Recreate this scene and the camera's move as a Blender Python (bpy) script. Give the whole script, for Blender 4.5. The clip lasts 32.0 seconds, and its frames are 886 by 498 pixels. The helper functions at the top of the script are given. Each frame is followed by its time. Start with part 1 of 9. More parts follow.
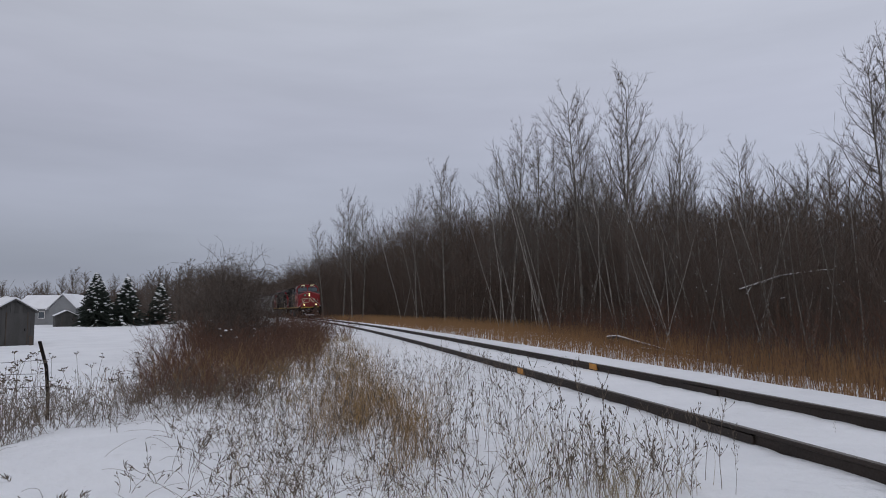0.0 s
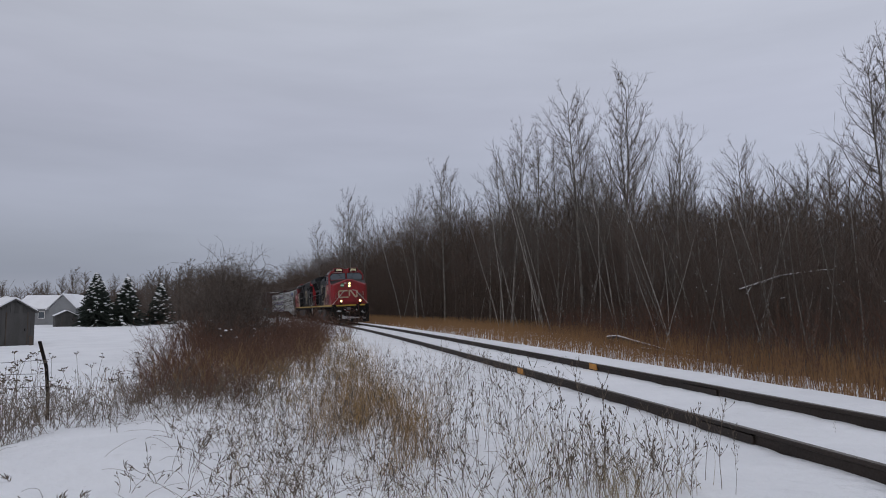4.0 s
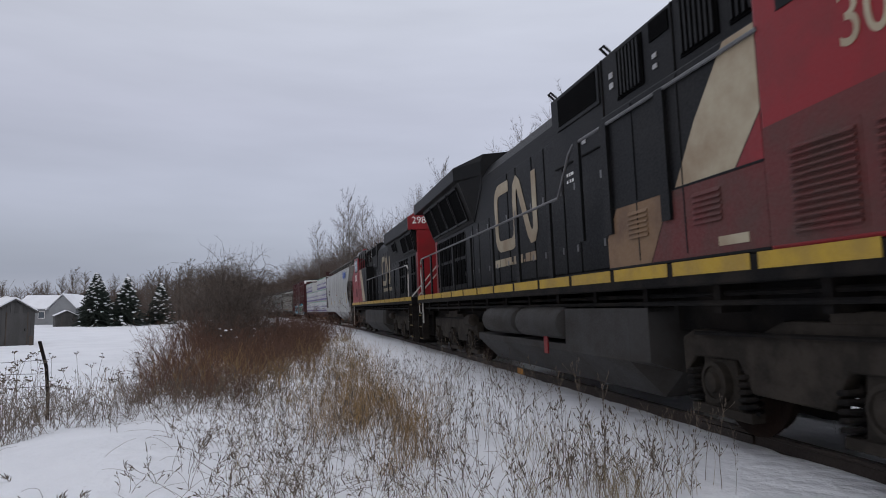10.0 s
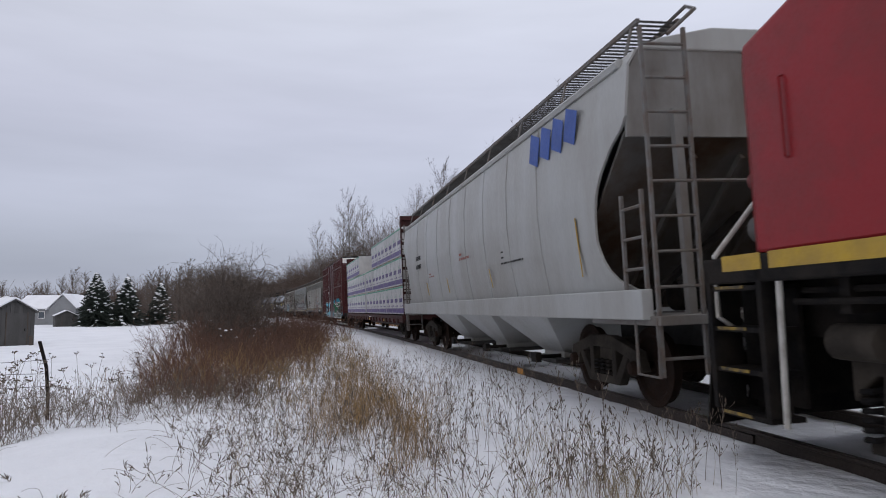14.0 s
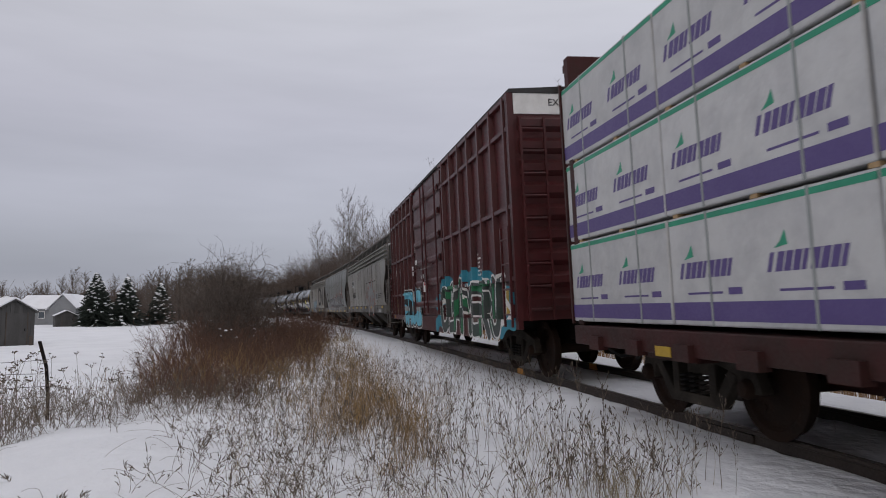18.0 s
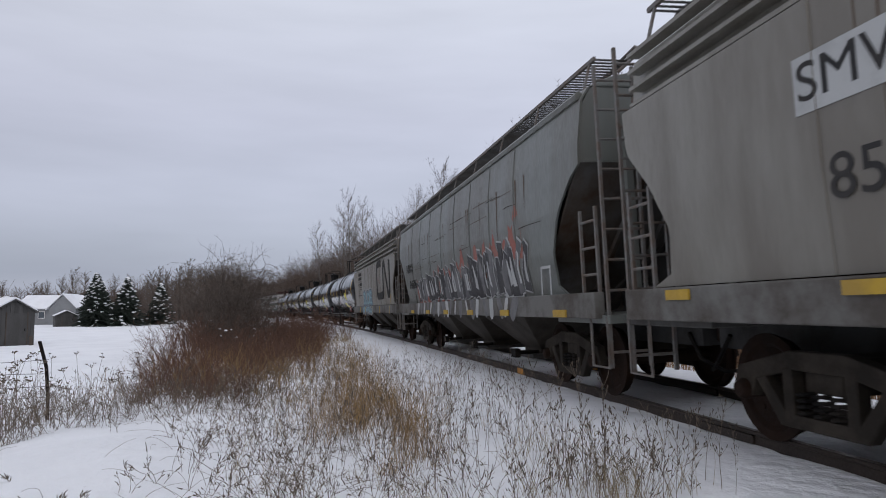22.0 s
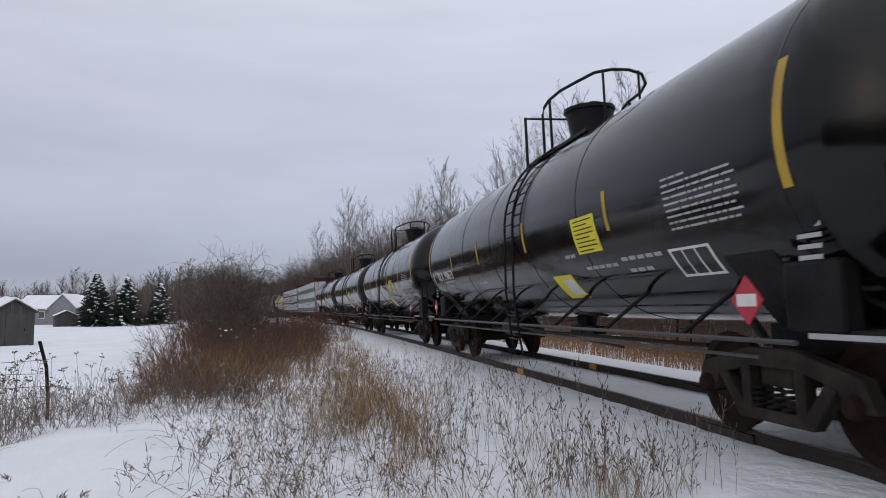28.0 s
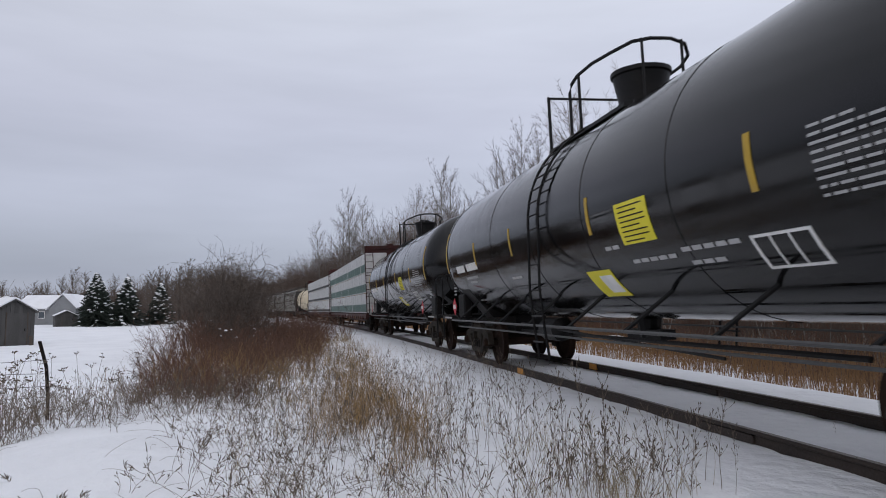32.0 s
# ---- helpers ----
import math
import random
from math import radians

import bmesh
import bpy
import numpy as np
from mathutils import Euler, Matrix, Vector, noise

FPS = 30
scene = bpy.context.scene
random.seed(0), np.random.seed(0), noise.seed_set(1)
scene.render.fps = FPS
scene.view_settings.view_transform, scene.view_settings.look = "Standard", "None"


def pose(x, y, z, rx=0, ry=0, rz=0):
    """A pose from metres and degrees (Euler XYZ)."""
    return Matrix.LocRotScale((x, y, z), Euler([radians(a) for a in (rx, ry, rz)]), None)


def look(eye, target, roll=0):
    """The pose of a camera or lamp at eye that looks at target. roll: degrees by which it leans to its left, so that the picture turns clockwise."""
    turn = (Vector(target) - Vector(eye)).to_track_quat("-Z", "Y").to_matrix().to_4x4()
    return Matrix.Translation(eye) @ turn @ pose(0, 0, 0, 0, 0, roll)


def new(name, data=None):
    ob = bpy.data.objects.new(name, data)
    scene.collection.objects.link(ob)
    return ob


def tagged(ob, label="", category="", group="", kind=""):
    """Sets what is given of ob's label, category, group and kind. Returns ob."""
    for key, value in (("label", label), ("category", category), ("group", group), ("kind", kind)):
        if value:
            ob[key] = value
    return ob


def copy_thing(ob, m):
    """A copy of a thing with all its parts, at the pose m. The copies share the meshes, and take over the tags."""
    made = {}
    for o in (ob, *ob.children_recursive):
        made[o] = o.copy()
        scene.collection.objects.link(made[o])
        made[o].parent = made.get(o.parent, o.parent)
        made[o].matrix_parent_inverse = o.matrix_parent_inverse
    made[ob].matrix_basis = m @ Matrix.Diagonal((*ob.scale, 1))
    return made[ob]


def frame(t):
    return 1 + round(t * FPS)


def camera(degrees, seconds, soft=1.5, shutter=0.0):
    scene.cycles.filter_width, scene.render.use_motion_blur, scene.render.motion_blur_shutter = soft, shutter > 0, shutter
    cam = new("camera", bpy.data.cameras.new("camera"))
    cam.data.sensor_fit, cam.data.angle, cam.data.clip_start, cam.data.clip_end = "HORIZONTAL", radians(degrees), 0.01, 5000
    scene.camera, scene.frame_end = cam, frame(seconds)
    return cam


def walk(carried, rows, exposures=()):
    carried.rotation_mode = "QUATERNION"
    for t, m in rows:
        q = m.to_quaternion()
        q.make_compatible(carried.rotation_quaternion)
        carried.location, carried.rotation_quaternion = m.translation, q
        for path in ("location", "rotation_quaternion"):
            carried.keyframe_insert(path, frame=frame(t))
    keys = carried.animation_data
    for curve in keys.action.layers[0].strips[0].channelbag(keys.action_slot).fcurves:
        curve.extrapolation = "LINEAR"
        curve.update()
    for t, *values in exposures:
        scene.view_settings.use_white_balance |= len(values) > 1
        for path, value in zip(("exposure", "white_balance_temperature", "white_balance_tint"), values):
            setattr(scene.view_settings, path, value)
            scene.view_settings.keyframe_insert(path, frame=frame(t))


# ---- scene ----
# camera on a tripod beside a curved, snowed-in railway line; heights are above the top of the rails
cam = camera(66.27, 32.0, soft=1.0, shutter=0.10)
EYE = Vector((0.0, 0.0, 1.136))
STAND = Matrix.Translation(EYE) @ pose(0, 0, 0, 95.10, 0, 0) @ pose(0, 0, 0, 0, 0, -0.29)
walk(cam, [(0.0, STAND), (32.0, STAND)],
     exposures=[(0.0, 0.1, 6400, 10), (6.0, 0.1, 6400, 10), (8.0, 0.1, 6400, 10), (9.0, 0.1, 6400, 10), (10.0, 0.36, 6420, 10), (11.0, 0.55, 6400, 10), (12.5, 0.55, 6400, 11), (14.5, 0.5, 6450, 11), (16.5, 0.27, 6850, 12),
                (17.2, 0.27, 6850, 12), (18.0, 0.29, 6750, 11), (19.0, 0.45, 6480, 11), (20.0, 0.5, 6420, 10), (32.0, 0.48, 6400, 10)])

# ---- overcast daylight ----
world = bpy.data.worlds.new("overcast_sky")
scene.world = world
world.use_nodes = True
wn, wl = world.node_tree.nodes, world.node_tree.links
wn.clear()


def wnode(kind, **values):
    n = wn.new(kind)
    for k, v in values.items():
        n.inputs[k].default_value = v
    return n


sky = wn.new("ShaderNodeTexSky")
sky.sky_type, sky.sun_disc = "NISHITA", False
sky.sun_elevation, sky.sun_rotation = radians(24), radians(200)
sky.dust_density, sky.air_density = 3.0, 1.0
coord = wn.new("ShaderNodeTexCoord")
sep = wn.new("ShaderNodeSeparateXYZ")
wl.new(coord.outputs["Generated"], sep.inputs[0])
ramp = wn.new("ShaderNodeValToRGB")
ramp.color_ramp.elements[0].position, ramp.color_ramp.elements[0].color = 0.0, (0.305, 0.325, 0.385, 1)
ramp.color_ramp.elements[1].position, ramp.color_ramp.elements[1].color = 1.0, (0.508, 0.52, 0.57, 1)
for at, c in ((0.012, (0.305, 0.325, 0.385, 1)), (0.05, (0.255, 0.275, 0.34, 1)), (0.13, (0.337, 0.35, 0.42, 1)), (0.27, (0.398, 0.405, 0.475, 1)),
              (0.42, (0.438, 0.45, 0.505, 1))):
    e = ramp.color_ramp.elements.new(at)
    e.color = c
wl.new(sep.outputs["Z"], ramp.inputs[0])
stretch = wn.new("ShaderNodeMapping")
stretch.inputs["Scale"].default_value = (1.2, 1.2, 7.0)
wl.new(coord.outputs["Generated"], stretch.inputs[0])
cloud = wnode("ShaderNodeTexNoise", Scale=2.2, Detail=5.0, Roughness=0.5)
wl.new(stretch.outputs[0], cloud.inputs["Vector"])
shade = wn.new("ShaderNodeMapRange")
for k, v in (("From Min", 0.3), ("From Max", 0.7), ("To Min", 0.93), ("To Max", 1.07)):
    shade.inputs[k].default_value = v
wl.new(cloud.outputs["Fac"], shade.inputs["Value"])
layer = wn.new("ShaderNodeVectorMath")
layer.operation = "SCALE"
wl.new(ramp.outputs["Color"], layer.inputs[0])
tilt = wn.new("ShaderNodeMath")
tilt.operation, tilt.inputs[1].default_value, tilt.inputs[2].default_value = "MULTIPLY_ADD", 0.15, 1.0
wl.new(sep.outputs["X"], tilt.inputs[0])
veil = wn.new("ShaderNodeMath")
veil.operation = "MULTIPLY"
wl.new(shade.outputs[0], veil.inputs[0])
wl.new(tilt.outputs[0], veil.inputs[1])
wl.new(veil.outputs[0], layer.inputs["Scale"])
bg_cloud = wnode("ShaderNodeBackground", Strength=1.0)
wl.new(layer.outputs[0], bg_cloud.inputs["Color"])
bg_sky = wnode("ShaderNodeBackground", Strength=0.012)
wl.new(sky.outputs[0], bg_sky.inputs["Color"])
both = wn.new("ShaderNodeAddShader")
wl.new(bg_cloud.outputs[0], both.inputs[0])
wl.new(bg_sky.outputs[0], both.inputs[1])
out = wn.new("ShaderNodeOutputWorld")
wl.new(both.outputs[0], out.inputs["Surface"])

sun_data = bpy.data.lights.new("sun", "SUN")
sun_data.energy, sun_data.angle, sun_data.color = 0.25, radians(100), (1.0, 0.97, 0.93)
new("sun", sun_data).matrix_world = look((14, -8, 45), (0, 0, 0))


# ---- materials ----
def material(name, colour, rough=0.6, metal=0.0, other=None, scale=3.0, amount=0.5, fine=40.0, bump=0.15, streak=1.0, coat=0.0,
             piece=0.0, glow=0.0, spec=0.5, low=0.42, high=0.62, dist=0.01):
    """Two-scale variation between colour and other, fine grain in roughness and relief."""
    m = bpy.data.materials.new(name)
    m.use_nodes = True
    n, l = m.node_tree.nodes, m.node_tree.links
    b = n["Principled BSDF"]
    other = other or tuple(c * 0.65 for c in colour)
    tc = n.new("ShaderNodeTexCoord")
    mp = n.new("ShaderNodeMapping")
    mp.inputs["Scale"].default_value = (1, 1, streak)
    l.new(tc.outputs["Object"], mp.inputs[0])
    big = n.new("ShaderNodeTexNoise")
    big.inputs["Scale"].default_value, big.inputs["Detail"].default_value, big.inputs["Roughness"].default_value = scale, 6.0, 0.62
    l.new(mp.outputs[0], big.inputs["Vector"])
    rng = n.new("ShaderNodeMapRange")
    for k, v in (("From Min", low), ("From Max", high), ("To Min", 0.0), ("To Max", amount)):
        rng.inputs[k].default_value = v
    l.new(big.outputs["Fac"], rng.inputs["Value"])
    mix = n.new("ShaderNodeMix")
    mix.data_type = "RGBA"
    mix.inputs[6].default_value, mix.inputs[7].default_value = (*colour, 1), (*other, 1)
    l.new(rng.outputs[0], mix.inputs[0])
    shade_out = mix.outputs[2]
    if piece:
        info = n.new("ShaderNodeObjectInfo")
        pr = n.new("ShaderNodeMapRange")
        for k, v in (("From Min", 0.0), ("From Max", 1.0), ("To Min", 1 - piece), ("To Max", 1 + piece)):
            pr.inputs[k].default_value = v
        l.new(info.outputs["Random"], pr.inputs["Value"])
        vm = n.new("ShaderNodeVectorMath")
        vm.operation = "SCALE"
        l.new(shade_out, vm.inputs[0])
        l.new(pr.outputs[0], vm.inputs["Scale"])
        shade_out = vm.outputs[0]
    l.new(shade_out, b.inputs["Base Color"])
    grain = n.new("ShaderNodeTexNoise")
    grain.inputs["Scale"].default_value, grain.inputs["Detail"].default_value = fine, 4.0
    l.new(mp.outputs[0], grain.inputs["Vector"])
    rr = n.new("ShaderNodeMapRange")
    for k, v in (("From Min", 0.3), ("From Max", 0.7), ("To Min", max(rough - 0.1, 0.02)), ("To Max", min(rough + 0.12, 1))):
        rr.inputs[k].default_value = v
    l.new(grain.outputs["Fac"], rr.inputs["Value"])
    l.new(rr.outputs[0], b.inputs["Roughness"])
    b.inputs["Metallic"].default_value = metal
    b.inputs["Coat Weight"].default_value = coat
    b.inputs["Specular IOR Level"].default_value = spec
    if bump:
        bp = n.new("ShaderNodeBump")
        bp.inputs["Strength"].default_value, bp.inputs["Distance"].default_value = bump, dist
        l.new(grain.outputs["Fac"], bp.inputs["Height"])
        l.new(bp.outputs[0], b.inputs["Normal"])
    if glow:
        b.inputs["Emission Color"].default_value, b.inputs["Emission Strength"].default_value = (*colour, 1), glow
    return m


SNOW = material("snow", (0.82, 0.83, 0.86), 0.75, other=(0.72, 0.73, 0.76), scale=0.5, amount=0.6, fine=5, bump=0.8, dist=0.09)
SNOW_CAP = material("packed_snow", (0.80, 0.81, 0.84), 0.8, other=(0.5, 0.48, 0.46), scale=3, amount=0.5, fine=20, bump=0.4)
LITTER = material("leaf_litter", (0.10, 0.07, 0.045), 0.9, other=(0.2, 0.18, 0.17), scale=1.2, fine=15, bump=0.6)
RAIL = material("rusty_rail_steel", (0.040, 0.029, 0.023), 0.7, 0.3, other=(0.026, 0.021, 0.019), scale=2, bump=0.2)
RAILTOP = material("worn_rail_head", (0.22, 0.20, 0.18), 0.35, 0.9, other=(0.10, 0.07, 0.05), scale=5)
YELLOW = material("yellow_paint", (0.45, 0.29, 0.022), 0.55, other=(0.27, 0.17, 0.04), scale=2.5, amount=0.6)
ORANGE = material("orange_paint", (0.55, 0.25, 0.04), 0.6)
RED = material("loco_red_paint", (0.235, 0.0075, 0.012), 0.42, other=(0.125, 0.017, 0.015), scale=1.1, amount=0.6, spec=0.4, bump=0.04)
BLACK = material("loco_black_paint", (0.0062, 0.0066, 0.0076), 0.5, other=(0.014, 0.013, 0.012), scale=1.1, amount=0.5, bump=0.05, spec=0.16)
BLACKGRIME = material("grimy_black_steel", (0.008, 0.0075, 0.0075), 0.8, spec=0.12, other=(0.028, 0.023, 0.019), scale=2.5, amount=0.6, bump=0.3)
RUSTRUN = material("rusty_run", (0.10, 0.065, 0.045), 0.8, spec=0.15, other=(0.15, 0.13, 0.11), scale=3)
GREYTRUCK = material("dusty_cast_steel", (0.026, 0.0225, 0.019), 0.88, spec=0.12, other=(0.058, 0.049, 0.040), scale=3, amount=0.7, bump=0.3)
RUST = material("rusty_brown_steel", (0.024, 0.014, 0.010), 0.88, spec=0.12, other=(0.014, 0.012, 0.011), scale=4, bump=0.3)
CREAM = material("cream_paint", (0.42, 0.365, 0.26), 0.55, spec=0.25, other=(0.24, 0.16, 0.095), scale=0.9, amount=0.75, bump=0.05)
WHITE = material("white_paint", (0.78, 0.78, 0.76), 0.5, other=(0.55, 0.54, 0.52), scale=3, amount=0.5, bump=0.05)
GREY = material("hood_grey_paint", (0.13, 0.13, 0.135), 0.5, other=(0.08, 0.08, 0.08), scale=2, bump=0.05)
# Bluish base colour holds part of the sky's reflection in the panes.
DARKGLASS = material("sky_toned_window_glass", (0.085, 0.105, 0.125), 0.06, other=(0.07, 0.085, 0.10), bump=0.0)
LAMP = material("lit_lamp_lens", (1.0, 0.70, 0.30), 0.3, glow=3.4, bump=0.0)
HANDRAIL = material("worn_white_handrail_paint", (0.47, 0.46, 0.43), 0.5, other=(0.26, 0.24, 0.21), scale=6, amount=0.7, bump=0.05)
SCREEN = material("black_wire_screen", (0.0028, 0.0028, 0.003), 0.9, spec=0.05, fine=160, bump=0.5)
LOUVRE = material("rusty_louvre_paint", (0.045, 0.028, 0.022), 0.8, spec=0.15, other=(0.02, 0.016, 0.014), scale=4)
STEPYELLOW = material("worn_step_paint", (0.26, 0.17, 0.025), 0.7, other=(0.03, 0.026, 0.022), scale=9, amount=0.95)
REFLECTOR = material("warm_lamp_reflector", (0.55, 0.40, 0.20), 0.3, 0.8, bump=0.0)
LAMPRIM = material("lamp_housing", (0.09, 0.085, 0.08), 0.5)


# ---- mesh building ----
class Geo:
    def __init__(self):
        self.v, self.f = [], []

    def add(self, verts, faces):
        o = len(self.v)
        self.v.extend(verts)
        self.f.extend([tuple(i + o for i in f) for f in faces])
        return self

    def box(self, x0, x1, y0, y1, z0, z1):
        v = [(x, y, z) for z in (z0, z1) for y in (y0, y1) for x in (x0, x1)]
        return self.add(v, [(0, 2, 3, 1), (4, 5, 7, 6), (0, 1, 5, 4), (2, 6, 7, 3), (0, 4, 6, 2), (1, 3, 7, 5)])

    def bar(self, a, b, w, h=None):
        """A square bar from a to b, w wide across and h high."""
        a, b = Vector(a), Vector(b)
        d = (b - a).normalized()
        s = d.cross(Vector((0, 0, 1)))
        s = s.normalized() if s.length > 1e-4 else Vector((0, 1, 0))
        u = s.cross(d).normalized()
        s, u = s * w / 2, u * (h or w) / 2
        v = [tuple(p + i * s + j * u) for p in (a, b) for i, j in ((-1, -1), (1, -1), (1, 1), (-1, 1))]
        return self.add(v, [(0, 3, 2, 1), (4, 5, 6, 7), (0, 1, 5, 4), (1, 2, 6, 5), (2, 3, 7, 6), (3, 0, 4, 7)])

    def tube(self, pts, r, n=6, r2=None, caps=True):
        pts = [Vector(p) for p in pts]
        k = len(pts)
        v, f = [], []
        for i, p in enumerate(pts):
            d = (pts[min(i + 1, k - 1)] - pts[max(i - 1, 0)]).normalized()
            s = d.cross(Vector((0.13, 0.21, 1))) if abs(d.z) < 0.95 else d.cross(Vector((1, 0.1, 0)))
            s.normalize()
            u = s.cross(d)
            rr = r if r2 is None else r + (r2 - r) * i / (k - 1)
            for j in range(n):
                a = 2 * math.pi * j / n
                v.append(tuple(p + (s * math.cos(a) + u * math.sin(a)) * rr))
            if i:
                for j in range(n):
                    a, b = (i - 1) * n + j, (i - 1) * n + (j + 1) % n
                    f.append((a, b, b + n, a + n))
        if caps:
            f.append(tuple(range(n))[::-1])
            f.append(tuple(range((k - 1) * n, k * n)))
        return self.add(v, f)

    def prism(self, outline, axis, c0, c1):
        """A closed outline pushed along x, y or z. Outline in the two other axes, in order."""
        n = len(outline)

        def at(p, c):
            return {"x": (c, p[0], p[1]), "y": (p[0], c, p[1]), "z": (p[0], p[1], c)}[axis]
        v = [at(p, c) for c in (c0, c1) for p in outline]
        f = [tuple(range(n))[::-1], tuple(range(n, 2 * n))]
        f += [(i, (i + 1) % n, n + (i + 1) % n, n + i) for i in range(n)]
        return self.add(v, f)

    def loft(self, rings, caps=True):
        n = len(rings[0])
        v = [p for r in rings for p in r]
        f = []
        for i in range(len(rings) - 1):
            for j in range(n):
                a, b = i * n + j, i * n + (j + 1) % n
                f.append((a, b, b + n, a + n))
        if caps:
            f.append(tuple(range(n))[::-1])
            f.append(tuple(range((len(rings) - 1) * n, len(rings) * n)))
        return self.add(v, f)

    def lathe(self, profile, n, axis="x", centre=(0, 0, 0)):
        """profile: (along, radius) pairs about the axis."""
        rings = []
        for c, r in profile:
            ring = []
            for j in range(n):
                a = 2 * math.pi * j / n
                p, q = r * math.cos(a), r * math.sin(a)
                w = {"x": (c, p, q), "y": (p, c, q), "z": (p, q, c)}[axis]
                ring.append((w[0] + centre[0], w[1] + centre[1], w[2] + centre[2]))
            rings.append(ring)
        return self.loft(rings)

    def turned(self, m):
        self.v = [tuple(m @ Vector(p)) for p in self.v]
        return self

    def mesh(self, name, mat, smooth=False):
        me = bpy.data.meshes.new(name)
        me.from_pydata(self.v, [], self.f)
        bm = bmesh.new()
        bm.from_mesh(me)
        if len(bm.faces) < 20000:
            bmesh.ops.recalc_face_normals(bm, faces=bm.faces)
        bm.to_mesh(me)
        bm.free()
        me.materials.append(mat)
        if smooth:
            me.polygons.foreach_set("use_smooth", [True] * len(me.polygons))
            me.set_sharp_from_angle(angle=radians(40))
        return me


def part(name, g, mat, parent, label="", smooth=False, bevel=0.0):
    me = g if isinstance(g, bpy.types.Mesh) else g.mesh(name, mat, smooth)
    ob = new(name, me)
    ob.parent = parent
    if bevel:
        b = ob.modifiers.new("bevel", "BEVEL")
        b.width, b.segments, b.limit_method, b.angle_limit = bevel, 2, "ANGLE", radians(40)
    if label:
        tagged(ob, label)
    return ob


def thing(name, label, category, group="", at=None):
    ob = tagged(new(name), label, category, group)
    if at is not None:
        ob.matrix_basis = at
    return ob


def lettering(word, size, depth=0.006, shear=0.0):
    """A mesh of the word, in the x-z plane, facing -y, centred."""
    c = bpy.data.curves.new("lettering", "FONT")
    c.body, c.size, c.extrude, c.align_x, c.align_y, c.shear = word, size, depth, "CENTER", "CENTER", shear
    ob = bpy.data.objects.new("lettering", c)
    scene.collection.objects.link(ob)
    me = bpy.data.meshes.new_from_object(ob.evaluated_get(bpy.context.evaluated_depsgraph_get()))
    bpy.data.objects.remove(ob)
    bpy.data.curves.remove(c)
    me.transform(pose(0, 0, 0, 90, 0, 0))
    return me


# ---- the line of the track: distance s from abreast of the camera, away from it ----
KNOTS, BEND = (0.0, 35.0, 75.0, 140.0), (0.80e-3, 1.51e-3, 1.03e-3, 1.0e-3)
LINE_S = np.arange(-330.0, 520.0, 0.5)
_k = np.interp(LINE_S, KNOTS, BEND)
_th = np.cumsum(_k) * 0.5
LINE_TH = _th - np.interp(0.0, LINE_S, _th) + radians(10.76)
_x, _y = np.cumsum(-np.sin(LINE_TH)) * 0.5, np.cumsum(np.cos(LINE_TH)) * 0.5
LINE_X, LINE_Y = _x - np.interp(0.0, LINE_S, _x) + 5.03, _y - np.interp(0.0, LINE_S, _y)
CANT = radians(2.35)


def line(s, d=0.0, z=0.0):
    """The place at s along the track, d to its far side and z above the canted rails."""
    th = np.interp(s, LINE_S, LINE_TH)
    dd, zz = d * math.cos(CANT) - z * math.sin(CANT), z * math.cos(CANT) + d * math.sin(CANT)
    return Vector((np.interp(s, LINE_S, LINE_X) + np.cos(th) * dd, np.interp(s, LINE_S, LINE_Y) + np.sin(th) * dd, zz))


def line_pose(s, half):
    """The pose of a vehicle whose two bogies stand half before and behind s; +x points the way it travels."""
    a, b = line(s - half), line(s + half)
    f = (a - b).normalized()
    left = Vector((0, 0, 1)).cross(f).normalized()
    up = f.cross(left)
    l2, u2 = left * math.cos(CANT) + up * math.sin(CANT), up * math.cos(CANT) - left * math.sin(CANT)
    m = Matrix((f, l2, u2)).transposed().to_4x4()
    m.translation = (a + b) / 2
    return m


SPEED, FRONT = 9.415, 13.6 + 9.415 * 8.5
TRAIN = []          # vehicle, distance of its middle behind the front, half the bogie spacing, 1 or -1 when it runs backwards
WHEELS = []         # wheelset, its vehicle's distance, its place along the vehicle, radius, 1 or -1


def motions():
    for vehicle, behind, half, way in TRAIN:
        turn = pose(0, 0, 0, 0, 0, 0 if way > 0 else 180)
        walk(vehicle, [(t, line_pose(FRONT - SPEED * t + behind, half) @ turn) for t in range(0, 33)])
    for wheelset, behind, along, radius, way in WHEELS:
        # the wheels turn while they roll past the camera
        t0 = (FRONT + behind - along - 42) / SPEED
        t1 = t0 + 48 / SPEED
        times = sorted({0.0, 32.0, *[round(t0 + i / 15, 3) for i in range(int((t1 - t0) * 15)) if 0.05 < t0 + i / 15 < 31.95]})
        x = wheelset.location.x
        walk(wheelset, [(t, pose(x, 0, radius, 0, way * math.degrees(SPEED * (min(max(t, t0), t1) - t0) / radius) % 360, 0)) for t in times])


# ---- ground ----
def lateral(x, y):
    """Distance from the track's middle, to its far side."""
    th = np.interp(y, LINE_Y, LINE_TH)
    return (x - np.interp(y, LINE_Y, LINE_X)) * np.cos(th)


def rough(x, y, k):
    return (np.sin(x * 1.3 * k + 1.7 * np.sin(y * 0.9 * k)) * np.cos(y * 1.1 * k + 1.3 * np.sin(x * 0.7 * k + 2)))


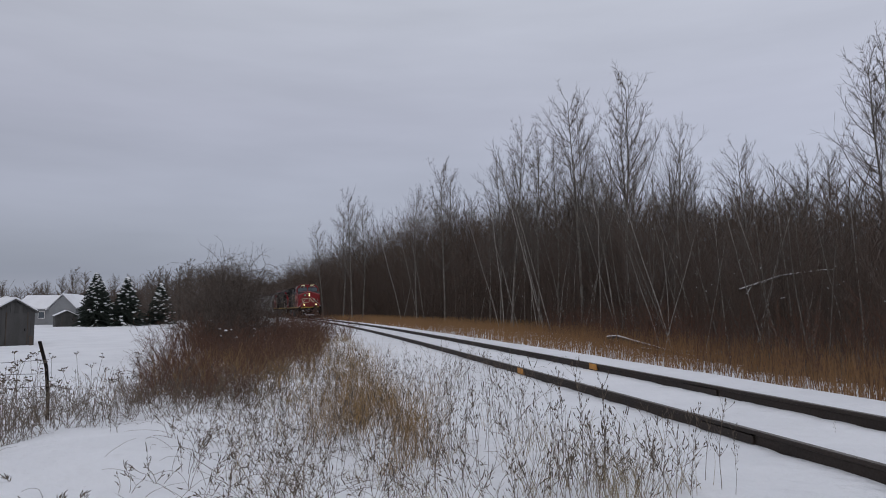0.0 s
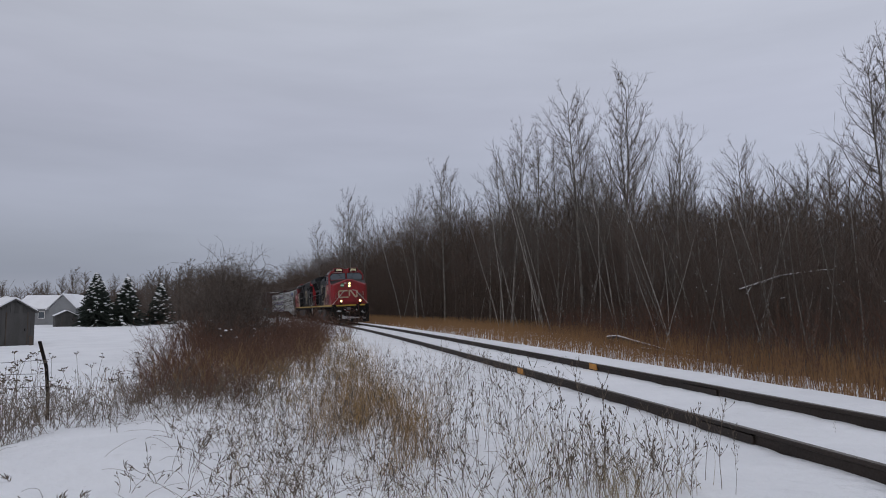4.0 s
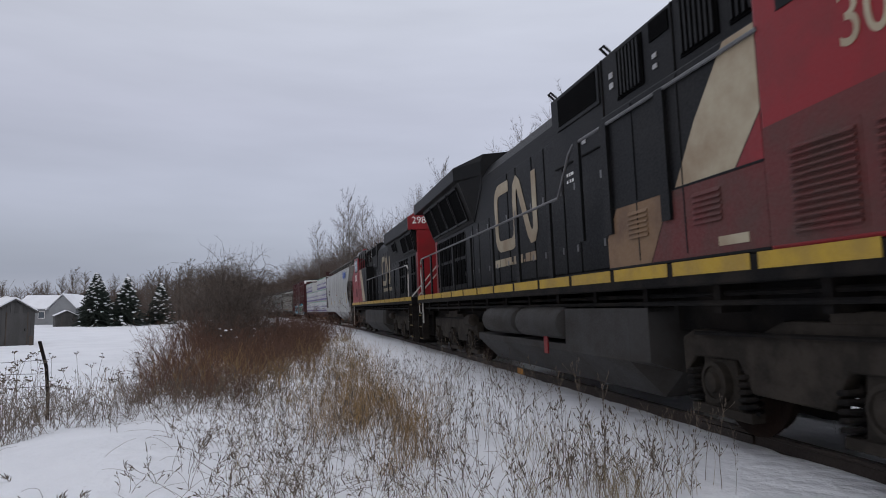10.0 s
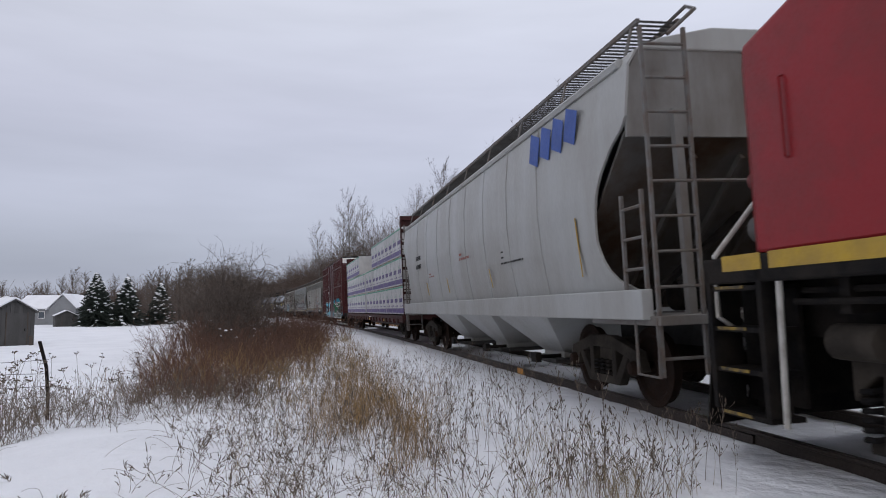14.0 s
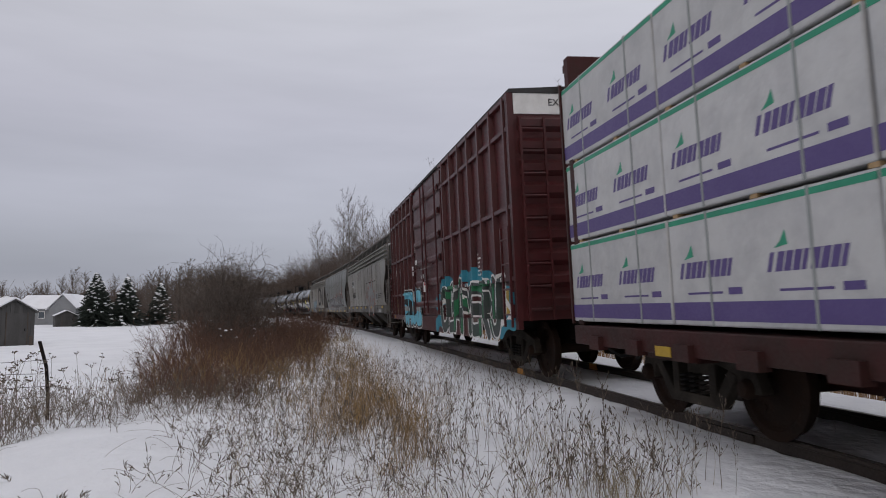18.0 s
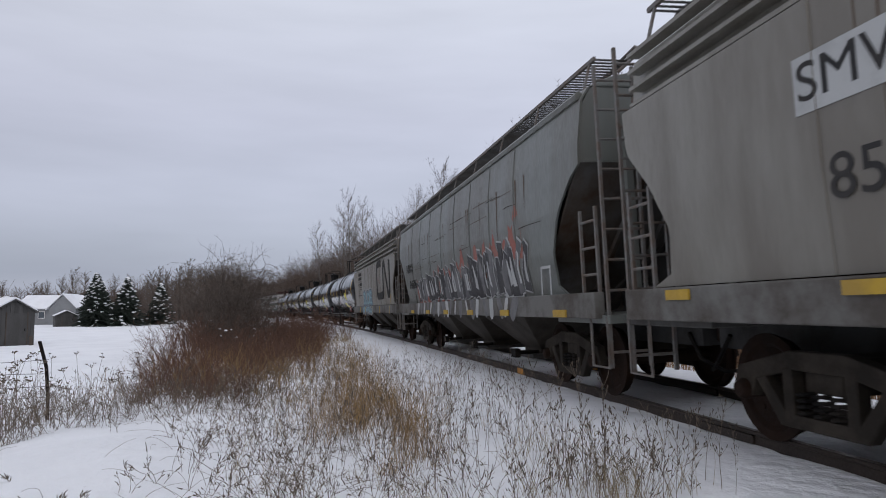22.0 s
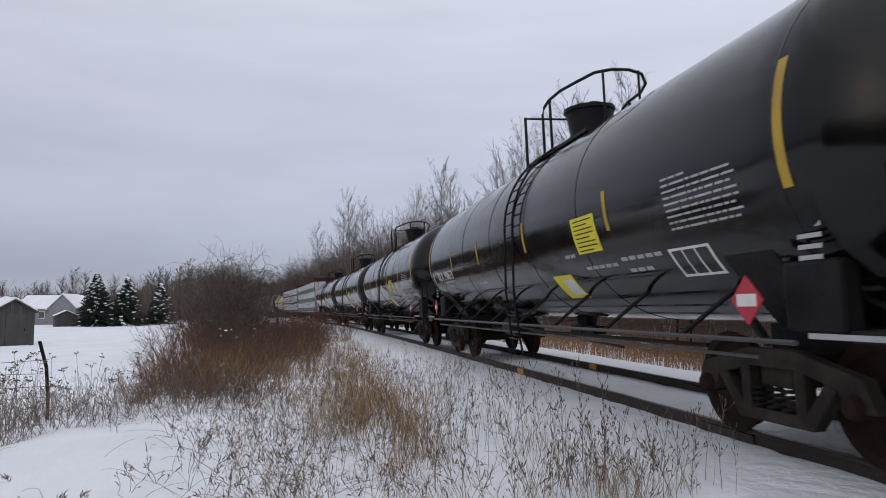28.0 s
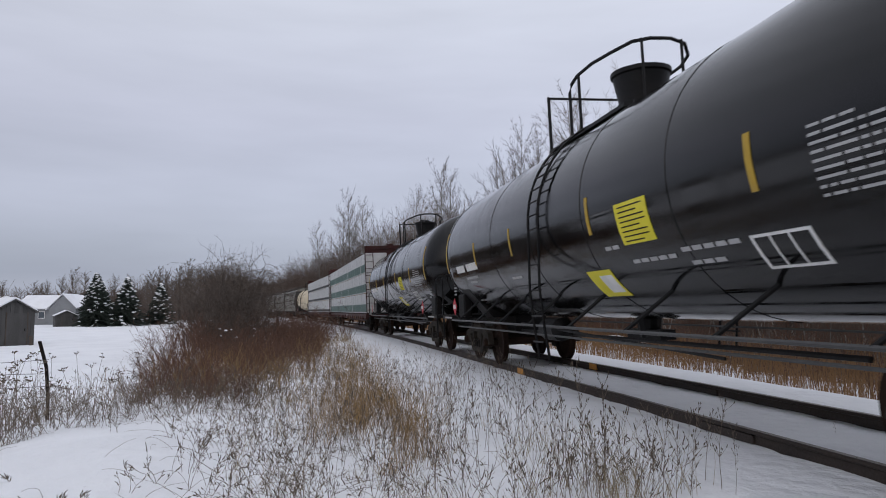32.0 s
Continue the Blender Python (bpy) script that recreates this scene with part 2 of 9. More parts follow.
def ground_z(x, y):
    x, y = np.asarray(x, float), np.asarray(y, float)
    d = lateral(x, y)
    bed = np.clip(d, -3, 3) * math.sin(CANT)
    side = np.where(d < 0, -0.42, -0.45)
    t = np.clip((np.abs(d) - 1.9) / 2.4, 0, 1)
    t = t * t * (3 - 2 * t)
    z = (-0.135 + bed) * (1 - t) + side * t
    field = np.clip((-d - 9) / 14, 0, 1)
    z = z - 0.30 * field * field * (3 - 2 * field)
    z = z + t * (0.05 * rough(x, y, 0.8) + 0.03 * rough(x + 5, y - 3, 2.3))
    # a low snow bank before the fence
    z = z + 0.16 * np.exp(-((x + 3.6) / 1.6) ** 2 - ((y - 7.2) / 1.6) ** 2)
    # the roadbed is trodden by a vehicle on the near side
    wob = 0.12 * np.sin(y * 0.9) + 0.07 * np.sin(y * 2.3 + 1)
    z = z - 0.055 * np.exp(-((d + 2.45 + wob) / 0.20) ** 2) - 0.05 * np.exp(-((d + 3.6 + wob) / 0.24) ** 2) + 0.035 * np.exp(-((d + 2.0 + wob) / 0.14) ** 2) + 0.03 * np.exp(-((d + 3.05 + wob) / 0.22) ** 2)
    z = z + 0.014 * np.exp(-((d + 2.9) / 1.0) ** 2) * rough(x, y, 4.1)
    return z + np.where(np.abs(d) < 1.9, 0.008 * rough(x, y, 5), 0)


def build_ground():
    def steps(near, far, fine, grow):
        out, v, st = [0.0], 0.0, fine
        while v < far:
            st = fine if v < near else st * grow
            v += st
            out.append(v)
        return out
    right, left = steps(9, 2600, 0.16, 1.12), steps(9, 2600, 0.16, 1.12)
    xs = np.array([-v for v in left[::-1]] + right[1:])
    ys = np.array([-v for v in steps(1, 2600, 0.5, 1.25)[::-1]] + steps(22, 2600, 0.16, 1.09)[1:])
    gx, gy = np.meshgrid(xs, ys)
    shift = np.interp(gy, LINE_Y, LINE_X)
    gx = gx + shift * np.exp(-((gx) / 200) ** 2)
    gz = ground_z(gx, gy)
    nx, ny = len(xs), len(ys)
    verts = np.stack([gx, gy, gz], -1).reshape(-1, 3)
    i = np.arange(nx * ny).reshape(ny, nx)
    faces = np.stack([i[:-1, :-1], i[:-1, 1:], i[1:, 1:], i[1:, :-1]], -1).reshape(-1, 4)
    me = bpy.data.meshes.new("ground")
    me.from_pydata(verts.tolist(), [], faces.tolist())
    me.materials.append(SNOW)
    me.materials.append(LITTER)
    cx, cy = verts[faces].mean(1)[:, 0], verts[faces].mean(1)[:, 1]
    d = lateral(cx, cy)
    wooded = (d > wood_edge(cy) + 1.0 + 0.8 * rough(cx, cy, 0.9)) & (cy > -30)
    me.polygons.foreach_set("material_index", wooded.astype(np.int32))
    me.polygons.foreach_set("use_smooth", [True] * len(me.polygons))
    tagged(new("ground", me), "snow-covered ground beside the railway, littered under the woods", "snow", "", "structure")


def wood_edge(y):
    """How far the edge of the woods stands from the track."""
    return np.clip(4.6 + 0.16 * (np.asarray(y, float) - 9), 4.6, 11.0)


build_ground()

# ---- track ----
track = thing("railway_track", "curved railway track half buried in snow, rusty rails showing", "railway")
RAIL_OUTLINE = ((-0.07, -0.171), (0.07, -0.171), (0.07, -0.155), (0.012, -0.135), (0.010, -0.045), (0.036, -0.034), (0.036, -0.006), (0.030, 0.0),
                (-0.030, 0.0), (-0.036, -0.006), (-0.036, -0.034), (-0.010, -0.045), (-0.012, -0.135), (-0.07, -0.155))
for side in (-1, 1):
    stations = [*np.arange(-300, -20, 10), *np.arange(-20, 120, 1.5), *np.arange(120, 490, 6)]
    g = Geo().loft([[tuple(line(s, side * 0.7535 + a, b)) for a, b in RAIL_OUTLINE] for s in stations])
    rail = part("rail", g, RAIL, track, "rusty steel rail standing out of the snow")
    g = Geo().loft([[tuple(line(s, side * 0.7535 + a, b)) for a, b in ((-0.026, 0.0005), (0.026, 0.0005), (0.026, 0.003), (-0.026, 0.003))] for s in stations])
    part("running_surface", g, RAILTOP, rail, "dull worn top of the rail")
    # a splash of orange paint on the web
    s0 = 13.95 if side < 0 else 13.85
    g = Geo().loft([[tuple(line(s, side * 0.7535 + a, b)) for a, b in ((-0.042, -0.115), (-0.015, -0.115), (-0.038, -0.004), (-0.042, -0.010))] for s in (s0, s0 + 0.35)])
    part("paint_mark", g, ORANGE, rail, "orange survey paint on the rail")
    # joint bars with bolts
    s1 = 6.9 if side < 0 else 9.8
    g = Geo().loft([[tuple(line(s, side * 0.7535 + a, b)) for a, b in ((-0.040, -0.130), (-0.013, -0.130), (-0.013, -0.048), (-0.034, -0.050))] for s in (s1, s1 + 0.9)])
    bar = part("joint_bar", g, RAIL, rail)


# ---- rolling stock: +x is the front of a vehicle, z from the top of the rails ----
def ribbon(g, pts, width, y, thick=0.004, tail=None):
    """A flat painted stroke along points (x, z) on the side at y."""
    pts = [Vector((p[0], p[1])) for p in pts]
    left, right = [], []
    for i, p in enumerate(pts):
        d0 = (p - pts[i - 1]).normalized() if i else None
        d1 = (pts[i + 1] - p).normalized() if i < len(pts) - 1 else None
        d0, d1 = d0 or d1, d1 or d0
        n0, n1 = Vector((-d0.y, d0.x)), Vector((-d1.y, d1.x))
        n = (n0 + n1)
        n = n / max(n.length_squared / 2, 0.35) if n.length > 1e-6 else n0
        w = width if tail is None else width + (tail - width) * i / (len(pts) - 1)
        left.append(p + n * w / 2)
        right.append(p - n * w / 2)
    out = y + math.copysign(thick, y)
    v = [(p.x, c, p.y) for c in (y, out) for p in left + right]
    k = len(pts)
    f = []
    for i in range(k - 1):
        a, b, c, d = i, i + 1, k + i + 1, k + i
        f += [(a, b, c, d), (a + 2 * k, d + 2 * k, c + 2 * k, b + 2 * k)]
        f += [(a, a + 2 * k, b + 2 * k, b), (d, c, c + 2 * k, d + 2 * k)]
    f += [(0, k, 3 * k, 2 * k), (k - 1, 3 * k - 1, 4 * k - 1, 2 * k - 1)]
    return g.add(v, f)


def arc(cx, cz, r, a0, a1, n=6):
    return [(cx + r * math.cos(radians(a0 + (a1 - a0) * i / n)), cz + r * math.sin(radians(a0 + (a1 - a0) * i / n))) for i in range(n + 1)]


def bent_mark(k, r):
    """One continuous stroke: an open square bend that runs on into a slanting one; k is half its height."""
    return [(0.80 * k, k), *arc(-0.75 * k + r, k - r, r, 90, 180, 5), *arc(-0.75 * k + r, -k + r, r, 180, 270, 5), *arc(1.42 * k - r, -k + r, r, 270, 360, 5),
            (1.42 * k, 0.55 * k), (1.50 * k, 0.82 * k), (1.68 * k, 0.95 * k), (1.88 * k, 0.84 * k), (2.78 * k, -0.78 * k), (2.98 * k, -0.97 * k), (3.22 * k, -0.95 * k), (3.38 * k, -0.74 * k), (3.38 * k, k)]


def emblem(parent, x, z, h, y, mat, flip=1, w=None, wide=1.0):
    k = h / 2
    part("painted_stroke", ribbon(Geo(), [(x + flip * wide * px, z + pz) for px, pz in bent_mark(k, k * 0.45)], w or h * 0.2, y), mat, parent, "one bent painted stroke")


def stencils(parent, x, z, w, h, rows, mat, y, seed=1, gap=0.45):
    """Rows of short painted bars."""
    r = random.Random(seed)
    g = Geo()
    step = h / rows
    for i in range(rows):
        px = x
        while px < x + w - 0.03:
            bw = min(r.uniform(0.08, 0.35) * max(w, 0.5) * 0.6, x + w - px)
            zc = z + h - (i + 0.5) * step
            g.box(px, px + bw, min(y, y + math.copysign(0.004, y)), max(y, y + math.copysign(0.004, y)), zc - step * gap / 2, zc + step * gap / 2)
            px += bw + r.uniform(0.03, 0.09)
            if r.random() < 0.15:
                break
    return part("stencil_print", g, mat, parent)


def blob(r, cx, cz, rx, rz, n=14, jag=0.25):
    return [(cx + rx * math.cos(2 * math.pi * i / n) * (1 + r.uniform(-jag, jag)), cz + rz * math.sin(2 * math.pi * i / n) * (1 + r.uniform(-jag, jag))) for i in range(n)]


def plate(g, outline, y, lift):
    s = math.copysign(1, y)
    return g.prism(outline, "y", y + s * lift, y + s * (lift + 0.003))


def wrap(g, profile, xs=(), zs=()):
    """Cuts flat paint at the steps of a wall and lays it onto them; profile gives the wall's half width at x, z."""
    me = g.mesh("paint", GRAFDARK)
    bm = bmesh.new()
    bm.from_mesh(me)
    bpy.data.meshes.remove(me)
    for at, axis in [(x, 0) for x in xs] + [(z, 2) for z in zs]:
        lo, hi = min(v.co[axis] for v in bm.verts), max(v.co[axis] for v in bm.verts)
        if lo < at < hi:
            co, no = Vector((0, 0, 0)), Vector((0, 0, 0))
            co[axis], no[axis] = at, 1
            bmesh.ops.bisect_plane(bm, geom=bm.verts[:] + bm.edges[:] + bm.faces[:], plane_co=co, plane_no=no)
    for v in bm.verts:
        v.co.y -= profile(v.co.x, v.co.z)
    out = bpy.data.meshes.new("paint")
    bm.to_mesh(out)
    bm.free()
    return out


def eased(pts, times=2):
    """Corners cut to make a line of points run in curves."""
    for _ in range(times):
        out = [pts[0]]
        for (ax, az), (bx, bz) in zip(pts, pts[1:]):
            out += [(ax * 0.75 + bx * 0.25, az * 0.75 + bz * 0.25), (ax * 0.25 + bx * 0.75, az * 0.25 + bz * 0.75)]
        pts = out + [pts[-1]]
    return pts


def spray(name, label, parent, strokes, width, lift, mat, wall, tail=None):
    """Sprayed strokes, given as lines of points, on a wall (profile, xs, zs)."""
    g = Geo()
    for i, pts in enumerate(strokes):
        smooth = eased(pts) if len(pts) > 2 else pts
        ribbon(g, smooth, width, -lift - 0.0004 * i, 0.0006, tail)
        if width > 0.1:
            # round ends
            for j, (cx, cz) in enumerate((smooth[0], smooth[-1])):
                q = (width if j == 0 or tail is None else tail) / 2
                g.prism([(cx + q * math.cos(a * math.pi / 7), cz + q * math.sin(a * math.pi / 7)) for a in range(14)], "y", -lift - 0.0004 * i - 0.0002, -lift - 0.0004 * i - 0.0008)
    me = wrap(g, *wall)
    me.materials.append(mat)
    return part(name, me, mat, parent, label)


STROKES = {
    "C": [[(1.0, 0.86), (0.75, 1.0), (0.3, 0.98), (0.05, 0.75), (0.0, 0.4), (0.2, 0.06), (0.6, 0.0), (1.0, 0.16)]],
    "E": [[(1.0, 0.95), (0.12, 1.0), (0.05, 0.5), (0.08, 0.0), (1.0, 0.06)], [(0.1, 0.52), (0.8, 0.5)]],
    "A": [[(-0.05, 0.0), (0.25, 0.7), (0.5, 1.05), (0.75, 0.65), (1.0, 0.0)], [(0.2, 0.32), (0.82, 0.32)]],
    "M": [[(-0.05, 0.0), (0.08, 1.0), (0.5, 0.35), (0.9, 1.05), (1.05, 0.0)]],
    "R": [[(0.06, 0.0), (0.04, 1.0), (0.75, 1.0), (0.95, 0.76), (0.75, 0.5), (0.15, 0.45)], [(0.45, 0.45), (1.08, -0.02)]],
    "S": [[(0.98, 0.9), (0.5, 1.03), (0.08, 0.82), (0.25, 0.56), (0.8, 0.44), (0.96, 0.2), (0.6, -0.02), (0.0, 0.1)]],
    "T": [[(-0.12, 0.85), (0.1, 1.02), (0.6, 0.92), (1.08, 1.05)], [(0.5, 0.9), (0.42, 0.4), (0.55, 0.0)]],
    "U": [[(0.05, 1.0), (0.02, 0.35), (0.3, 0.0), (0.75, 0.04), (0.95, 0.4), (0.98, 1.02)]],
    "D": [[(0.05, 0.0), (0.05, 1.0), (0.6, 0.95), (0.98, 0.6), (0.9, 0.2), (0.5, 0.0), (0.0, 0.02)]],
    "N": [[(0.02, -0.05), (0.05, 1.0), (0.9, 0.0), (1.0, 1.08)]],
    "K": [[(0.06, 0.0), (0.04, 1.0)], [(0.95, 1.02), (0.1, 0.45), (1.02, -0.02)]],
}


def piece(word, x0, x1, z0, z1, seed, lean=0.0, grow=1.0, gap=0.22):
    """Lines of a row of sprayed letter shapes, a list for each letter."""
    r = random.Random(seed)
    w = (x1 - x0) / len(word)
    out = []
    for i, c in enumerate(word):
        f = 1 - (1 - grow) * (1 - i / max(len(word) - 1, 1))
        h = (z1 - z0) * f * r.uniform(0.9, 1.06)
        a, b = x0 + (i + gap / 2) * w, w * (1 - gap) * r.uniform(0.94, 1.1)
        up = z0 + r.uniform(-0.03, 0.05) * h
        out.append([[(a + px * b + lean * pz * h, up + pz * h) for px, pz in line_pts] for line_pts in STROKES[c]])
    return out


def painted_word(word, x, z, height, y, mat, parent, label, wide=1.0, shell=None):
    """Painted lettering on the near side, centred at x, z; bent onto a tank shell (radius, axis) where one is given."""
    me = lettering(word, height / 0.70, 0.002)
    me.transform(Matrix.Diagonal((wide, 1, 1, 1)))
    me.transform(Matrix.Translation((x, y, z)))
    if shell:
        radius, axis = shell
        a0 = math.asin((z - axis) / radius)
        for v in me.vertices:
            a = a0 + (v.co.z - z) / radius
            q = radius + 0.004 - (v.co.y - y)
            v.co.y, v.co.z = -q * math.cos(a), axis + q * math.sin(a)
    me.materials.clear()
    me.materials.append(mat)
    return part("painted_letters", me, mat, parent, label)


WHEEL_PROFILE = ((-0.07, 0.10), (-0.065, 0.14), (-0.03, 0.20), (-0.02, 0.36), (-0.06, 0.39), (-0.065, 0.445), (0.035, 0.457), (0.040, 0.485), (0.066, 0.485), (0.066, 0.40), (0.03, 0.36), (0.03, 0.2), (0.07, 0.14), (0.07, 0.10))


def wheelset(truck, x, radius, behind, along, way):
    g = Geo()
    k = radius / 0.457
    for s in (-1, 1):
        g.lathe([(s * (0.75 - c), r * k) for c, r in [(-p[0], p[1]) for p in WHEEL_PROFILE]], 26, "y")
        # two bosses that show the wheel turning
        for a in (0, 180):
            g.tube([(0.26 * k * math.cos(radians(a)), s * 0.765, 0.26 * k * math.sin(radians(a))), (0.26 * k * math.cos(radians(a)), s * 0.79, 0.26 * k * math.sin(radians(a)))], 0.03, 8)
    g.tube([(0, -1.0, 0), (0, 1.0, 0)], 0.085, 10)
    ob = part("wheelset", g, RUST, truck, "rust-brown steel wheels on an axle", smooth=True)
    ob.matrix_basis = pose(x, 0, radius)
    WHEELS.append((ob, behind, along, radius, way))
    return ob


def bogie(car, x, behind):
    """A two-axle freight bogie with cast side frames and coil springs."""
    truck = part("bogie", Geo().box(-0.20, 0.20, -1.0, 1.0, 0.50, 0.78), GREYTRUCK, car, "dusty cast-steel bogie", bevel=0.012)
    for s in (-1, 1):
        y0, y1 = s * 0.94, s * 1.06
        g = Geo()
        g.prism([(-1.1, 0.42), (-1.0, 0.66), (-0.3, 0.83), (0.3, 0.83), (1.0, 0.66), (1.1, 0.42), (0.82, 0.40), (0.75, 0.56), (0.30, 0.67), (-0.30, 0.67), (-0.75, 0.56), (-0.82, 0.40)], "y", y0, y1)
        g.prism([(-0.74, 0.56), (-0.46, 0.20), (0.46, 0.20), (0.74, 0.56), (0.62, 0.60), (0.38, 0.31), (-0.38, 0.31), (-0.62, 0.60)], "y", y0, y1)
        for xx in (-0.34, 0.34):
            g.box(xx - 0.06, xx + 0.06, min(y0, y1), max(y0, y1), 0.28, 0.70)
        part("side_frame", g, GREYTRUCK, truck, "cast side frame with spring opening", bevel=0.012)
    truck.location = (x, 0, 0)
    for s in (-1, 1):
        for xx in (-0.18, 0.0, 0.18):
            pts = [(xx + 0.075 * math.cos(a * 1.05), s * 1.0 + 0.075 * math.sin(a * 1.05), 0.30 + 0.20 * a / 24) for a in range(25)]
            part("spring", Geo().tube(pts, 0.016, 5), BLACKGRIME, truck)
        for xx in (-0.91, 0.91):
            part("axle_cap", Geo().lathe([(s * 0.93, 0.09), (s * 1.09, 0.095), (s * 1.13, 0.07), (s * 1.14, 0.02)], 12, "y", (xx, 0, 0.457)), RUST, truck, smooth=True)
    for xx in (-0.9, 0.9):
        wheelset(truck, xx, 0.457, behind, x + xx, 1)
    return truck


def coupler(car, x, s):
    g = Geo()
    g.box(min(x, x - s * 0.75), max(x, x - s * 0.75), -0.09, 0.09, 0.78, 0.98)
    g.box(min(x, x + s * 0.28), max(x, x + s * 0.28), -0.16, 0.15, 0.74, 1.03)
    g.box(min(x + s * .2, x + s * 0.36), max(x + s * .2, x + s * 0.36), 0.0, 0.18, 0.76, 1.01)
    part("coupler", g, RUST, car, "rusty knuckle coupler", bevel=0.03)
    pts = [(x - s * 0.3, -0.35, 0.85), (x - s * 0.05, -0.36, 0.55), (x + s * 0.25, -0.25, 0.42), (x + s * 0.45, -0.1, 0.45)]
    part("air_hose", Geo().tube(pts, 0.025, 6), BLACKGRIME, car, "black rubber air hose")


def ladder(car, x, y, z0, z1, width, mat, along="x", n=None, r=0.018):
    """Two stiles and rungs; along x on the side or along y on the end."""
    n = n or max(2, int((z1 - z0) / 0.36))
    dx, dy = (width / 2, 0) if along == "x" else (0, width / 2)
    lad = part("ladder", Geo().bar((x - dx, y - dy, z0), (x - dx, y - dy, z1), 0.035, 0.045).bar((x + dx, y + dy, z0), (x + dx, y + dy, z1), 0.035, 0.045), mat, car)
    for i in range(n):
        z = z0 + (i + 0.5) * (z1 - z0) / n
        part("rung", Geo().tube([(x - dx, y - dy, z), (x + dx, y + dy, z)], r, 6), mat, lad)
    return lad


def couple_up(car, behind, length, half, way=1):
    TRAIN.append((car, behind, half, way))


# ---- locomotives ----
SNOW_DIRTY = material("crumbled_dirty_snow", (0.52, 0.52, 0.54), 0.85, other=(0.20, 0.19, 0.185), scale=9, amount=0.8, fine=45, bump=0.7, dist=0.02)


def locomotive(number, behind, way, label):
    car = thing("locomotive", label, "locomotive", "diesel locomotives")
    # frame and deck
    g = Geo().box(-10.45, 10.5, -1.50, 1.50, 1.40, 1.62)
    part("deck", g, BLACKGRIME, car, "black walkway deck and frame", bevel=0.02)
    part("underframe", Geo().box(-10.2, 10.2, -1.0, 1.0, 0.95, 1.40), BLACKGRIME, car)
    r = random.Random(number)
    x = -10.3
    while x < 10.2:
        w = min(1.25, 10.3 - x)
        for s in (-1, 1):
            part("sill_stripe", Geo().box(x, x + w - 0.10, s * 1.50 - 0.004 * (s < 0), s * 1.50 + 0.004 * (s > 0), 1.50, 1.63), YELLOW, car, "dirty yellow sill stripe")
        x += w
    # nose
    def nose_ring(x, ys, top, low=3.28, high=3.72):
        return [(x, -1.49 * ys, 1.62), (x, -1.49 * ys, low * top), (x, -0.22 * ys, high * top), (x, 0.22 * ys, high * top), (x, 1.49 * ys, low * top), (x, 1.49 * ys, 1.62)]
    nose = part("nose", Geo().loft([nose_ring(7.9, 1, 1, 3.75, 3.82), nose_ring(9.72, 1, 1), nose_ring(10.02, 0.87, 0.985), nose_ring(10.05, 0.85, 0.975)]), RED, car, "red painted nose", bevel=0.04)
    part("nose_door", Geo().box(10.045, 10.075, -0.05, 0.62, 1.75, 3.1), RED, nose, "red front door", bevel=0.015)
    for zz in (2.0, 2.45, 2.9):
        part("hinge", Geo().box(10.07, 10.10, 0.60, 0.70, zz - 0.05, zz + 0.05), RED, nose)
    g = Geo().loft([[(xx, -1.45, lo), (xx, -0.22, hi), (xx, 0.22, hi), (xx, 1.45, lo), (xx, 1.45, lo + 0.006), (xx, 0.22, hi + 0.006), (xx, -0.22, hi + 0.006), (xx, -1.45, lo + 0.006)] for xx, lo, hi in ((8.2, 3.690, 3.808), (9.70, 3.300, 3.725))])
    part("antiglare_panel", g, BLACK, nose, "matt black top of the nose")
    for zz, y0, y1 in ((3.25, 0.32, 0.72), (2.85, 0.32, 0.72), (2.42, 0.66, 1.0), (2.6, -1.12, -0.80)):
        part("grab_iron", Geo().tube([(10.04, y0, zz), (10.12, y0, zz), (10.12, y1, zz), (10.04, y1, zz)], 0.014, 5), RED, nose)
    part("seam", Geo().box(10.048, 10.056, -0.935, -0.915, 1.70, 3.25), REDDARK, nose)
    part("seam", Geo().box(10.048, 10.056, 0.90, 0.915, 1.70, 3.2), REDDARK, nose)
    for yy in (-0.78, 0.78):
        part("lamp_recess", Geo().box(10.05, 10.32, yy - 0.2, yy + 0.2, 1.63, 2.12), RED, nose, "red ditch light box", bevel=0.03)
    part("side_locker", Geo().box(10.05, 10.2, 0.72, 0.98, 2.0, 2.55), REDDARK, nose, bevel=0.02)
    part("marker_lamp", Geo().lathe([(10.05, 0.09), (10.25, 0.09), (10.27, 0.06), (10.275, 0.01)], 12, "x", (0, 1.08, 2.28)), REDDARK, nose, smooth=True)
    part("notice", Geo().box(10.052, 10.058, -0.42, -0.24, 3.36, 3.42), WHITE, nose)
    lead = number == "3098"
    # headlight housing
    hl = part("headlight_housing", Geo().box(9.95, 10.13, -0.16, 0.16, 3.0, 3.50), LAMPRIM, nose, "headlight housing", bevel=0.03)
    for zz in (3.14, 3.36):
        part("reflector", Geo().lathe([(10.12, 0.105), (10.142, 0.105), (10.145, 0.01)], 18, "x", (0, 0, zz)), REFLECTOR, hl)
        part("headlight", Geo().lathe([(10.14, 0.082), (10.150, 0.076), (10.165, 0.045), (10.17, 0.01)], 16, "x", (0, 0, zz)), LAMP, hl, "lit warm headlight", smooth=True)
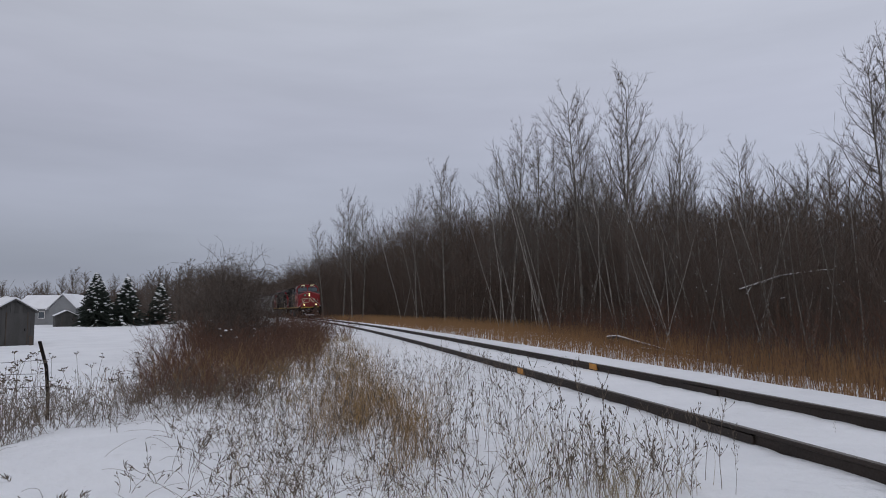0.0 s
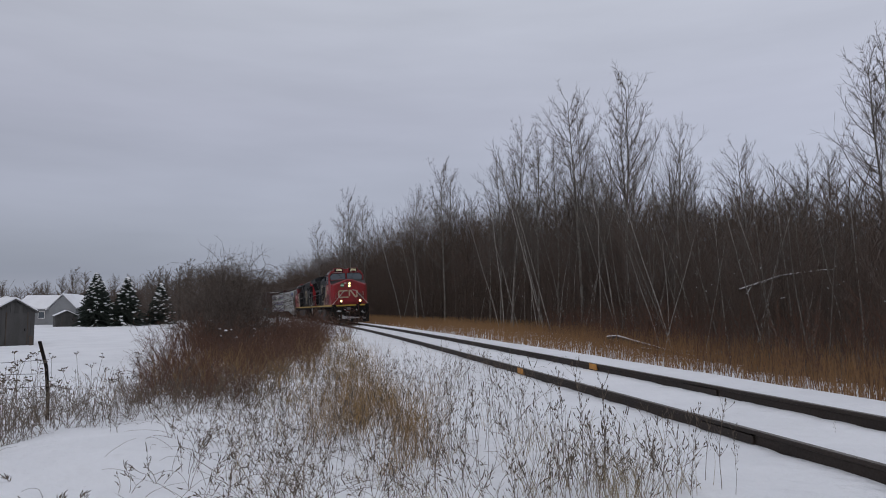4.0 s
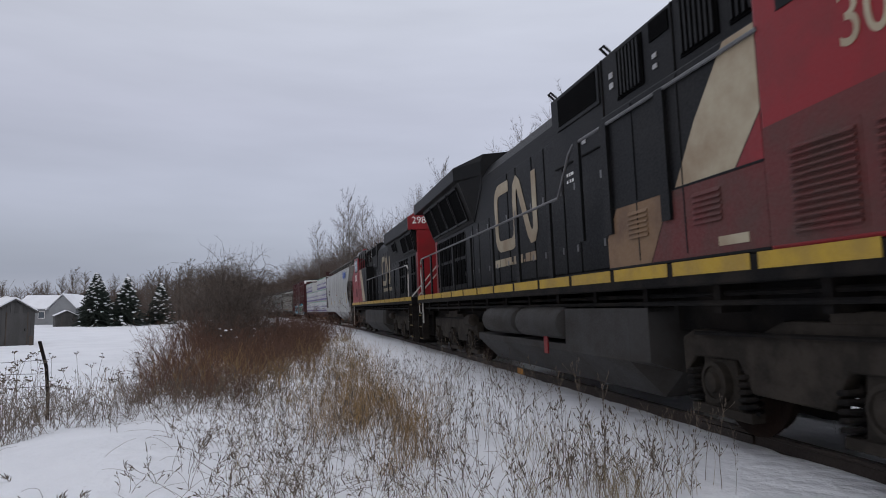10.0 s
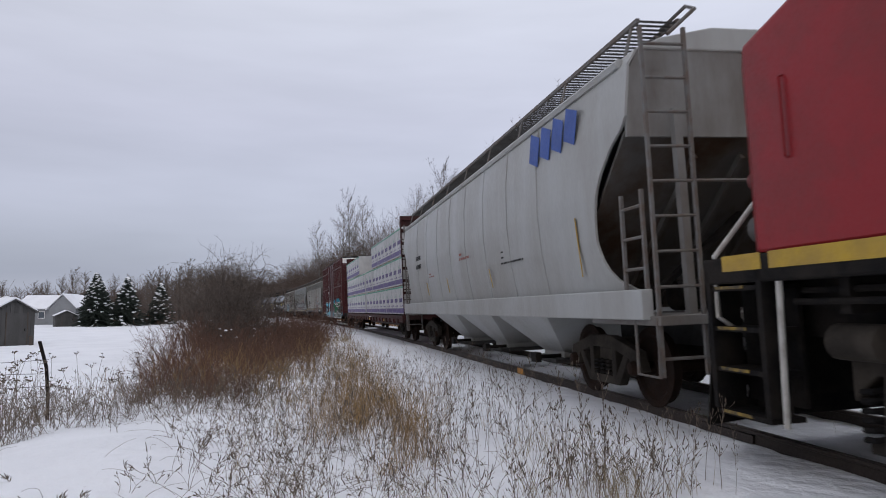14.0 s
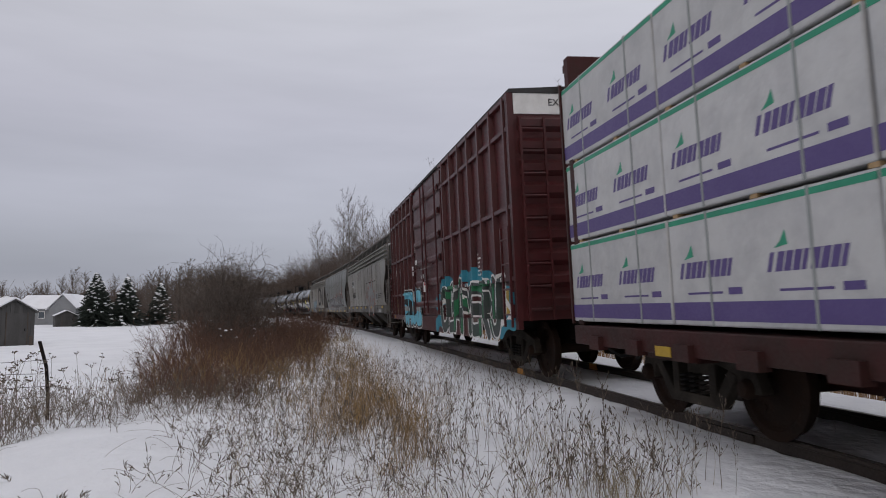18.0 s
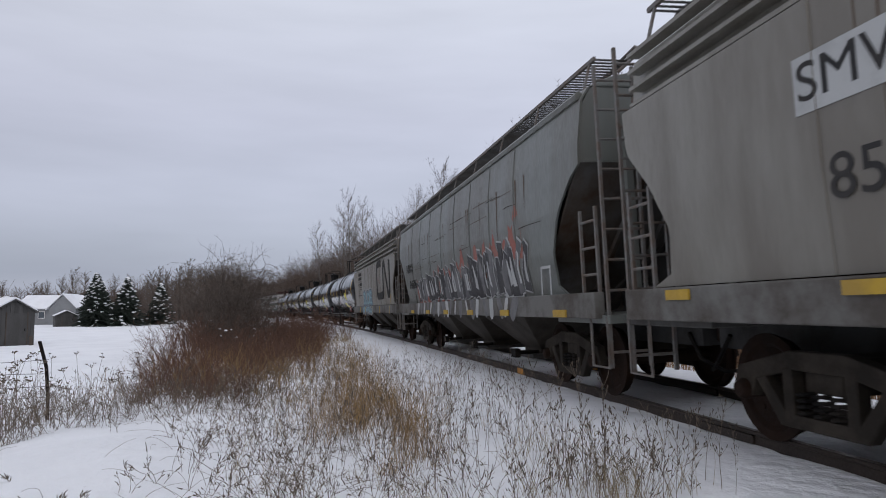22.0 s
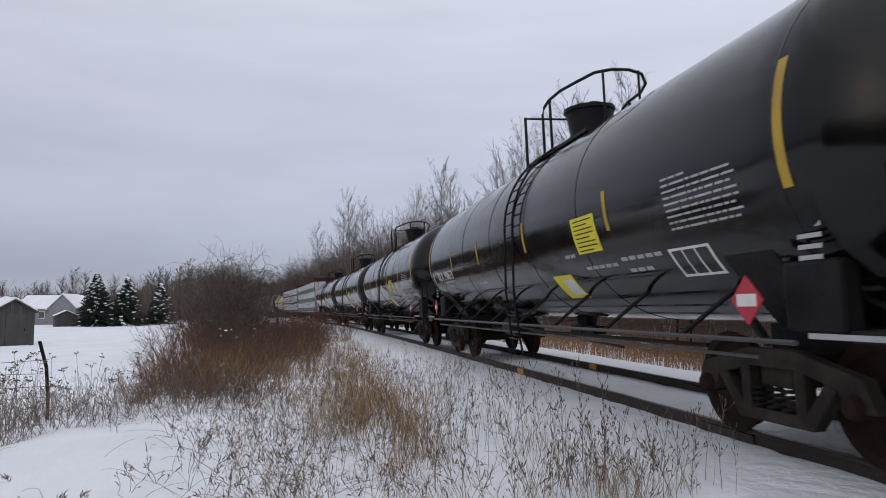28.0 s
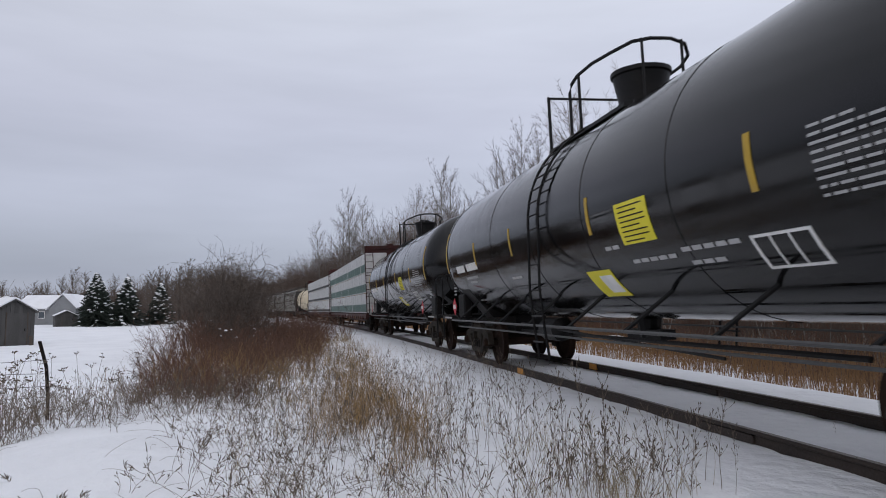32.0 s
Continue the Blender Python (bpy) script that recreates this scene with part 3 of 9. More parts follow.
    for s in (-1, 1):
        d = part("ditch_light", Geo().lathe([(10.42, 0.06), (10.45, 0.12), (10.66, 0.135), (10.68, 0.12)], 16, "x", (0, s * 0.78, 1.90)), LAMPRIM, car, "ditch light housing", smooth=True)
        part("reflector", Geo().lathe([(10.66, 0.108), (10.684, 0.108), (10.686, 0.01)], 18, "x", (0, s * 0.78, 1.90)), REFLECTOR, d)
        part("lens", Geo().lathe([(10.68, 0.085), (10.70, 0.072), (10.712, 0.01)], 16, "x", (0, s * 0.78, 1.90)), LAMP, d, "lit warm lamp lens", smooth=True)
        part("bracket", Geo().box(10.3, 10.5, s * 0.78 - 0.1, s * 0.78 + 0.1, 1.62, 1.80), BLACKGRIME, car)
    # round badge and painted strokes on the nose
    part("badge", Geo().lathe([(10.0, 0.16), (10.066, 0.16), (10.07, 0.01)], 20, "x", (0, -0.58, 3.22)), GREENSIGN, nose, "round green and white badge")
    part("badge_band", Geo().box(10.068, 10.074, -0.72, -0.44, 3.19, 3.25), WHITE, nose)
    g = ribbon(Geo(), [(-0.14, 0.25), *arc(-0.78, 0.13, 0.12, 90, 180, 4), *arc(-0.78, -0.17, 0.12, 180, 270, 4), (-0.10, -0.29)], 0.12, -0.001, 0.006)
    for r0 in ([(-0.02, -0.20), (-0.02, 0.25), (0.10, 0.25), (0.42, -0.20), (0.50, -0.27), (0.60, -0.22), (0.62, -0.1), (0.62, 0.25)],):
        ribbon(g, r0, 0.12, -0.001, 0.006)
    g.v = [(p[0], p[1], p[2] + 2.50) for p in g.v]
    g.turned(Matrix(((0, 1, 0, 10.082), (1, 0, 0, 0), (0, 0, 1, 0), (0, 0, 0, 1))))
    g.v = [(10.086 + (p[0] - 10.082), p[1], p[2]) for p in g.v]
    part("painted_stroke", g, CREAM, nose, "cream bent painted strokes")
    # cab
    side = [(-1.5, 1.62), (-1.5, 4.16), (-1.28, 4.50), (-0.6, 4.68), (0.6, 4.68), (1.28, 4.50), (1.5, 4.16), (1.5, 1.62)]
    cab = part("cab", Geo().loft([[(6.1, y, z) for y, z in side], [(8.32 - 0.14 * max(0, z - 3.0), y, z) for y, z in side]]), RED, car, "red cab", bevel=0.03)
    part("roof", Geo().loft([[(x, y * 1.02, z + 0.015) for y, z in side[1:-1]] + [(x, 1.40, 4.1), (x, -1.40, 4.1)] for x in (5.95, 7.6)]), GREY, cab, "dark grey cab roof", bevel=0.02)
    for s in (-1, 1):
        # windscreen in its gasket
        def front(y, z, off=0.0):
            return (8.325 - 0.14 * max(0, z - 3.0) + off, y, z)
        o = [(s * 0.08, 3.80), (s * 1.30, 3.72), (s * 1.36, 4.06), (s * 1.16, 4.27), (s * 0.10, 4.29)]
        part("windscreen_gasket", Geo().loft([[front(y * 1.0 + (0.04 * s if abs(y) > .5 else -0.04 * s), z + (0.04 if z > 3.9 else -0.04), 0.0) for y, z in o], [front(y + (0.04 * s if abs(y) > .5 else -0.04 * s), z + (0.04 if z > 3.9 else -0.04), 0.012) for y, z in o]]), BLACKGRIME, cab)
        ws = part("windscreen", Geo().loft([[front(y, z, 0.012) for y, z in o], [front(y, z, 0.018) for y, z in o]]), DARKGLASS, cab, "dark reflecting windscreen")
        part("wiper", Geo().tube([front(s * 0.75, 4.32, 0.05), front(s * 0.55, 4.12, 0.05), front(s * 0.45, 3.93, 0.04)], 0.012, 5).tube([front(s * 0.28, 3.98, 0.035), front(s * 0.62, 3.88, 0.035)], 0.009, 4), BLACKGRIME, ws)
        part("number_housing", Geo().box(7.3, 8.20, s * 0.62 - 0.40, s * 0.62 + 0.40, 4.36, 4.75), RED, cab, "red number board housing", bevel=0.04)
        nb = part("number_board", Geo().box(7.95, 8.24, s * 0.62 - 0.35, s * 0.62 + 0.35, 4.44, 4.71), BLACK, cab, "black illuminated number board", bevel=0.015)
        me = lettering(number, 0.255, 0.004)
        me.transform(Matrix.Translation((8.245, s * 0.62, 4.575)) @ pose(0, 0, 0, 0, 0, 90) @ Matrix.Diagonal((1.0, 1, 1, 1)))
        me.materials.clear()
        me.materials.append(NUMBERGLOW)
        part("road_number", me, NUMBERGLOW, nb, "pale yellow lit road number")
        part("grab_iron", Geo().tube([(8.14, s * 0.25, 4.40), (8.2, s * 0.3, 4.39), (8.2, s * 1.0, 4.37), (8.14, s * 1.05, 4.37)], 0.012, 5), WHITE, cab)
        # side windows
        for wx0, wx1 in ((6.45, 6.75), (6.82, 7.45), (7.52, 7.85)):
            part("side_window", Geo().box(wx0, wx1, s * 1.5 - 0.012, s * 1.5 + 0.012, 3.42, 4.02), DARKGLASS, cab, "dark cab side window")
        part("window_frame", Geo().box(6.38, 7.92, s * 1.5 - 0.008, s * 1.5 + 0.008, 3.36, 4.07), BLACK, cab)
        part("visor", Geo().prism([(6.0, 4.22), (7.9, 4.22), (7.9, 4.19), (6.0, 4.16)], "y", s * 1.48, s * 1.60), BLACK, cab, "black sun visor")
        me = lettering(number, 0.46, 0.004)
        me.transform(Matrix.Translation((7.35, s * 1.504, 3.02)) @ pose(0, 0, 0, 0, 0, 0 if s < 0 else 180) @ Matrix.Diagonal((0.95, 1, 1.15, 1)))
        me.materials.clear()
        me.materials.append(CREAM if lead else WHITE)
        part("road_number", me, WHITE, cab, "cream road number on the cab side" if lead else "white road number on the cab side")
        if not lead:
            part("vent", Geo().box(7.0, 7.3, s * 1.5 - 0.008, s * 1.5 + 0.008, 1.95, 2.42), BLACKGRIME, cab, "dark vent in the cab side")
        for lx in (6.36, 7.12) if lead else ():
            lou = part("louvre_panel", Geo().box(lx, lx + 0.68, s * 1.5 - 0.006, s * 1.5 + 0.006, 1.70, 2.40), REDDARK, cab, "dusty red louvre panel")
            for i in range(13):
                part("slat", Geo().prism([(s * 1.5, 1.74 + i * 0.049), (s * 1.53, 1.73 + i * 0.049), (s * 1.53, 1.742 + i * 0.049), (s * 1.5, 1.772 + i * 0.049)], "x", lx + 0.04, lx + 0.64), REDDARK, lou)
        # white grab on the nose corner
        part("grab_iron", Geo().tube([(9.3, s * 1.47, 2.9), (9.3, s * 1.52, 2.88), (9.3, s * 1.52, 2.3), (9.3, s * 1.47, 2.28)], 0.013, 5), RED, nose)
    # electrical cabinet behind the cab with the diagonal cream band
    cabt = 3.42
    back = 3.3 if lead else 2.35
    for s in (-1, 1):
        y0, y1 = sorted((s * 1.0, s * 1.48))
        part("cabinet", Geo().box(back, 6.1, y0, y1, 1.62, cabt), BLACK, car, "black equipment cabinet beside the hood", bevel=0.02)
        if lead:
            part("cream_band", plate(Geo(), [(6.09, 3.40), (5.70, 3.40), (5.20, 2.86), (4.82, 2.33), (5.73, 2.33), (6.09, 2.72)], s * 1.48, 0.001), CREAM, car, "cream diagonal band")
            part("red_corner", plate(Geo(), [(6.09, 2.70), (5.75, 2.33), (6.09, 2.33)], s * 1.48, 0.001), RED, car, "red corner beside the cream band")
            part("cream_band", plate(Geo(), [(3.58, 2.31), (3.32, 1.99), (3.32, 1.66), (4.28, 1.66), (4.73, 2.31)], s * 1.48, 0.001), DUSTCREAM, car, "cream band under brown dust")
            part("red_corner", plate(Geo(), [(6.09, 2.31), (6.09, 1.66), (4.30, 1.66), (4.75, 2.31)], s * 1.48, 0.001), REDDARK, car, "dusty red lower panel")
            part("cab_lower_panel", plate(Geo(), [(6.12, 1.66), (8.25, 1.66), (8.25, 2.35), (7.6, 2.62), (6.12, 2.55)], s * 1.50, 0.0005), REDDARK, car, "cab side red under brown dust")
            for lx in (3.85, 5.1):
                for i in range(6):
                    part("slat", Geo().prism([(s * 1.484, 1.95 + i * 0.05), (s * 1.505, 1.94 + i * 0.05), (s * 1.484, 1.98 + i * 0.05)], "x", lx, lx + 0.42), DUSTCREAM if lx < 4 else REDDARK, car)
            part("notice", Geo().box(5.45, 5.85, s * 1.487 - 0.004, s * 1.487 + 0.004, 1.72, 1.80), CREAM, car)
        else:
            part("red_corner", plate(Geo(), [(6.09, 3.40), (5.55, 3.40), (4.40, 1.66), (6.09, 1.66)], s * 1.48, 0.001), RED, car, "red panel beside the cream band")
            part("cream_band", plate(Geo(), [(5.53, 3.40), (4.62, 3.40), (3.12, 1.66), (4.38, 1.66)], s * 1.48, 0.001), CREAM, car, "cream diagonal band")
            for px in (3.0, 3.9, 4.8, 5.7):
                part("railing_post", Geo().box(px - 0.05, px + 0.05, s * 1.44 - 0.02, s * 1.44 + 0.02, 3.42, 4.28), BLACK, car)
            part("railing", Geo().tube([(2.45, s * 1.44, 3.42), (2.6, s * 1.44, 4.25), (2.8, s * 1.44, 4.30), (5.9, s * 1.44, 4.30)], 0.022, 6).tube([(2.6, s * 1.44, 3.86), (5.9, s * 1.44, 3.86)], 0.018, 6), BLACK, car, "black railing on the cabinet top", smooth=True)
        part("panel_seam", Geo().box(back + 0.02, 6.09, s * 1.484 - 0.006, s * 1.484 + 0.006, 2.312, 2.33), BLACK, car)
        for px in ((4.05, 4.95) if lead else (3.2, 4.6)):
            part("panel_seam", Geo().box(px, px + 0.015, s * 1.484 - 0.005, s * 1.484 + 0.005, 1.70, 3.38), BLACK, car)
    # long hood
    hood = [(-1.05, 1.62), (-1.05, 4.05), (-0.85, 4.34), (-0.3, 4.44), (0.3, 4.44), (0.85, 4.34), (1.05, 4.05), (1.05, 1.62)]
    hb = part("hood", Geo().loft([[(x, y, z) for y, z in hood] for x in (-9.35, 6.1)]), BLACK, car, "black engine hood", bevel=0.03)
    part("hood_end", Geo().loft([[(x, y * 1.003, z + 0.004) for y, z in hood] for x in (-9.42, -9.10)]), RED, car, "red hood end", bevel=0.02)
    x = -8.9
    k = 0
    while x < 3.2:
        w = (0.62, 0.78, 0.55, 0.9)[k % 4]
        for s in (-1, 1):
            top = 3.80 if x > -3.2 else 3.12
            d = part("hood_door", Geo().box(x, x + w - 0.05, s * 1.05 - 0.018, s * 1.05 + 0.018, 1.70, top), BLACK, hb, "black hood access door", bevel=0.012)
            part("latch", Geo().box(x + w - 0.16, x + w - 0.10, s * 1.068 - 0.012, s * 1.068 + 0.012, 2.0, 2.1).box(x + w - 0.16, x + w - 0.10, s * 1.068 - 0.012, s * 1.068 + 0.012, 2.9, 3.0), GREY, d)
        x += w
        k += 1
    # paired tall intake screens in the doors under the radiators
    for gx in ((-9.0, -8.1, -7.2, -6.3) if lead else (-8.9, -7.5, -6.9, -6.3)):
        for s in (-1, 1):
            for dx in (0.0, 0.42):
                for z0, z1 in ((1.82, 2.42), (2.50, 3.08)):
                    part("intake_screen", Geo().box(gx + dx, gx + dx + (0.34 if lead else 0.22), s * 1.075 - 0.012, s * 1.075 + 0.012, z0, z1), SCREEN, hb, "black intake screen")
    # raised equipment section behind the cab with screens and louvres
    high = [(-1.10, 3.30), (-1.10, 4.38), (-0.92, 4.50), (0.92, 4.50), (1.10, 4.38), (1.10, 3.30)]
    eq = part("equipment_hood", Geo().loft([[(x, y, z) for y, z in high] for x in (0.78, 6.1)]), BLACK, car, "raised black equipment hood", bevel=0.02)
    for s in (-1, 1):
        f = part("vent_frame", Geo().box(1.05, 2.55, s * 1.10 - 0.02, s * 1.10 + 0.02, 3.84, 4.36), BLACK, eq, "frame of the air intake", bevel=0.01)
        part("intake_screen", Geo().box(1.13, 2.47, s * 1.115 - 0.012, s * 1.115 + 0.012, 3.90, 4.31), SCREEN, f, "black intake screen")
        part("intake_screen", Geo().box(3.88, 4.28, s * 1.10 - 0.012, s * 1.10 + 0.012, 4.12, 4.34), SCREEN, eq, "small black screen")
        for gx in (3.05, 4.48, 5.3):
            gr = part("louvre_panel", Geo().box(gx, gx + 0.66, s * 1.10 - 0.012, s * 1.10 + 0.012, 3.72, 4.32), SCREEN, eq, "louvred vent")
            for i in range(7):
                if lead:
                    part("slat", Geo().box(gx + 0.04 + i * 0.088, gx + 0.08 + i * 0.088, s * 1.12 - 0.018, s * 1.12 + 0.018, 3.75, 4.29), BLACK, gr)
                else:
                    part("slat", Geo().prism([(s * 1.10, 3.76 + i * 0.08), (s * 1.15, 3.74 + i * 0.08), (s * 1.10, 3.80 + i * 0.08)], "x", gx + 0.04, gx + 0.62), LOUVRE, gr)
        for px, pz, w, h in ((2.85, 4.05, 0.10, 0.07), (2.85, 3.92, 0.10, 0.07), (3.92, 3.92, 0.09, 0.05), (3.92, 3.80, 0.09, 0.05), (5.22, 4.28, 0.08, 0.14), (1.9, 3.45, 0.12, 0.05)):
            part("notice", Geo().box(px, px + w, s * 1.108 - 0.006, s * 1.108 + 0.006, pz, pz + h), STENCIL, eq)
        for px in (0.82, 2.72, 4.38):
            part("lifting_eye", Geo().tube([(px, s * 1.05, 4.42), (px, s * 1.14, 4.50), (px + 0.1, s * 1.14, 4.50), (px + 0.1, s * 1.05, 4.42)], 0.02, 5), BLACK, eq)
        part("door_seam", Geo().box(2.62, 2.64, s * 1.104 - 0.008, s * 1.104 + 0.008, 3.35, 4.38).box(4.34, 4.36, s * 1.104 - 0.008, s * 1.104 + 0.008, 3.35, 4.38), BLACKGRIME, eq)
    # radiator housing: overhanging eaves over slanted screens
    W, tail, zb, zt, fore = (1.52, -10.22, 4.14, 4.44, -4.2) if lead else (1.36, -9.42, 3.96, 4.40, -3.3)
    wing = [(-1.07, 3.18), (-W + 0.12, zb - 0.02), (-W, zb), (-W, zt), (-1.0, 4.60), (-0.3, 4.67), (0.3, 4.67), (1.0, 4.60), (W, zt), (W, zb), (W - 0.12, zb - 0.02), (1.07, 3.18)]
    rad = part("radiator_wing", Geo().loft([[(-9.33, y, z) for y, z in wing], [(fore - 0.3, y, z) for y, z in wing], [(fore + 0.5, max(min(y, 1.06), -1.06), max(z, 3.9)) for y, z in wing]]), BLACK, car, "flared black radiator housing", bevel=0.02)
    eave = [(-W, zb), (-W, zt), (-1.0, 4.60), (-0.3, 4.67), (0.3, 4.67), (1.0, 4.60), (W, zt), (W, zb)]
    if lead:
        part("eave", Geo().loft([[(x, y * 1.001, z + 0.002) for y, z in eave] for x in (tail, -9.30)]), BLACK, rad, "overhanging end of the radiator housing")
    part("wing_end", Geo().loft([[(x, y * 1.002, z) for y, z in eave] for x in (tail - 0.03, tail + 0.02)]), RED, car, "red end of the radiator housing")
    # front gusset and screens along the slant
    for s in (-1, 1):
        def slant(x, f, off=0.0):
            y, z = 1.07 + (W - 0.12 - 1.07) * f, 3.18 + (zb - 0.02 - 3.18) * f
            n = Vector((zb - 3.2, -(W - 1.19))).normalized()
            return (x, s * (y + n.x * off), z + n.y * off)
        for x0, x1, f0, f1 in (((-9.2, -8.2, .12, .92), (-8.08, -7.08, .12, .92), (-6.96, -5.96, .12, .92), (-5.84, -4.84, .12, .92)) if lead else ((-9.25, -8.25, .15, .92), (-8.13, -7.0, .15, .92), (-5.7, -4.8, .45, .92))):
            v = [slant(x, f, off) for off in (0.0, 0.012) for x, f in ((x0, f0), (x1, f0), (x1, f1), (x0, f1))]
            sc = part("radiator_screen", Geo().add(v, [(0, 1, 2, 3), (7, 6, 5, 4), (0, 4, 5, 1), (1, 5, 6, 2), (2, 6, 7, 3), (3, 7, 4, 0)]), SCREEN, rad, "black radiator screen under the eave")
            g = Geo()
            for a, b, f in ((x0, x1, f0), (x0, x1, f1)):
                g.bar(slant(a, f, 0.015), slant(b, f, 0.015), 0.05, 0.05)
            for x in (x0, x1):
                g.bar(slant(x, f0, 0.015), slant(x, f1, 0.015), 0.05, 0.05)
            part("screen_frame", g, BLACK, sc)
        me = lettering(number, 0.34, 0.004)
        me.transform(Matrix.Translation((tail - 0.036, s * 0.88, 4.27)) @ pose(0, 0, 0, 0, 0, -90))
        me.materials.clear()
        me.materials.append(WHITE)
        part("road_number", me, WHITE, car, "white road number on the hood end")
        if lead:
            emblem(car, -2.2 if s < 0 else -0.35, 2.98, 1.13, s * 1.075, CREAM, 1 if s < 0 else -1, w=0.22)
        else:
            emblem(car, -2.95 if s < 0 else -1.1, 2.96, 1.12, s * 1.075, CREAM, 1 if s < 0 else -1, w=0.22)
        g = Geo()
        for i, (dx, w, h) in enumerate(((0, .34, .15), (.38, .34, .15), (.76, .34, .15), (1.14, .06, .05), (1.26, .24, .15), (1.54, .24, .15), (1.84, .06, .05), (1.96, .24, .15), (2.24, .26, .15))):
            bx = (-2.85 if lead else -3.5) + dx
            g.box(bx, bx + w, s * 1.075 - 0.004, s * 1.075 + 0.004, 2.02, 2.02 + h)
        part("painted_blocks", g, CREAM, car, "row of cream painted blocks")
        stencils(car, 1.2, 3.0, 0.25, 0.2, 2, WHITE, s * 1.07, seed=int(number) % 7)
    g = ribbon(Geo(), [(x - 0.22, z) for x, z in bent_mark(0.165, 0.07)], 0.065, -0.001, 0.004)
    g.turned(Matrix.Translation((tail - 0.035, 0, 4.30)) @ pose(0, 0, 0, 0, 0, -90))
    part("painted_stroke", g, CREAM, car)
    rl = part("rear_light", Geo().box(-9.60, -9.34, -0.26, 0.26, 3.80, 4.06), LAMPRIM, car, "rear headlight housing", bevel=0.03)
    for s in (-1, 1):
        part("lens", Geo().lathe([(-9.59, 0.095), (-9.62, 0.08), (-9.625, 0.01)], 14, "x", (0, s * 0.12, 3.93)), WHITE, rl, "unlit rear lamp lens", smooth=True)
    # roof fittings
    part("exhaust_stack", Geo().box(-1.6, -0.6, -0.35, 0.35, 4.42, 4.56), BLACKGRIME, hb, "sooty exhaust stack", bevel=0.02)
    part("horn", Geo().tube([(5.6, 0.0, 4.42), (5.6, 0.0, 4.55)], 0.03, 6).tube([(5.45, 0.1, 4.58), (5.95, 0.1, 4.58)], 0.03, 8, 0.07), BLACKGRIME, hb, "air horn", smooth=True)
    part("antenna_dome", Geo().lathe([(4.50, 0.2), (4.58, 0.19), (4.62, 0.1), (4.63, 0.01)], 14, "z", (6.6, 0.2, 0)), WHITE, cab, smooth=True)
    # fuel tank with two air reservoirs
    tank = [(-1.45, 1.20), (-1.45, 0.62), (-1.05, 0.20), (1.05, 0.20), (1.45, 0.62), (1.45, 1.20)]
    low = 0.72 if number == "3098" else 1.20
    part("fuel_tank", Geo().loft([[(-3.35, y * 0.94, min(max(z, 0.5), low)) for y, z in tank], [(-3.05, y, min(z, low)) for y, z in tank], [(1.72, y, min(z, low)) for y, z in tank], [(1.75, y, z) for y, z in tank], [(3.6, y, z) for y, z in tank], [(3.9, y * 0.94, max(z, 0.5)) for y, z in tank]]), FUELTANK, car, "grey dusty fuel tank under the frame", bevel=0.03)
    if number == "3098":
        for s in (-1, 1):
            for cx in (-2.3, -0.2):
                part("air_reservoir", Geo().lathe([(cx, 0.08), (cx + 0.04, 0.2), (cx + 0.1, 0.23), (cx + 1.8, 0.23), (cx + 1.86, 0.2), (cx + 1.9, 0.08)], 18, "x", (0, s * 1.36, 1.0)), FUELTANK, car, "grey air reservoir", smooth=True)
    part("filler", Geo().box(0.9, 1.05, -1.47, -1.45, 0.55, 1.15), RED, car)
    # pipes under the deck
    for s in (-1, 1):
        g = Geo()
        for zz, yy in ((1.32, 1.3), (1.24, 1.38)):
            g.tube([(-9.6, s * yy, zz), (9.5, s * yy, zz)], 0.025, 6)
        part("pipe", g, BLACKGRIME, car)
        for bx in np.arange(-9.2, 9.3, 1.3):
            part("bracket", Geo().box(bx, bx + 0.1, s * 1.2 - 0.15, s * 1.2 + 0.15, 1.15, 1.40), BLACKGRIME, car)
    # handrails
    for s in (-1, 1):
        posts = [-9.3, -8.0, -6.7, -5.1, -3.35, -1.65, -0.1, 1.42]
        for px in posts:
            part("handrail_post", Geo().box(px - 0.07, px + 0.07, s * 1.47 - 0.02, s * 1.47 + 0.02, 1.50, 2.70), BLACK, car, "broad black handrail post")
        if lead:
            for px in (2.62, 3.42, 4.68):
                part("handrail_post", Geo().box(px - 0.08, px + 0.08, s * 1.50 - 0.02, s * 1.50 + 0.02, 2.04, 3.32), BLACK, car, "broad black handrail post")
            part("handrail", Geo().tube([(-9.3, s * 1.47, 2.72), (1.80, s * 1.47, 2.72), (2.32, s * 1.49, 3.22), (2.5, s * 1.50, 3.30), (6.15, s * 1.50, 3.32)], 0.02, 6), GREY, car, "long grey handrail", smooth=True)
        else:
            part("handrail", Geo().tube([(-9.3, s * 1.47, 2.72), (2.35, s * 1.47, 2.72)], 0.02, 6), GREY, car, "long grey handrail", smooth=True)
        for e, xx in ((1, 9.75), (-1, -9.7)):
            outer = [(xx - 0.15, s * 1.46, 0.30), (xx - 0.2, s * 1.46, 1.62), (xx + 0.32, s * 1.14, 2.15), (xx + 0.32, s * 1.12, 2.65)] if e > 0 else [(-9.15, s * 1.47, 2.72), (-9.55, s * 1.47, 2.71), (-9.70, s * 1.47, 2.62), (-9.74, s * 1.47, 2.40), (-9.66, s * 1.47, 1.7), (-9.62, s * 1.47, 0.80)]
            part("end_handrail", Geo().tube(outer, 0.024, 8), HANDRAIL, car, "worn white tubular handrail", smooth=True)
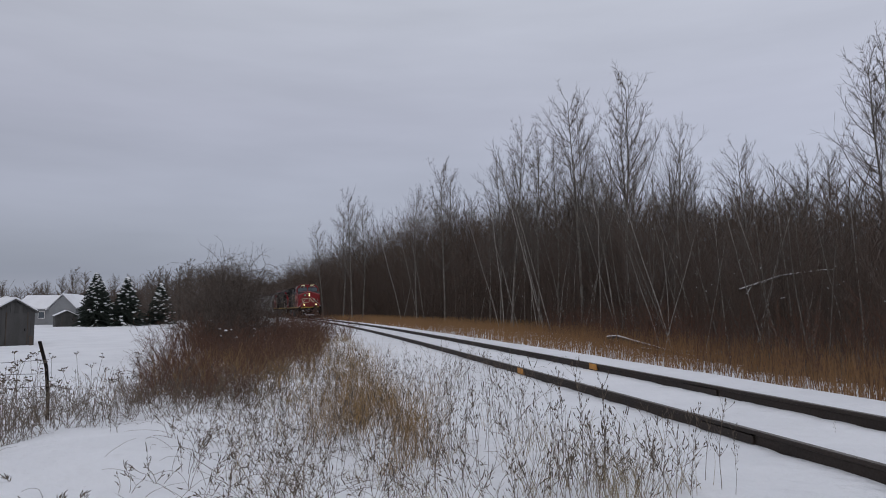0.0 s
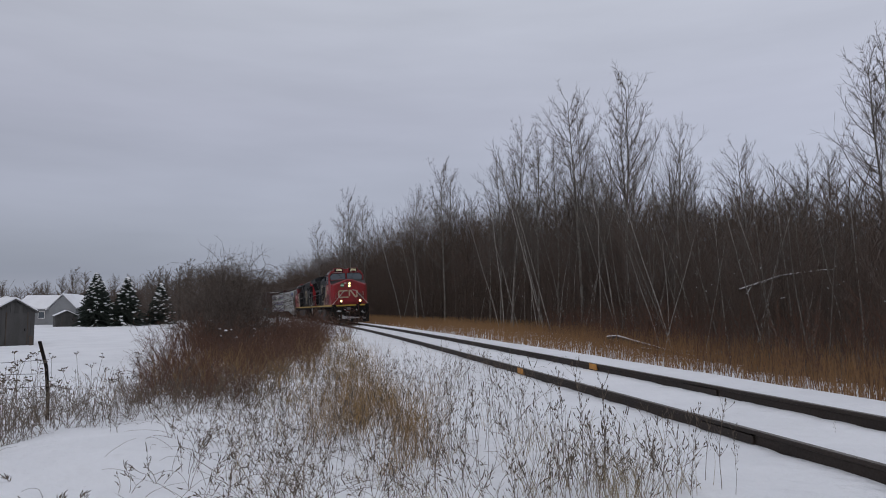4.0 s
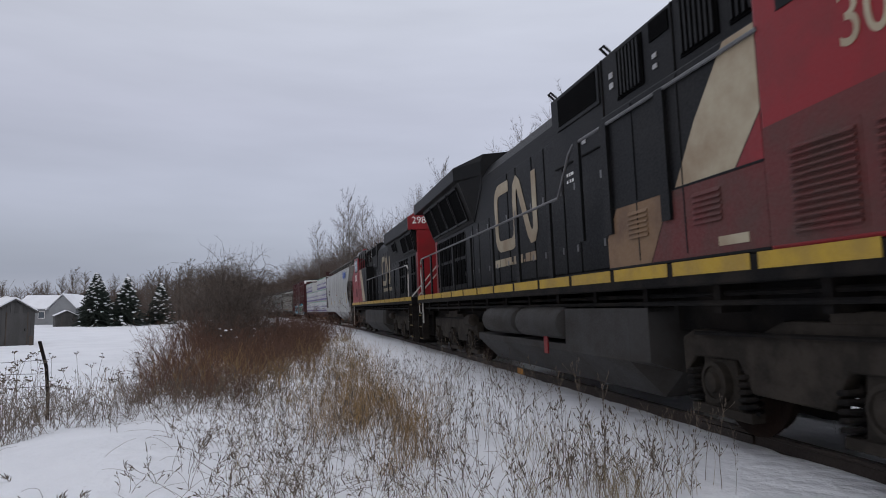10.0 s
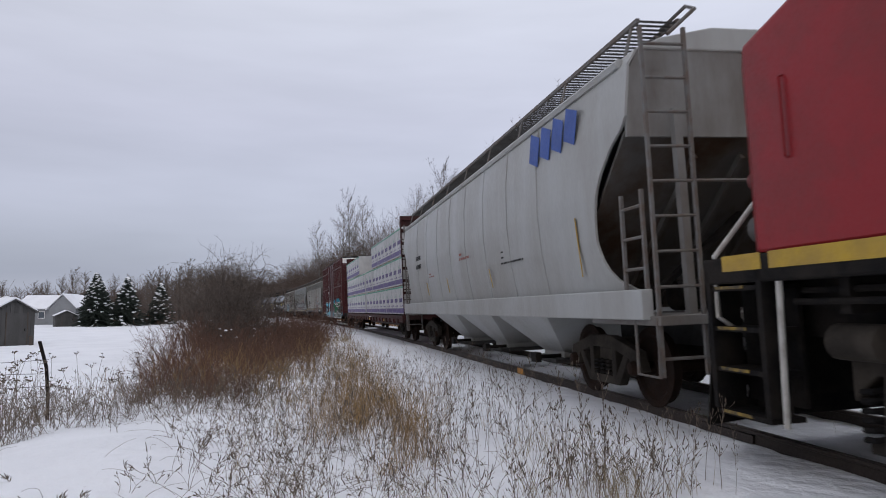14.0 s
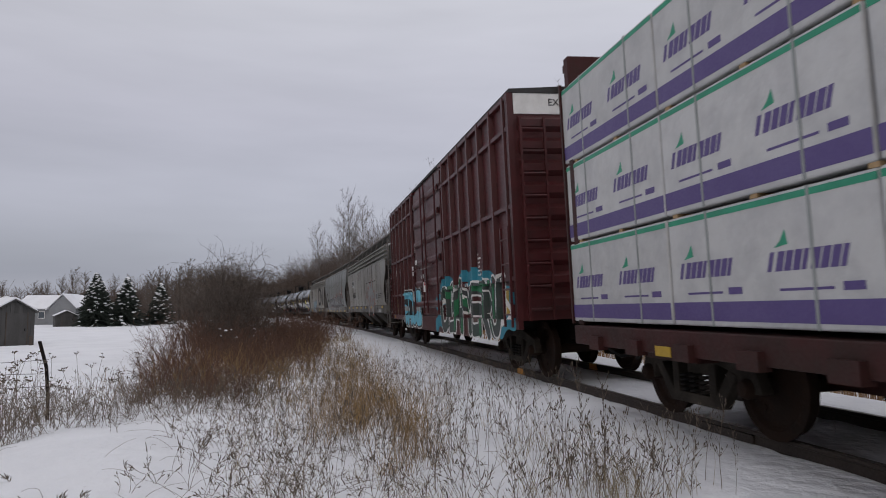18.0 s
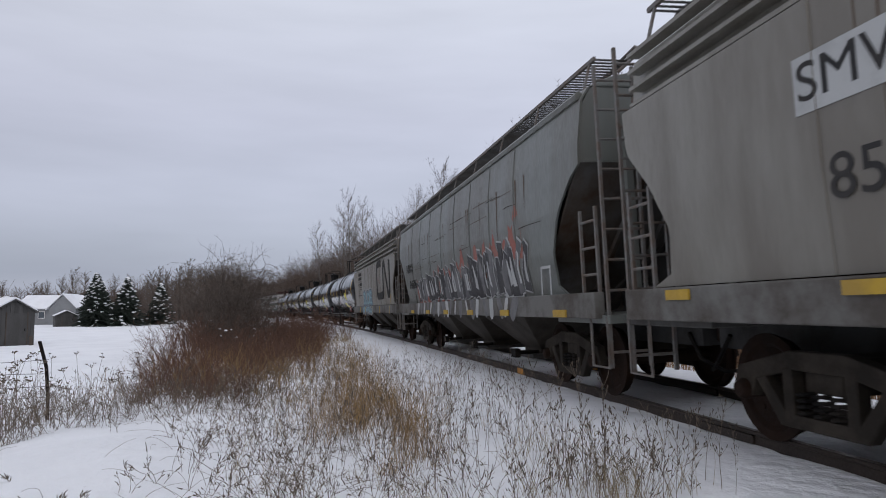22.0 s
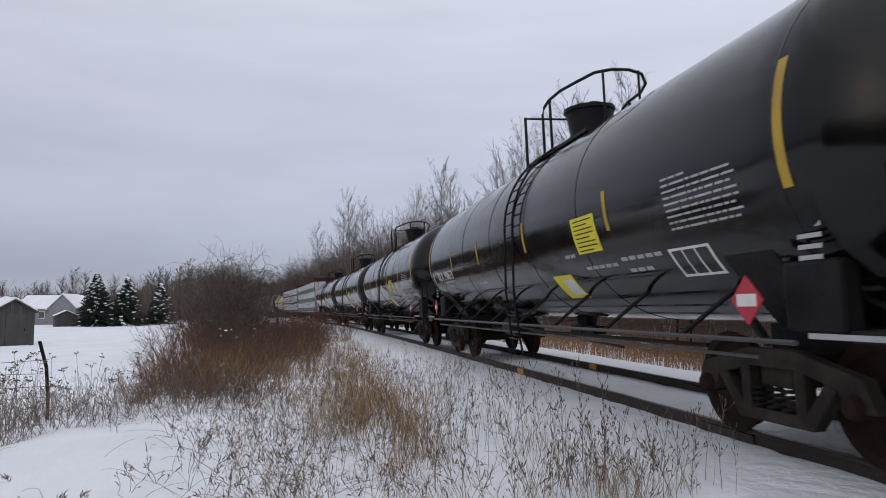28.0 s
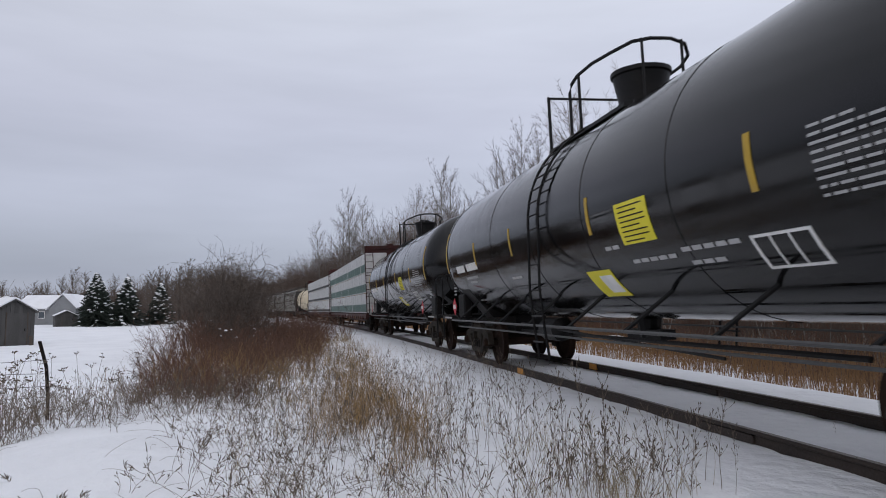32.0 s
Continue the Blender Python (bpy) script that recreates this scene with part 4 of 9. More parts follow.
            part("end_handrail", Geo().tube([(xx + e * 0.62, s * 1.3, 1.0), (xx + e * 0.62, s * 1.46, 1.12), (xx + e * 0.62, s * 1.46, 1.64), (xx + e * 0.58, s * 0.60, 2.60), (xx + e * 0.56, s * 0.50, 2.74), (xx + e * 0.40, s * 0.24, 2.80)], 0.024, 8), HANDRAIL, car, "worn white tubular handrail", smooth=True)
            # step well
            st = part("step_well", Geo().box(min(xx, xx + e * .7), max(xx, xx + e * .7), s * 1.15 - 0.02, s * 1.15 + 0.02, 0.4, 1.5), BLACKGRIME, car, "black step well")
            part("side_plate", Geo().box(xx - 0.03, xx + 0.03, s * 1.40 - 0.1, s * 1.40 + 0.1, 0.35, 1.5), BLACKGRIME, st)
            part("side_plate", Geo().box(min(xx + e * .66, xx + e * .72), max(xx + e * .66, xx + e * .72), s * 1.36 - 0.14, s * 1.36 + 0.14, 0.35, 1.5), BLACKGRIME, st)
            for i, zz in enumerate((0.32, 0.68, 1.02, 1.36)):
                part("step", Geo().box(min(xx, xx + e * .68), max(xx, xx + e * .68), s * 1.33 - 0.15, s * 1.33 + 0.15, zz - 0.02, zz + 0.02), BLACKGRIME, st, "black step")
                part("step_edge", Geo().box(min(xx + e * .22, xx + e * .60), max(xx + e * .22, xx + e * .60), s * 1.484 - 0.006, s * 1.484 + 0.006, zz - 0.004, zz + 0.021), STEPYELLOW, st, "worn dirty yellow step edge")
    # pilots and couplers
    for e in (-1, 1):
        plow = [[(e * (10.78 + dx), -0.78, 0.46), (e * (10.78 + dx), 0.78, 0.46), (e * (10.98 + dx), 0.76, 0.12), (e * (10.98 + dx), -0.76, 0.12)] for dx in (0, 0.03)]
        part("pilot_plow", Geo().loft(plow), BLACKGRIME, car, "black snow-dusted pilot plow", bevel=0.008)
        for s in (-1, 1):
            wing_plate = [[(e * (10.70 + dx), s * 0.78, 0.74), (e * (10.50 + dx), s * 1.46, 0.84), (e * (10.62 + dx), s * 1.48, 0.16), (e * (10.96 + dx), s * 0.78, 0.12)] for dx in (0, 0.03)]
            part("plow_wing", Geo().loft(wing_plate), BLACKGRIME, car, "black plow wing", bevel=0.008)
            part("plow_cheek", Geo().loft([[(e * 10.5, s * yy, 0.46), (e * 10.72, s * yy, 0.74), (e * 10.97, s * yy, 0.12), (e * 10.5, s * yy, 0.12)] for yy in (0.765, 0.79)]), BLACKGRIME, car)
        part("pilot_shelf", Geo().box(min(e * 10.4, e * 10.80), max(e * 10.4, e * 10.80), -0.78, 0.78, 0.40, 0.45), BLACKGRIME, car)
        part("end_plate", Geo().box(min(e * 10.40, e * 10.46), max(e * 10.40, e * 10.46), -1.12, 1.12, 0.45, 1.62), BLACKGRIME, car, "black pilot end plate")
        part("draft_pocket", Geo().box(min(e * 10.45, e * 10.6), max(e * 10.45, e * 10.6), -0.34, 0.34, 0.62, 1.10), BLACKGRIME, car, "black coupler pocket", bevel=0.03)
        part("notice", Geo().box(min(e * 10.46, e * 10.468), max(e * 10.46, e * 10.468), -0.30, 0.0, 1.18, 1.38), GREY, car)
        for s in (-1, 1):
            part("jumper_box", Geo().box(min(e * 10.46, e * 10.6), max(e * 10.46, e * 10.6), s * 0.62 - 0.13, s * 0.62 + 0.13, 1.14, 1.42), BLACKGRIME, car, bevel=0.02)
            part("anti_climber", Geo().box(min(e * 10.46, e * 10.62), max(e * 10.46, e * 10.62), s * 0.95 - 0.2, s * 0.95 + 0.2, 0.92, 1.06), BLACKGRIME, car, bevel=0.02)
        part("end_stripe", Geo().box(min(e * 10.501, e * 10.512), max(e * 10.501, e * 10.512), -1.18, 0.45, 1.49, 1.60).box(min(e * 10.501, e * 10.512), max(e * 10.501, e * 10.512), 0.75, 1.18, 1.48, 1.60), YELLOW, car, "yellow end sill stripe")
        coupler(car, e * 10.75, e)
        part("jumper_hose", Geo().tube([(e * 10.6, -0.66, 1.32), (e * 10.68, -0.56, 1.16), (e * 10.72, -0.32, 1.08), (e * 10.70, -0.1, 1.14), (e * 10.62, 0.06, 1.30)], 0.022, 7), HOSERED, car, "sagging dark red hose", smooth=True)
        part("jumper_hose", Geo().tube([(e * 10.62, 0.08, 1.30), (e * 10.72, 0.26, 1.10), (e * 10.74, 0.42, 1.02), (e * 10.70, 0.58, 1.08), (e * 10.6, 0.62, 1.50)], 0.022, 7), HOSERED, car, "sagging dark red hose", smooth=True)
        for i, yy in enumerate((-1.2, -1.1, -0.98, -0.9, 0.86, 0.95, 1.05, 1.16)):
            part("brake_hose", Geo().tube([(e * 10.5, yy, 1.08), (e * 10.66, yy + 0.02, 1.0), (e * 10.80, yy + 0.04, 0.80), (e * 10.84, yy + 0.05, 0.55), (e * 10.82, yy + 0.03, 0.36)], 0.022, 6), BLACKGRIME, car, "dangling brake hose", smooth=True)
        part("cut_lever", Geo().tube([(e * 10.6, -1.3, 1.05), (e * 10.72, -1.2, 0.98), (e * 10.78, -0.3, 0.98), (e * 10.8, 0.0, 1.08)], 0.016, 5), GREYTRUCK, car)
    rr = random.Random(9)

    def snow_patch(cx, cy, cz, sx, sy, sz, lean=0.0):
        """A crumbly flattened heap of snow."""
        rings = []
        for j in range(6):
            a = -1 + 2 * j / 5
            q = math.sqrt(max(1 - a * a, 0.05))
            rings.append([(cx - lean * a * sz + sx * q * math.cos(t * math.pi / 6) * rr.uniform(.6, 1.25), cy + sy * q * math.sin(t * math.pi / 6) * rr.uniform(.65, 1.25), cz + sz * a * rr.uniform(.7, 1.15)) for t in range(12)])
        part("packed_snow", Geo().loft(rings), SNOW_DIRTY, car, "crumbled snow packed on the pilot", smooth=True)
    rings = []
    for i in range(24):
        yy, f = -0.74 + 1.42 * i / 23, 1 - i / 23
        top = 0.47 + (0.06 + 0.22 * f ** 1.5) * rr.uniform(0.65, 1.15)
        rings.append([(10.48, yy, 0.45), (10.48, yy, top + 0.02), (10.56 + rr.uniform(0, .04), yy + rr.uniform(-.02, .02), top), (10.64 + rr.uniform(0, .05), yy, 0.47 + (top - 0.47) * rr.uniform(.45, .8)), (10.74 + rr.uniform(-.04, .05), yy, 0.48), (10.76, yy, 0.45)])
    part("packed_snow", Geo().loft(rings), SNOW_DIRTY, car, "crumbled snow heaped on the pilot", smooth=True)
    for i in range(14):
        yy = rr.uniform(-0.74, 0.6)
        snow_patch(10.68 + rr.uniform(-.06, .06), yy, 0.50 + rr.uniform(0, 0.10) * (0.7 - yy), 0.04, 0.05, 0.035, 0.3)
    for yy, zz, sy, sz in ((-1.0, 1.10, 0.16, 0.07), (-0.88, 1.04, 0.12, 0.05), (-0.5, 1.20, 0.05, 0.05), (-0.30, 1.00, 0.16, 0.035), (-0.05, 0.93, 0.1, 0.03), (0.45, 1.16, 0.05, 0.04), (0.95, 0.98, 0.10, 0.09), (1.08, 0.90, 0.06, 0.07)):
        snow_patch(10.60, yy, zz, 0.05, sy, sz)
    for yy, zz, sz in ((-1.04, 0.50, 0.10), (-0.94, 0.46, 0.13), (-1.12, 0.42, 0.07), (-0.86, 0.36, 0.10), (0.90, 0.50, 0.10), (1.0, 0.45, 0.12), (1.1, 0.46, 0.06), (-1.0, 0.72, 0.05)):
        snow_patch(10.78, yy, zz, 0.04, 0.045, sz)
    snow_patch(10.99, -0.2, 0.40, 0.015, 0.14, 0.06)
    # three-axle trucks
    for tx in (-6.75, 6.75):
        truck = part("truck", Geo().box(-2.2, 2.2, -0.6, 0.6, 0.6, 0.95), GREYTRUCK, car, "grey-brown three-axle truck", bevel=0.02)
        truck.location = (tx, 0, 0)
        for s in (-1, 1):
            y0, y1 = sorted((s * 1.02, s * 1.18))
            part("side_frame", Geo().prism([(-2.5, 0.52), (-2.5, 0.90), (-2.3, 0.98), (-1.3, 0.96), (-1.0, 1.08), (1.0, 1.08), (1.3, 0.96), (2.3, 0.98), (2.5, 0.90), (2.5, 0.52), (2.28, 0.72), (1.62, 0.72), (1.45, 0.44), (0.55, 0.42), (0.34, 0.72), (-0.34, 0.72), (-0.55, 0.42), (-1.45, 0.44), (-1.62, 0.72), (-2.28, 0.72)], "y", y0, y1), GREYTRUCK, truck, "deep cast side frame", bevel=0.02)
            part("bolster_pad", Geo().box(-0.5, 0.5, y0, y1, 1.06, 1.16), GREYTRUCK, truck, bevel=0.02)
            for ax in (-1.95, 0, 1.95):
                part("axle_box", Geo().prism([(ax - 0.30, 0.20), (ax + 0.30, 0.20), (ax + 0.24, 0.78), (ax - 0.24, 0.78)], "y", y0 + 0.03, y1 + 0.03), GREYTRUCK, truck, "cast axle box", bevel=0.02)
                part("spring_seat", Geo().box(ax - 0.46, ax + 0.46, y0, y1 - 0.02, 0.18, 0.27), GREYTRUCK, truck, bevel=0.01)
        for s in (-1, 1):
            for ax in (-1.95, 0, 1.95):
                part("axle_cap", Geo().lathe([(s * 1.15, 0.19), (s * 1.23, 0.19), (s * 1.235, 0.15), (s * 1.215, 0.145), (s * 1.22, 0.10), (s * 1.26, 0.09), (s * 1.27, 0.02)], 18, "y", (ax, 0, 0.50)), GREYTRUCK, truck, smooth=True)
                for dx in (-0.40, 0.40):
                    if abs(ax + dx) < 2.4:
                        pts = [(ax + dx + 0.085 * math.cos(a * 1.05), s * 1.13 + 0.085 * math.sin(a * 1.05), 0.27 + 0.36 * a / 33) for a in range(34)]
                        part("spring", Geo().tube(pts, 0.022, 5), BLACKGRIME, truck)
            part("brake_cylinder", Geo().lathe([(-0.25, 0.05), (-0.22, 0.13), (0.2, 0.13), (0.25, 0.05)], 12, "x", (2.3, s * 1.25, 0.95)), GREYTRUCK, truck, smooth=True)
            part("brake_rod", Geo().tube([(-2.2, s * 1.22, 0.95), (1.9, s * 1.22, 0.99)], 0.02, 5), BLACKGRIME, truck)
        for ax in (-1.95, 0, 1.95):
            wheelset(truck, ax, 0.53, behind, way * (tx + ax), way)
    couple_up(car, behind, 22.1, 6.75, way)
    return car


# ---- covered hopper ----
EDGE_CURVED = ((1.40, 0.20), (1.50, -0.15), (1.62, -0.36), (1.80, -0.50), (2.0, -0.55), (2.25, -0.53), (2.5, -0.45), (2.75, -0.28), (3.0, 0.0), (3.15, 0.28), (3.25, 0.40), (4.5, 0.40))
EDGE_STRAIGHT = ((1.36, -0.4), (1.45, -0.90), (1.95, -0.86), (2.45, -0.58), (2.92, 0.0), (3.0, 0.26), (4.5, 0.30))
EDGE_DEEP = ((1.40, 0.05), (1.50, -0.33), (1.95, -0.40), (2.4, -0.10), (2.85, 0.36), (3.3, 0.40), (4.5, 0.40))


def covered_hopper(behind, length, paint, label, banded=False, bays=3, edge=EDGE_CURVED, end_paint=None, bay_paint=None, sill_paint=None):
    # End walls take their own tone, darker than the sides on most cars.
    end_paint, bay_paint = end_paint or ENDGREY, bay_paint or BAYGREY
    car = thing("covered_hopper", label, "hopper car", "covered hopper cars")
    L = length / 2 - 1.15
    # bulging side sheets, flat roof with rounded eaves
    if banded:
        sec = [(-1.50, 1.41), (-1.54, 2.2), (-1.54, 3.30), (-1.40, 3.36), (-1.36, 3.86), (-1.05, 4.12), (-0.4, 4.28)]
    else:
        sec = [(-1.42, 1.40), (-1.52, 2.0), (-1.56, 2.6), (-1.54, 3.3), (-1.47, 3.85), (-1.36, 4.02), (-1.05, 4.16), (-0.4, 4.30)]
    ez, ex = [p[0] for p in edge], [p[1] for p in edge]
    eave = 5 if not banded else 4
    levels = sorted(set([round(float(z), 3) for z in np.linspace(sec[0][1], sec[eave][1], 22)] + [z for y, z in sec[:eave + 1]]))
    sheets = {}
    for s in (-1, 1):
        rings = []
        for z in levels:
            y = float(np.interp(z, [p[1] for p in sec[:eave + 1]], [-p[0] for p in sec[:eave + 1]]))
            x = L + float(np.interp(z, ez, ex))
            rings.append([(-x, s * y, z), (x, s * y, z), (x, s * (y - 0.03), z), (-x, s * (y - 0.03), z)])
        sheets[s] = part("side_sheet", Geo().loft(rings), paint, car, "bulging steel side sheet", smooth=True)
    over = L + ex[-1]
    cap = sec[eave:]
    part("roof", Geo().prism(cap + [(-y, z) for y, z in cap[::-1]], "x", -over, over), paint, car, "steel roof", bevel=0.02)
    sec = sec + [(-y, z) for y, z in sec[::-1]]
    # weld seams of the side sheets
    n = 9
    for i in range(1, n):
        x = -L + 0.9 + i * (2 * L - 1.8) / n
        for s in (-1, 1):
            pts = [(x, s * (abs(y) + 0.004), z) for y, z in sec[: len(sec) // 2] if z < 3.9]
            part("weld_seam", Geo().tube(pts, 0.010, 4), paint, sheets[s])
    # roof edge, end posts, sill
    for s in (-1, 1):
        part("side_sill", Geo().box(-L - 0.55, L + 0.55, s * 1.50 - 0.07, s * 1.50 + 0.07, 1.08, 1.40), sill_paint or paint, car, "dirty side sill", bevel=0.015)
        if banded:
            for zz in (3.33, 3.50, 3.68, 3.86):
                part("eave_band", Geo().box(-L - 0.2, L + 0.2, s * 1.44 - 0.10, s * 1.44 + 0.08 - 0.04 * (zz > 3.6), zz - 0.02, zz + 0.02), paint, car)
        else:
            part("eave_rail", Geo().tube([(-L - 0.2, s * 1.45, 3.92), (L + 0.2, s * 1.45, 3.92)], 0.06, 6), paint, car, smooth=True)
    for e in (-1, 1):
        # sloping end sheet with stiffeners, and the open platform below it
        x1, x0 = e * (over - 0.06), e * (L - 2.1)
        part("end_slope", Geo().add([(x1, -1.505, 3.12), (x1, 1.505, 3.12), (x0, 1.38, 1.15), (x0, -1.38, 1.15), (x1 - e * .06, -1.505, 3.12), (x1 - e * .06, 1.505, 3.12), (x0 - e * .06, 1.38, 1.15), (x0 - e * .06, -1.38, 1.15)],
             [(0, 1, 2, 3), (7, 6, 5, 4), (0, 4, 5, 1), (1, 5, 6, 2), (2, 6, 7, 3), (3, 7, 4, 0)]), ENDSLOPE, car, "grimy sloping end sheet with rust streaks")
        half = sec[:len(sec) // 2]
        wz = [3.05, 3.2, 3.32, 3.4, 3.6, 3.8, half[eave][1] - 0.01]
        wall = [(-(float(np.interp(z, [p[1] for p in half], [-p[0] for p in half])) - 0.032), z) for z in wz] + [(-1.0, half[eave][1] + 0.08), (-0.4, 4.22)]
        wall = wall + [(-y, z) for y, z in wall[::-1]]
        part("end_wall", Geo().prism(wall, "x", min(e * (over - 0.06), e * (over - 0.02)), max(e * (over - 0.06), e * (over - 0.02))), end_paint, car, "stained end wall, on some cars in a shaded tone")
        for yy in (-0.6, 0.0, 0.6):
            part("slope_stiffener", Geo().bar((e * (L + 0.18), yy, 2.88), (e * (L - 1.6), yy, 1.36), 0.06, 0.08), ENDSLOPE, car)
        part("end_brace", Geo().tube([(e * (L + 0.45), -1.2, 2.55), (e * (L + 0.45), 1.2, 2.55)], 0.02, 5), LADDER, car)
        part("brake_box", Geo().box(min(e * (L + 0.35), e * (L + 0.6)), max(e * (L + 0.35), e * (L + 0.6)), 0.1, 0.6, 1.5, 1.95), BLACKGRIME, car, "handbrake gear", bevel=0.03)
        part("brake_wheel", Geo().tube([(e * (L + 0.68), 0.35 + 0.28 * math.cos(a * 0.393), 1.85 + 0.28 * math.sin(a * 0.393)) for a in range(17)], 0.018, 5), BLACKGRIME, car, "handbrake wheel") if e > 0 else None
        part("brake_cylinder", Geo().lathe([(e * (L - 1.4), 0.05), (e * (L - 1.36), 0.16), (e * (L - 0.8), 0.16), (e * (L - 0.75), 0.05)], 12, "x", (0, -0.7, 1.3)), BLACKGRIME, car, smooth=True)
        part("air_tank", Geo().lathe([(-0.75, 0.05), (-0.7, 0.18), (0.5, 0.18), (0.55, 0.05)], 12, "y", (e * (L - 0.3), 0, 1.32)), BLACKGRIME, car, smooth=True)
        part("cross_brace", Geo().bar((e * (L - 0.1), -1.3, 1.15), (e * (L - 0.5), 0.4, 2.3), 0.07, 0.07), BLACKGRIME, car)
        part("end_platform", Geo().box(min(e * (L - 0.9), e * (L + 0.75)), max(e * (L - 0.9), e * (L + 0.75)), -1.48, 1.48, 1.02, 1.12), end_paint, car, "end platform", bevel=0.01)
        part("draft_sill", Geo().box(min(e * (L - 2.5), e * (L + 0.8)), max(e * (L - 2.5), e * (L + 0.8)), -0.32, 0.32, 0.70, 1.02), ENDGREY, car)
        for yy in (-0.95, 0.95):
            part("end_post", Geo().bar((e * (L + 0.42), yy, 3.35), (e * (L + 0.46), yy, 1.1), 0.09, 0.09), end_paint, car)
        for s in (-1, 1):
            ladder(car, e * (L + 0.28), s * 1.47, 1.12, 2.45, 0.46, LADDER, "x", n=4)
            ladder(car, e * (L + 0.68), s * 1.20, 0.5, 4.15, 0.50, LADDER, "y")
            part("step", Geo().tube([(e * (L + 0.22), s * 1.48, 1.1), (e * (L + 0.22), s * 1.48, 0.50), (e * (L + 0.68), s * 1.48, 0.50), (e * (L + 0.68), s * 1.48, 1.1)], 0.02, 5), LADDER, car)
        coupler(car, e * (length / 2 - 0.30), e)
        bogie(car, e * (length / 2 - 2.75), behind)
    # discharge bays
    span = 2 * (length / 2 - 4.1)
    for i in range(bays):
        c = -span / 2 + (i + 0.5) * span / bays
        w = span / bays / 2
        rings = [[(c - w * k, -y, z), (c + w * k, -y, z), (c + w * k, y, z), (c - w * k, y, z)] for k, y, z in ((0.98, 1.40, 1.38), (0.98, 1.36, 1.20), (0.30, 0.62, 0.42), (0.30, 0.62, 0.30))]
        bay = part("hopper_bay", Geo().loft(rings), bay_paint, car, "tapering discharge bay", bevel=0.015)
        part("gate_frame", Geo().box(c - w * 0.42, c + w * 0.42, -0.85, 0.85, 0.26, 0.33), ENDGREY, bay)
        part("gate_shaft", Geo().tube([(c + w * 0.2, -1.05, 0.36), (c + w * 0.2, 1.05, 0.36)], 0.035, 6).box(c + w * 0.12, c + w * 0.28, -1.12, -1.02, 0.28, 0.44), BLACKGRIME, bay, "gate capstan")
    # running boards along the roof
    for s in (-1, 1):
        rb = part("running_board", Geo().box(-L - 0.25, L + 0.25, s * 0.72 - 0.02, s * 0.72 + 0.02, 4.40, 4.45).box(-L - 0.25, L + 0.25, s * 1.22 - 0.02, s * 1.22 + 0.02, 4.38, 4.43), LADDER, car, "steel grating walkway along the roof")
        g = Geo()
        for x in np.arange(-L - 0.25, L + 0.25, 0.11):
            g.box(x, x + 0.014, min(s * .72, s * 1.22), max(s * .72, s * 1.22), 4.395, 4.42)
        part("grating", g, ENDGREY, rb)
        for x in np.linspace(-L - 0.1, L + 0.1, 9):
            part("bracket", Geo().bar((x, s * 1.22, 4.40), (x, s * 1.33, 4.02), 0.05, 0.02), LADDER, rb)
        part("end_grab", Geo().tube([(L - 0.1, s * 0.75, 4.45), (L + 0.45, s * 0.75, 4.50), (L + 0.62, s * 0.75, 4.4), (L + 0.62, s * 1.1, 4.1)], 0.022, 6), LADDER, car)
        part("end_grab", Geo().tube([(-L + 0.1, s * 0.75, 4.45), (-L - 0.45, s * 0.75, 4.50), (-L - 0.62, s * 0.75, 4.4), (-L - 0.62, s * 1.1, 4.1)], 0.022, 6), LADDER, car)
    for i in range(8):
        x = -L + 1.4 + i * (2 * L - 2.8) / 7
        part("roof_hatch", Geo().box(x - 0.5, x + 0.5, -0.32, 0.32, 4.28, 4.40), ENDGREY, car, bevel=0.03)
    couple_up(car, behind, length, length / 2 - 2.75)
    return car


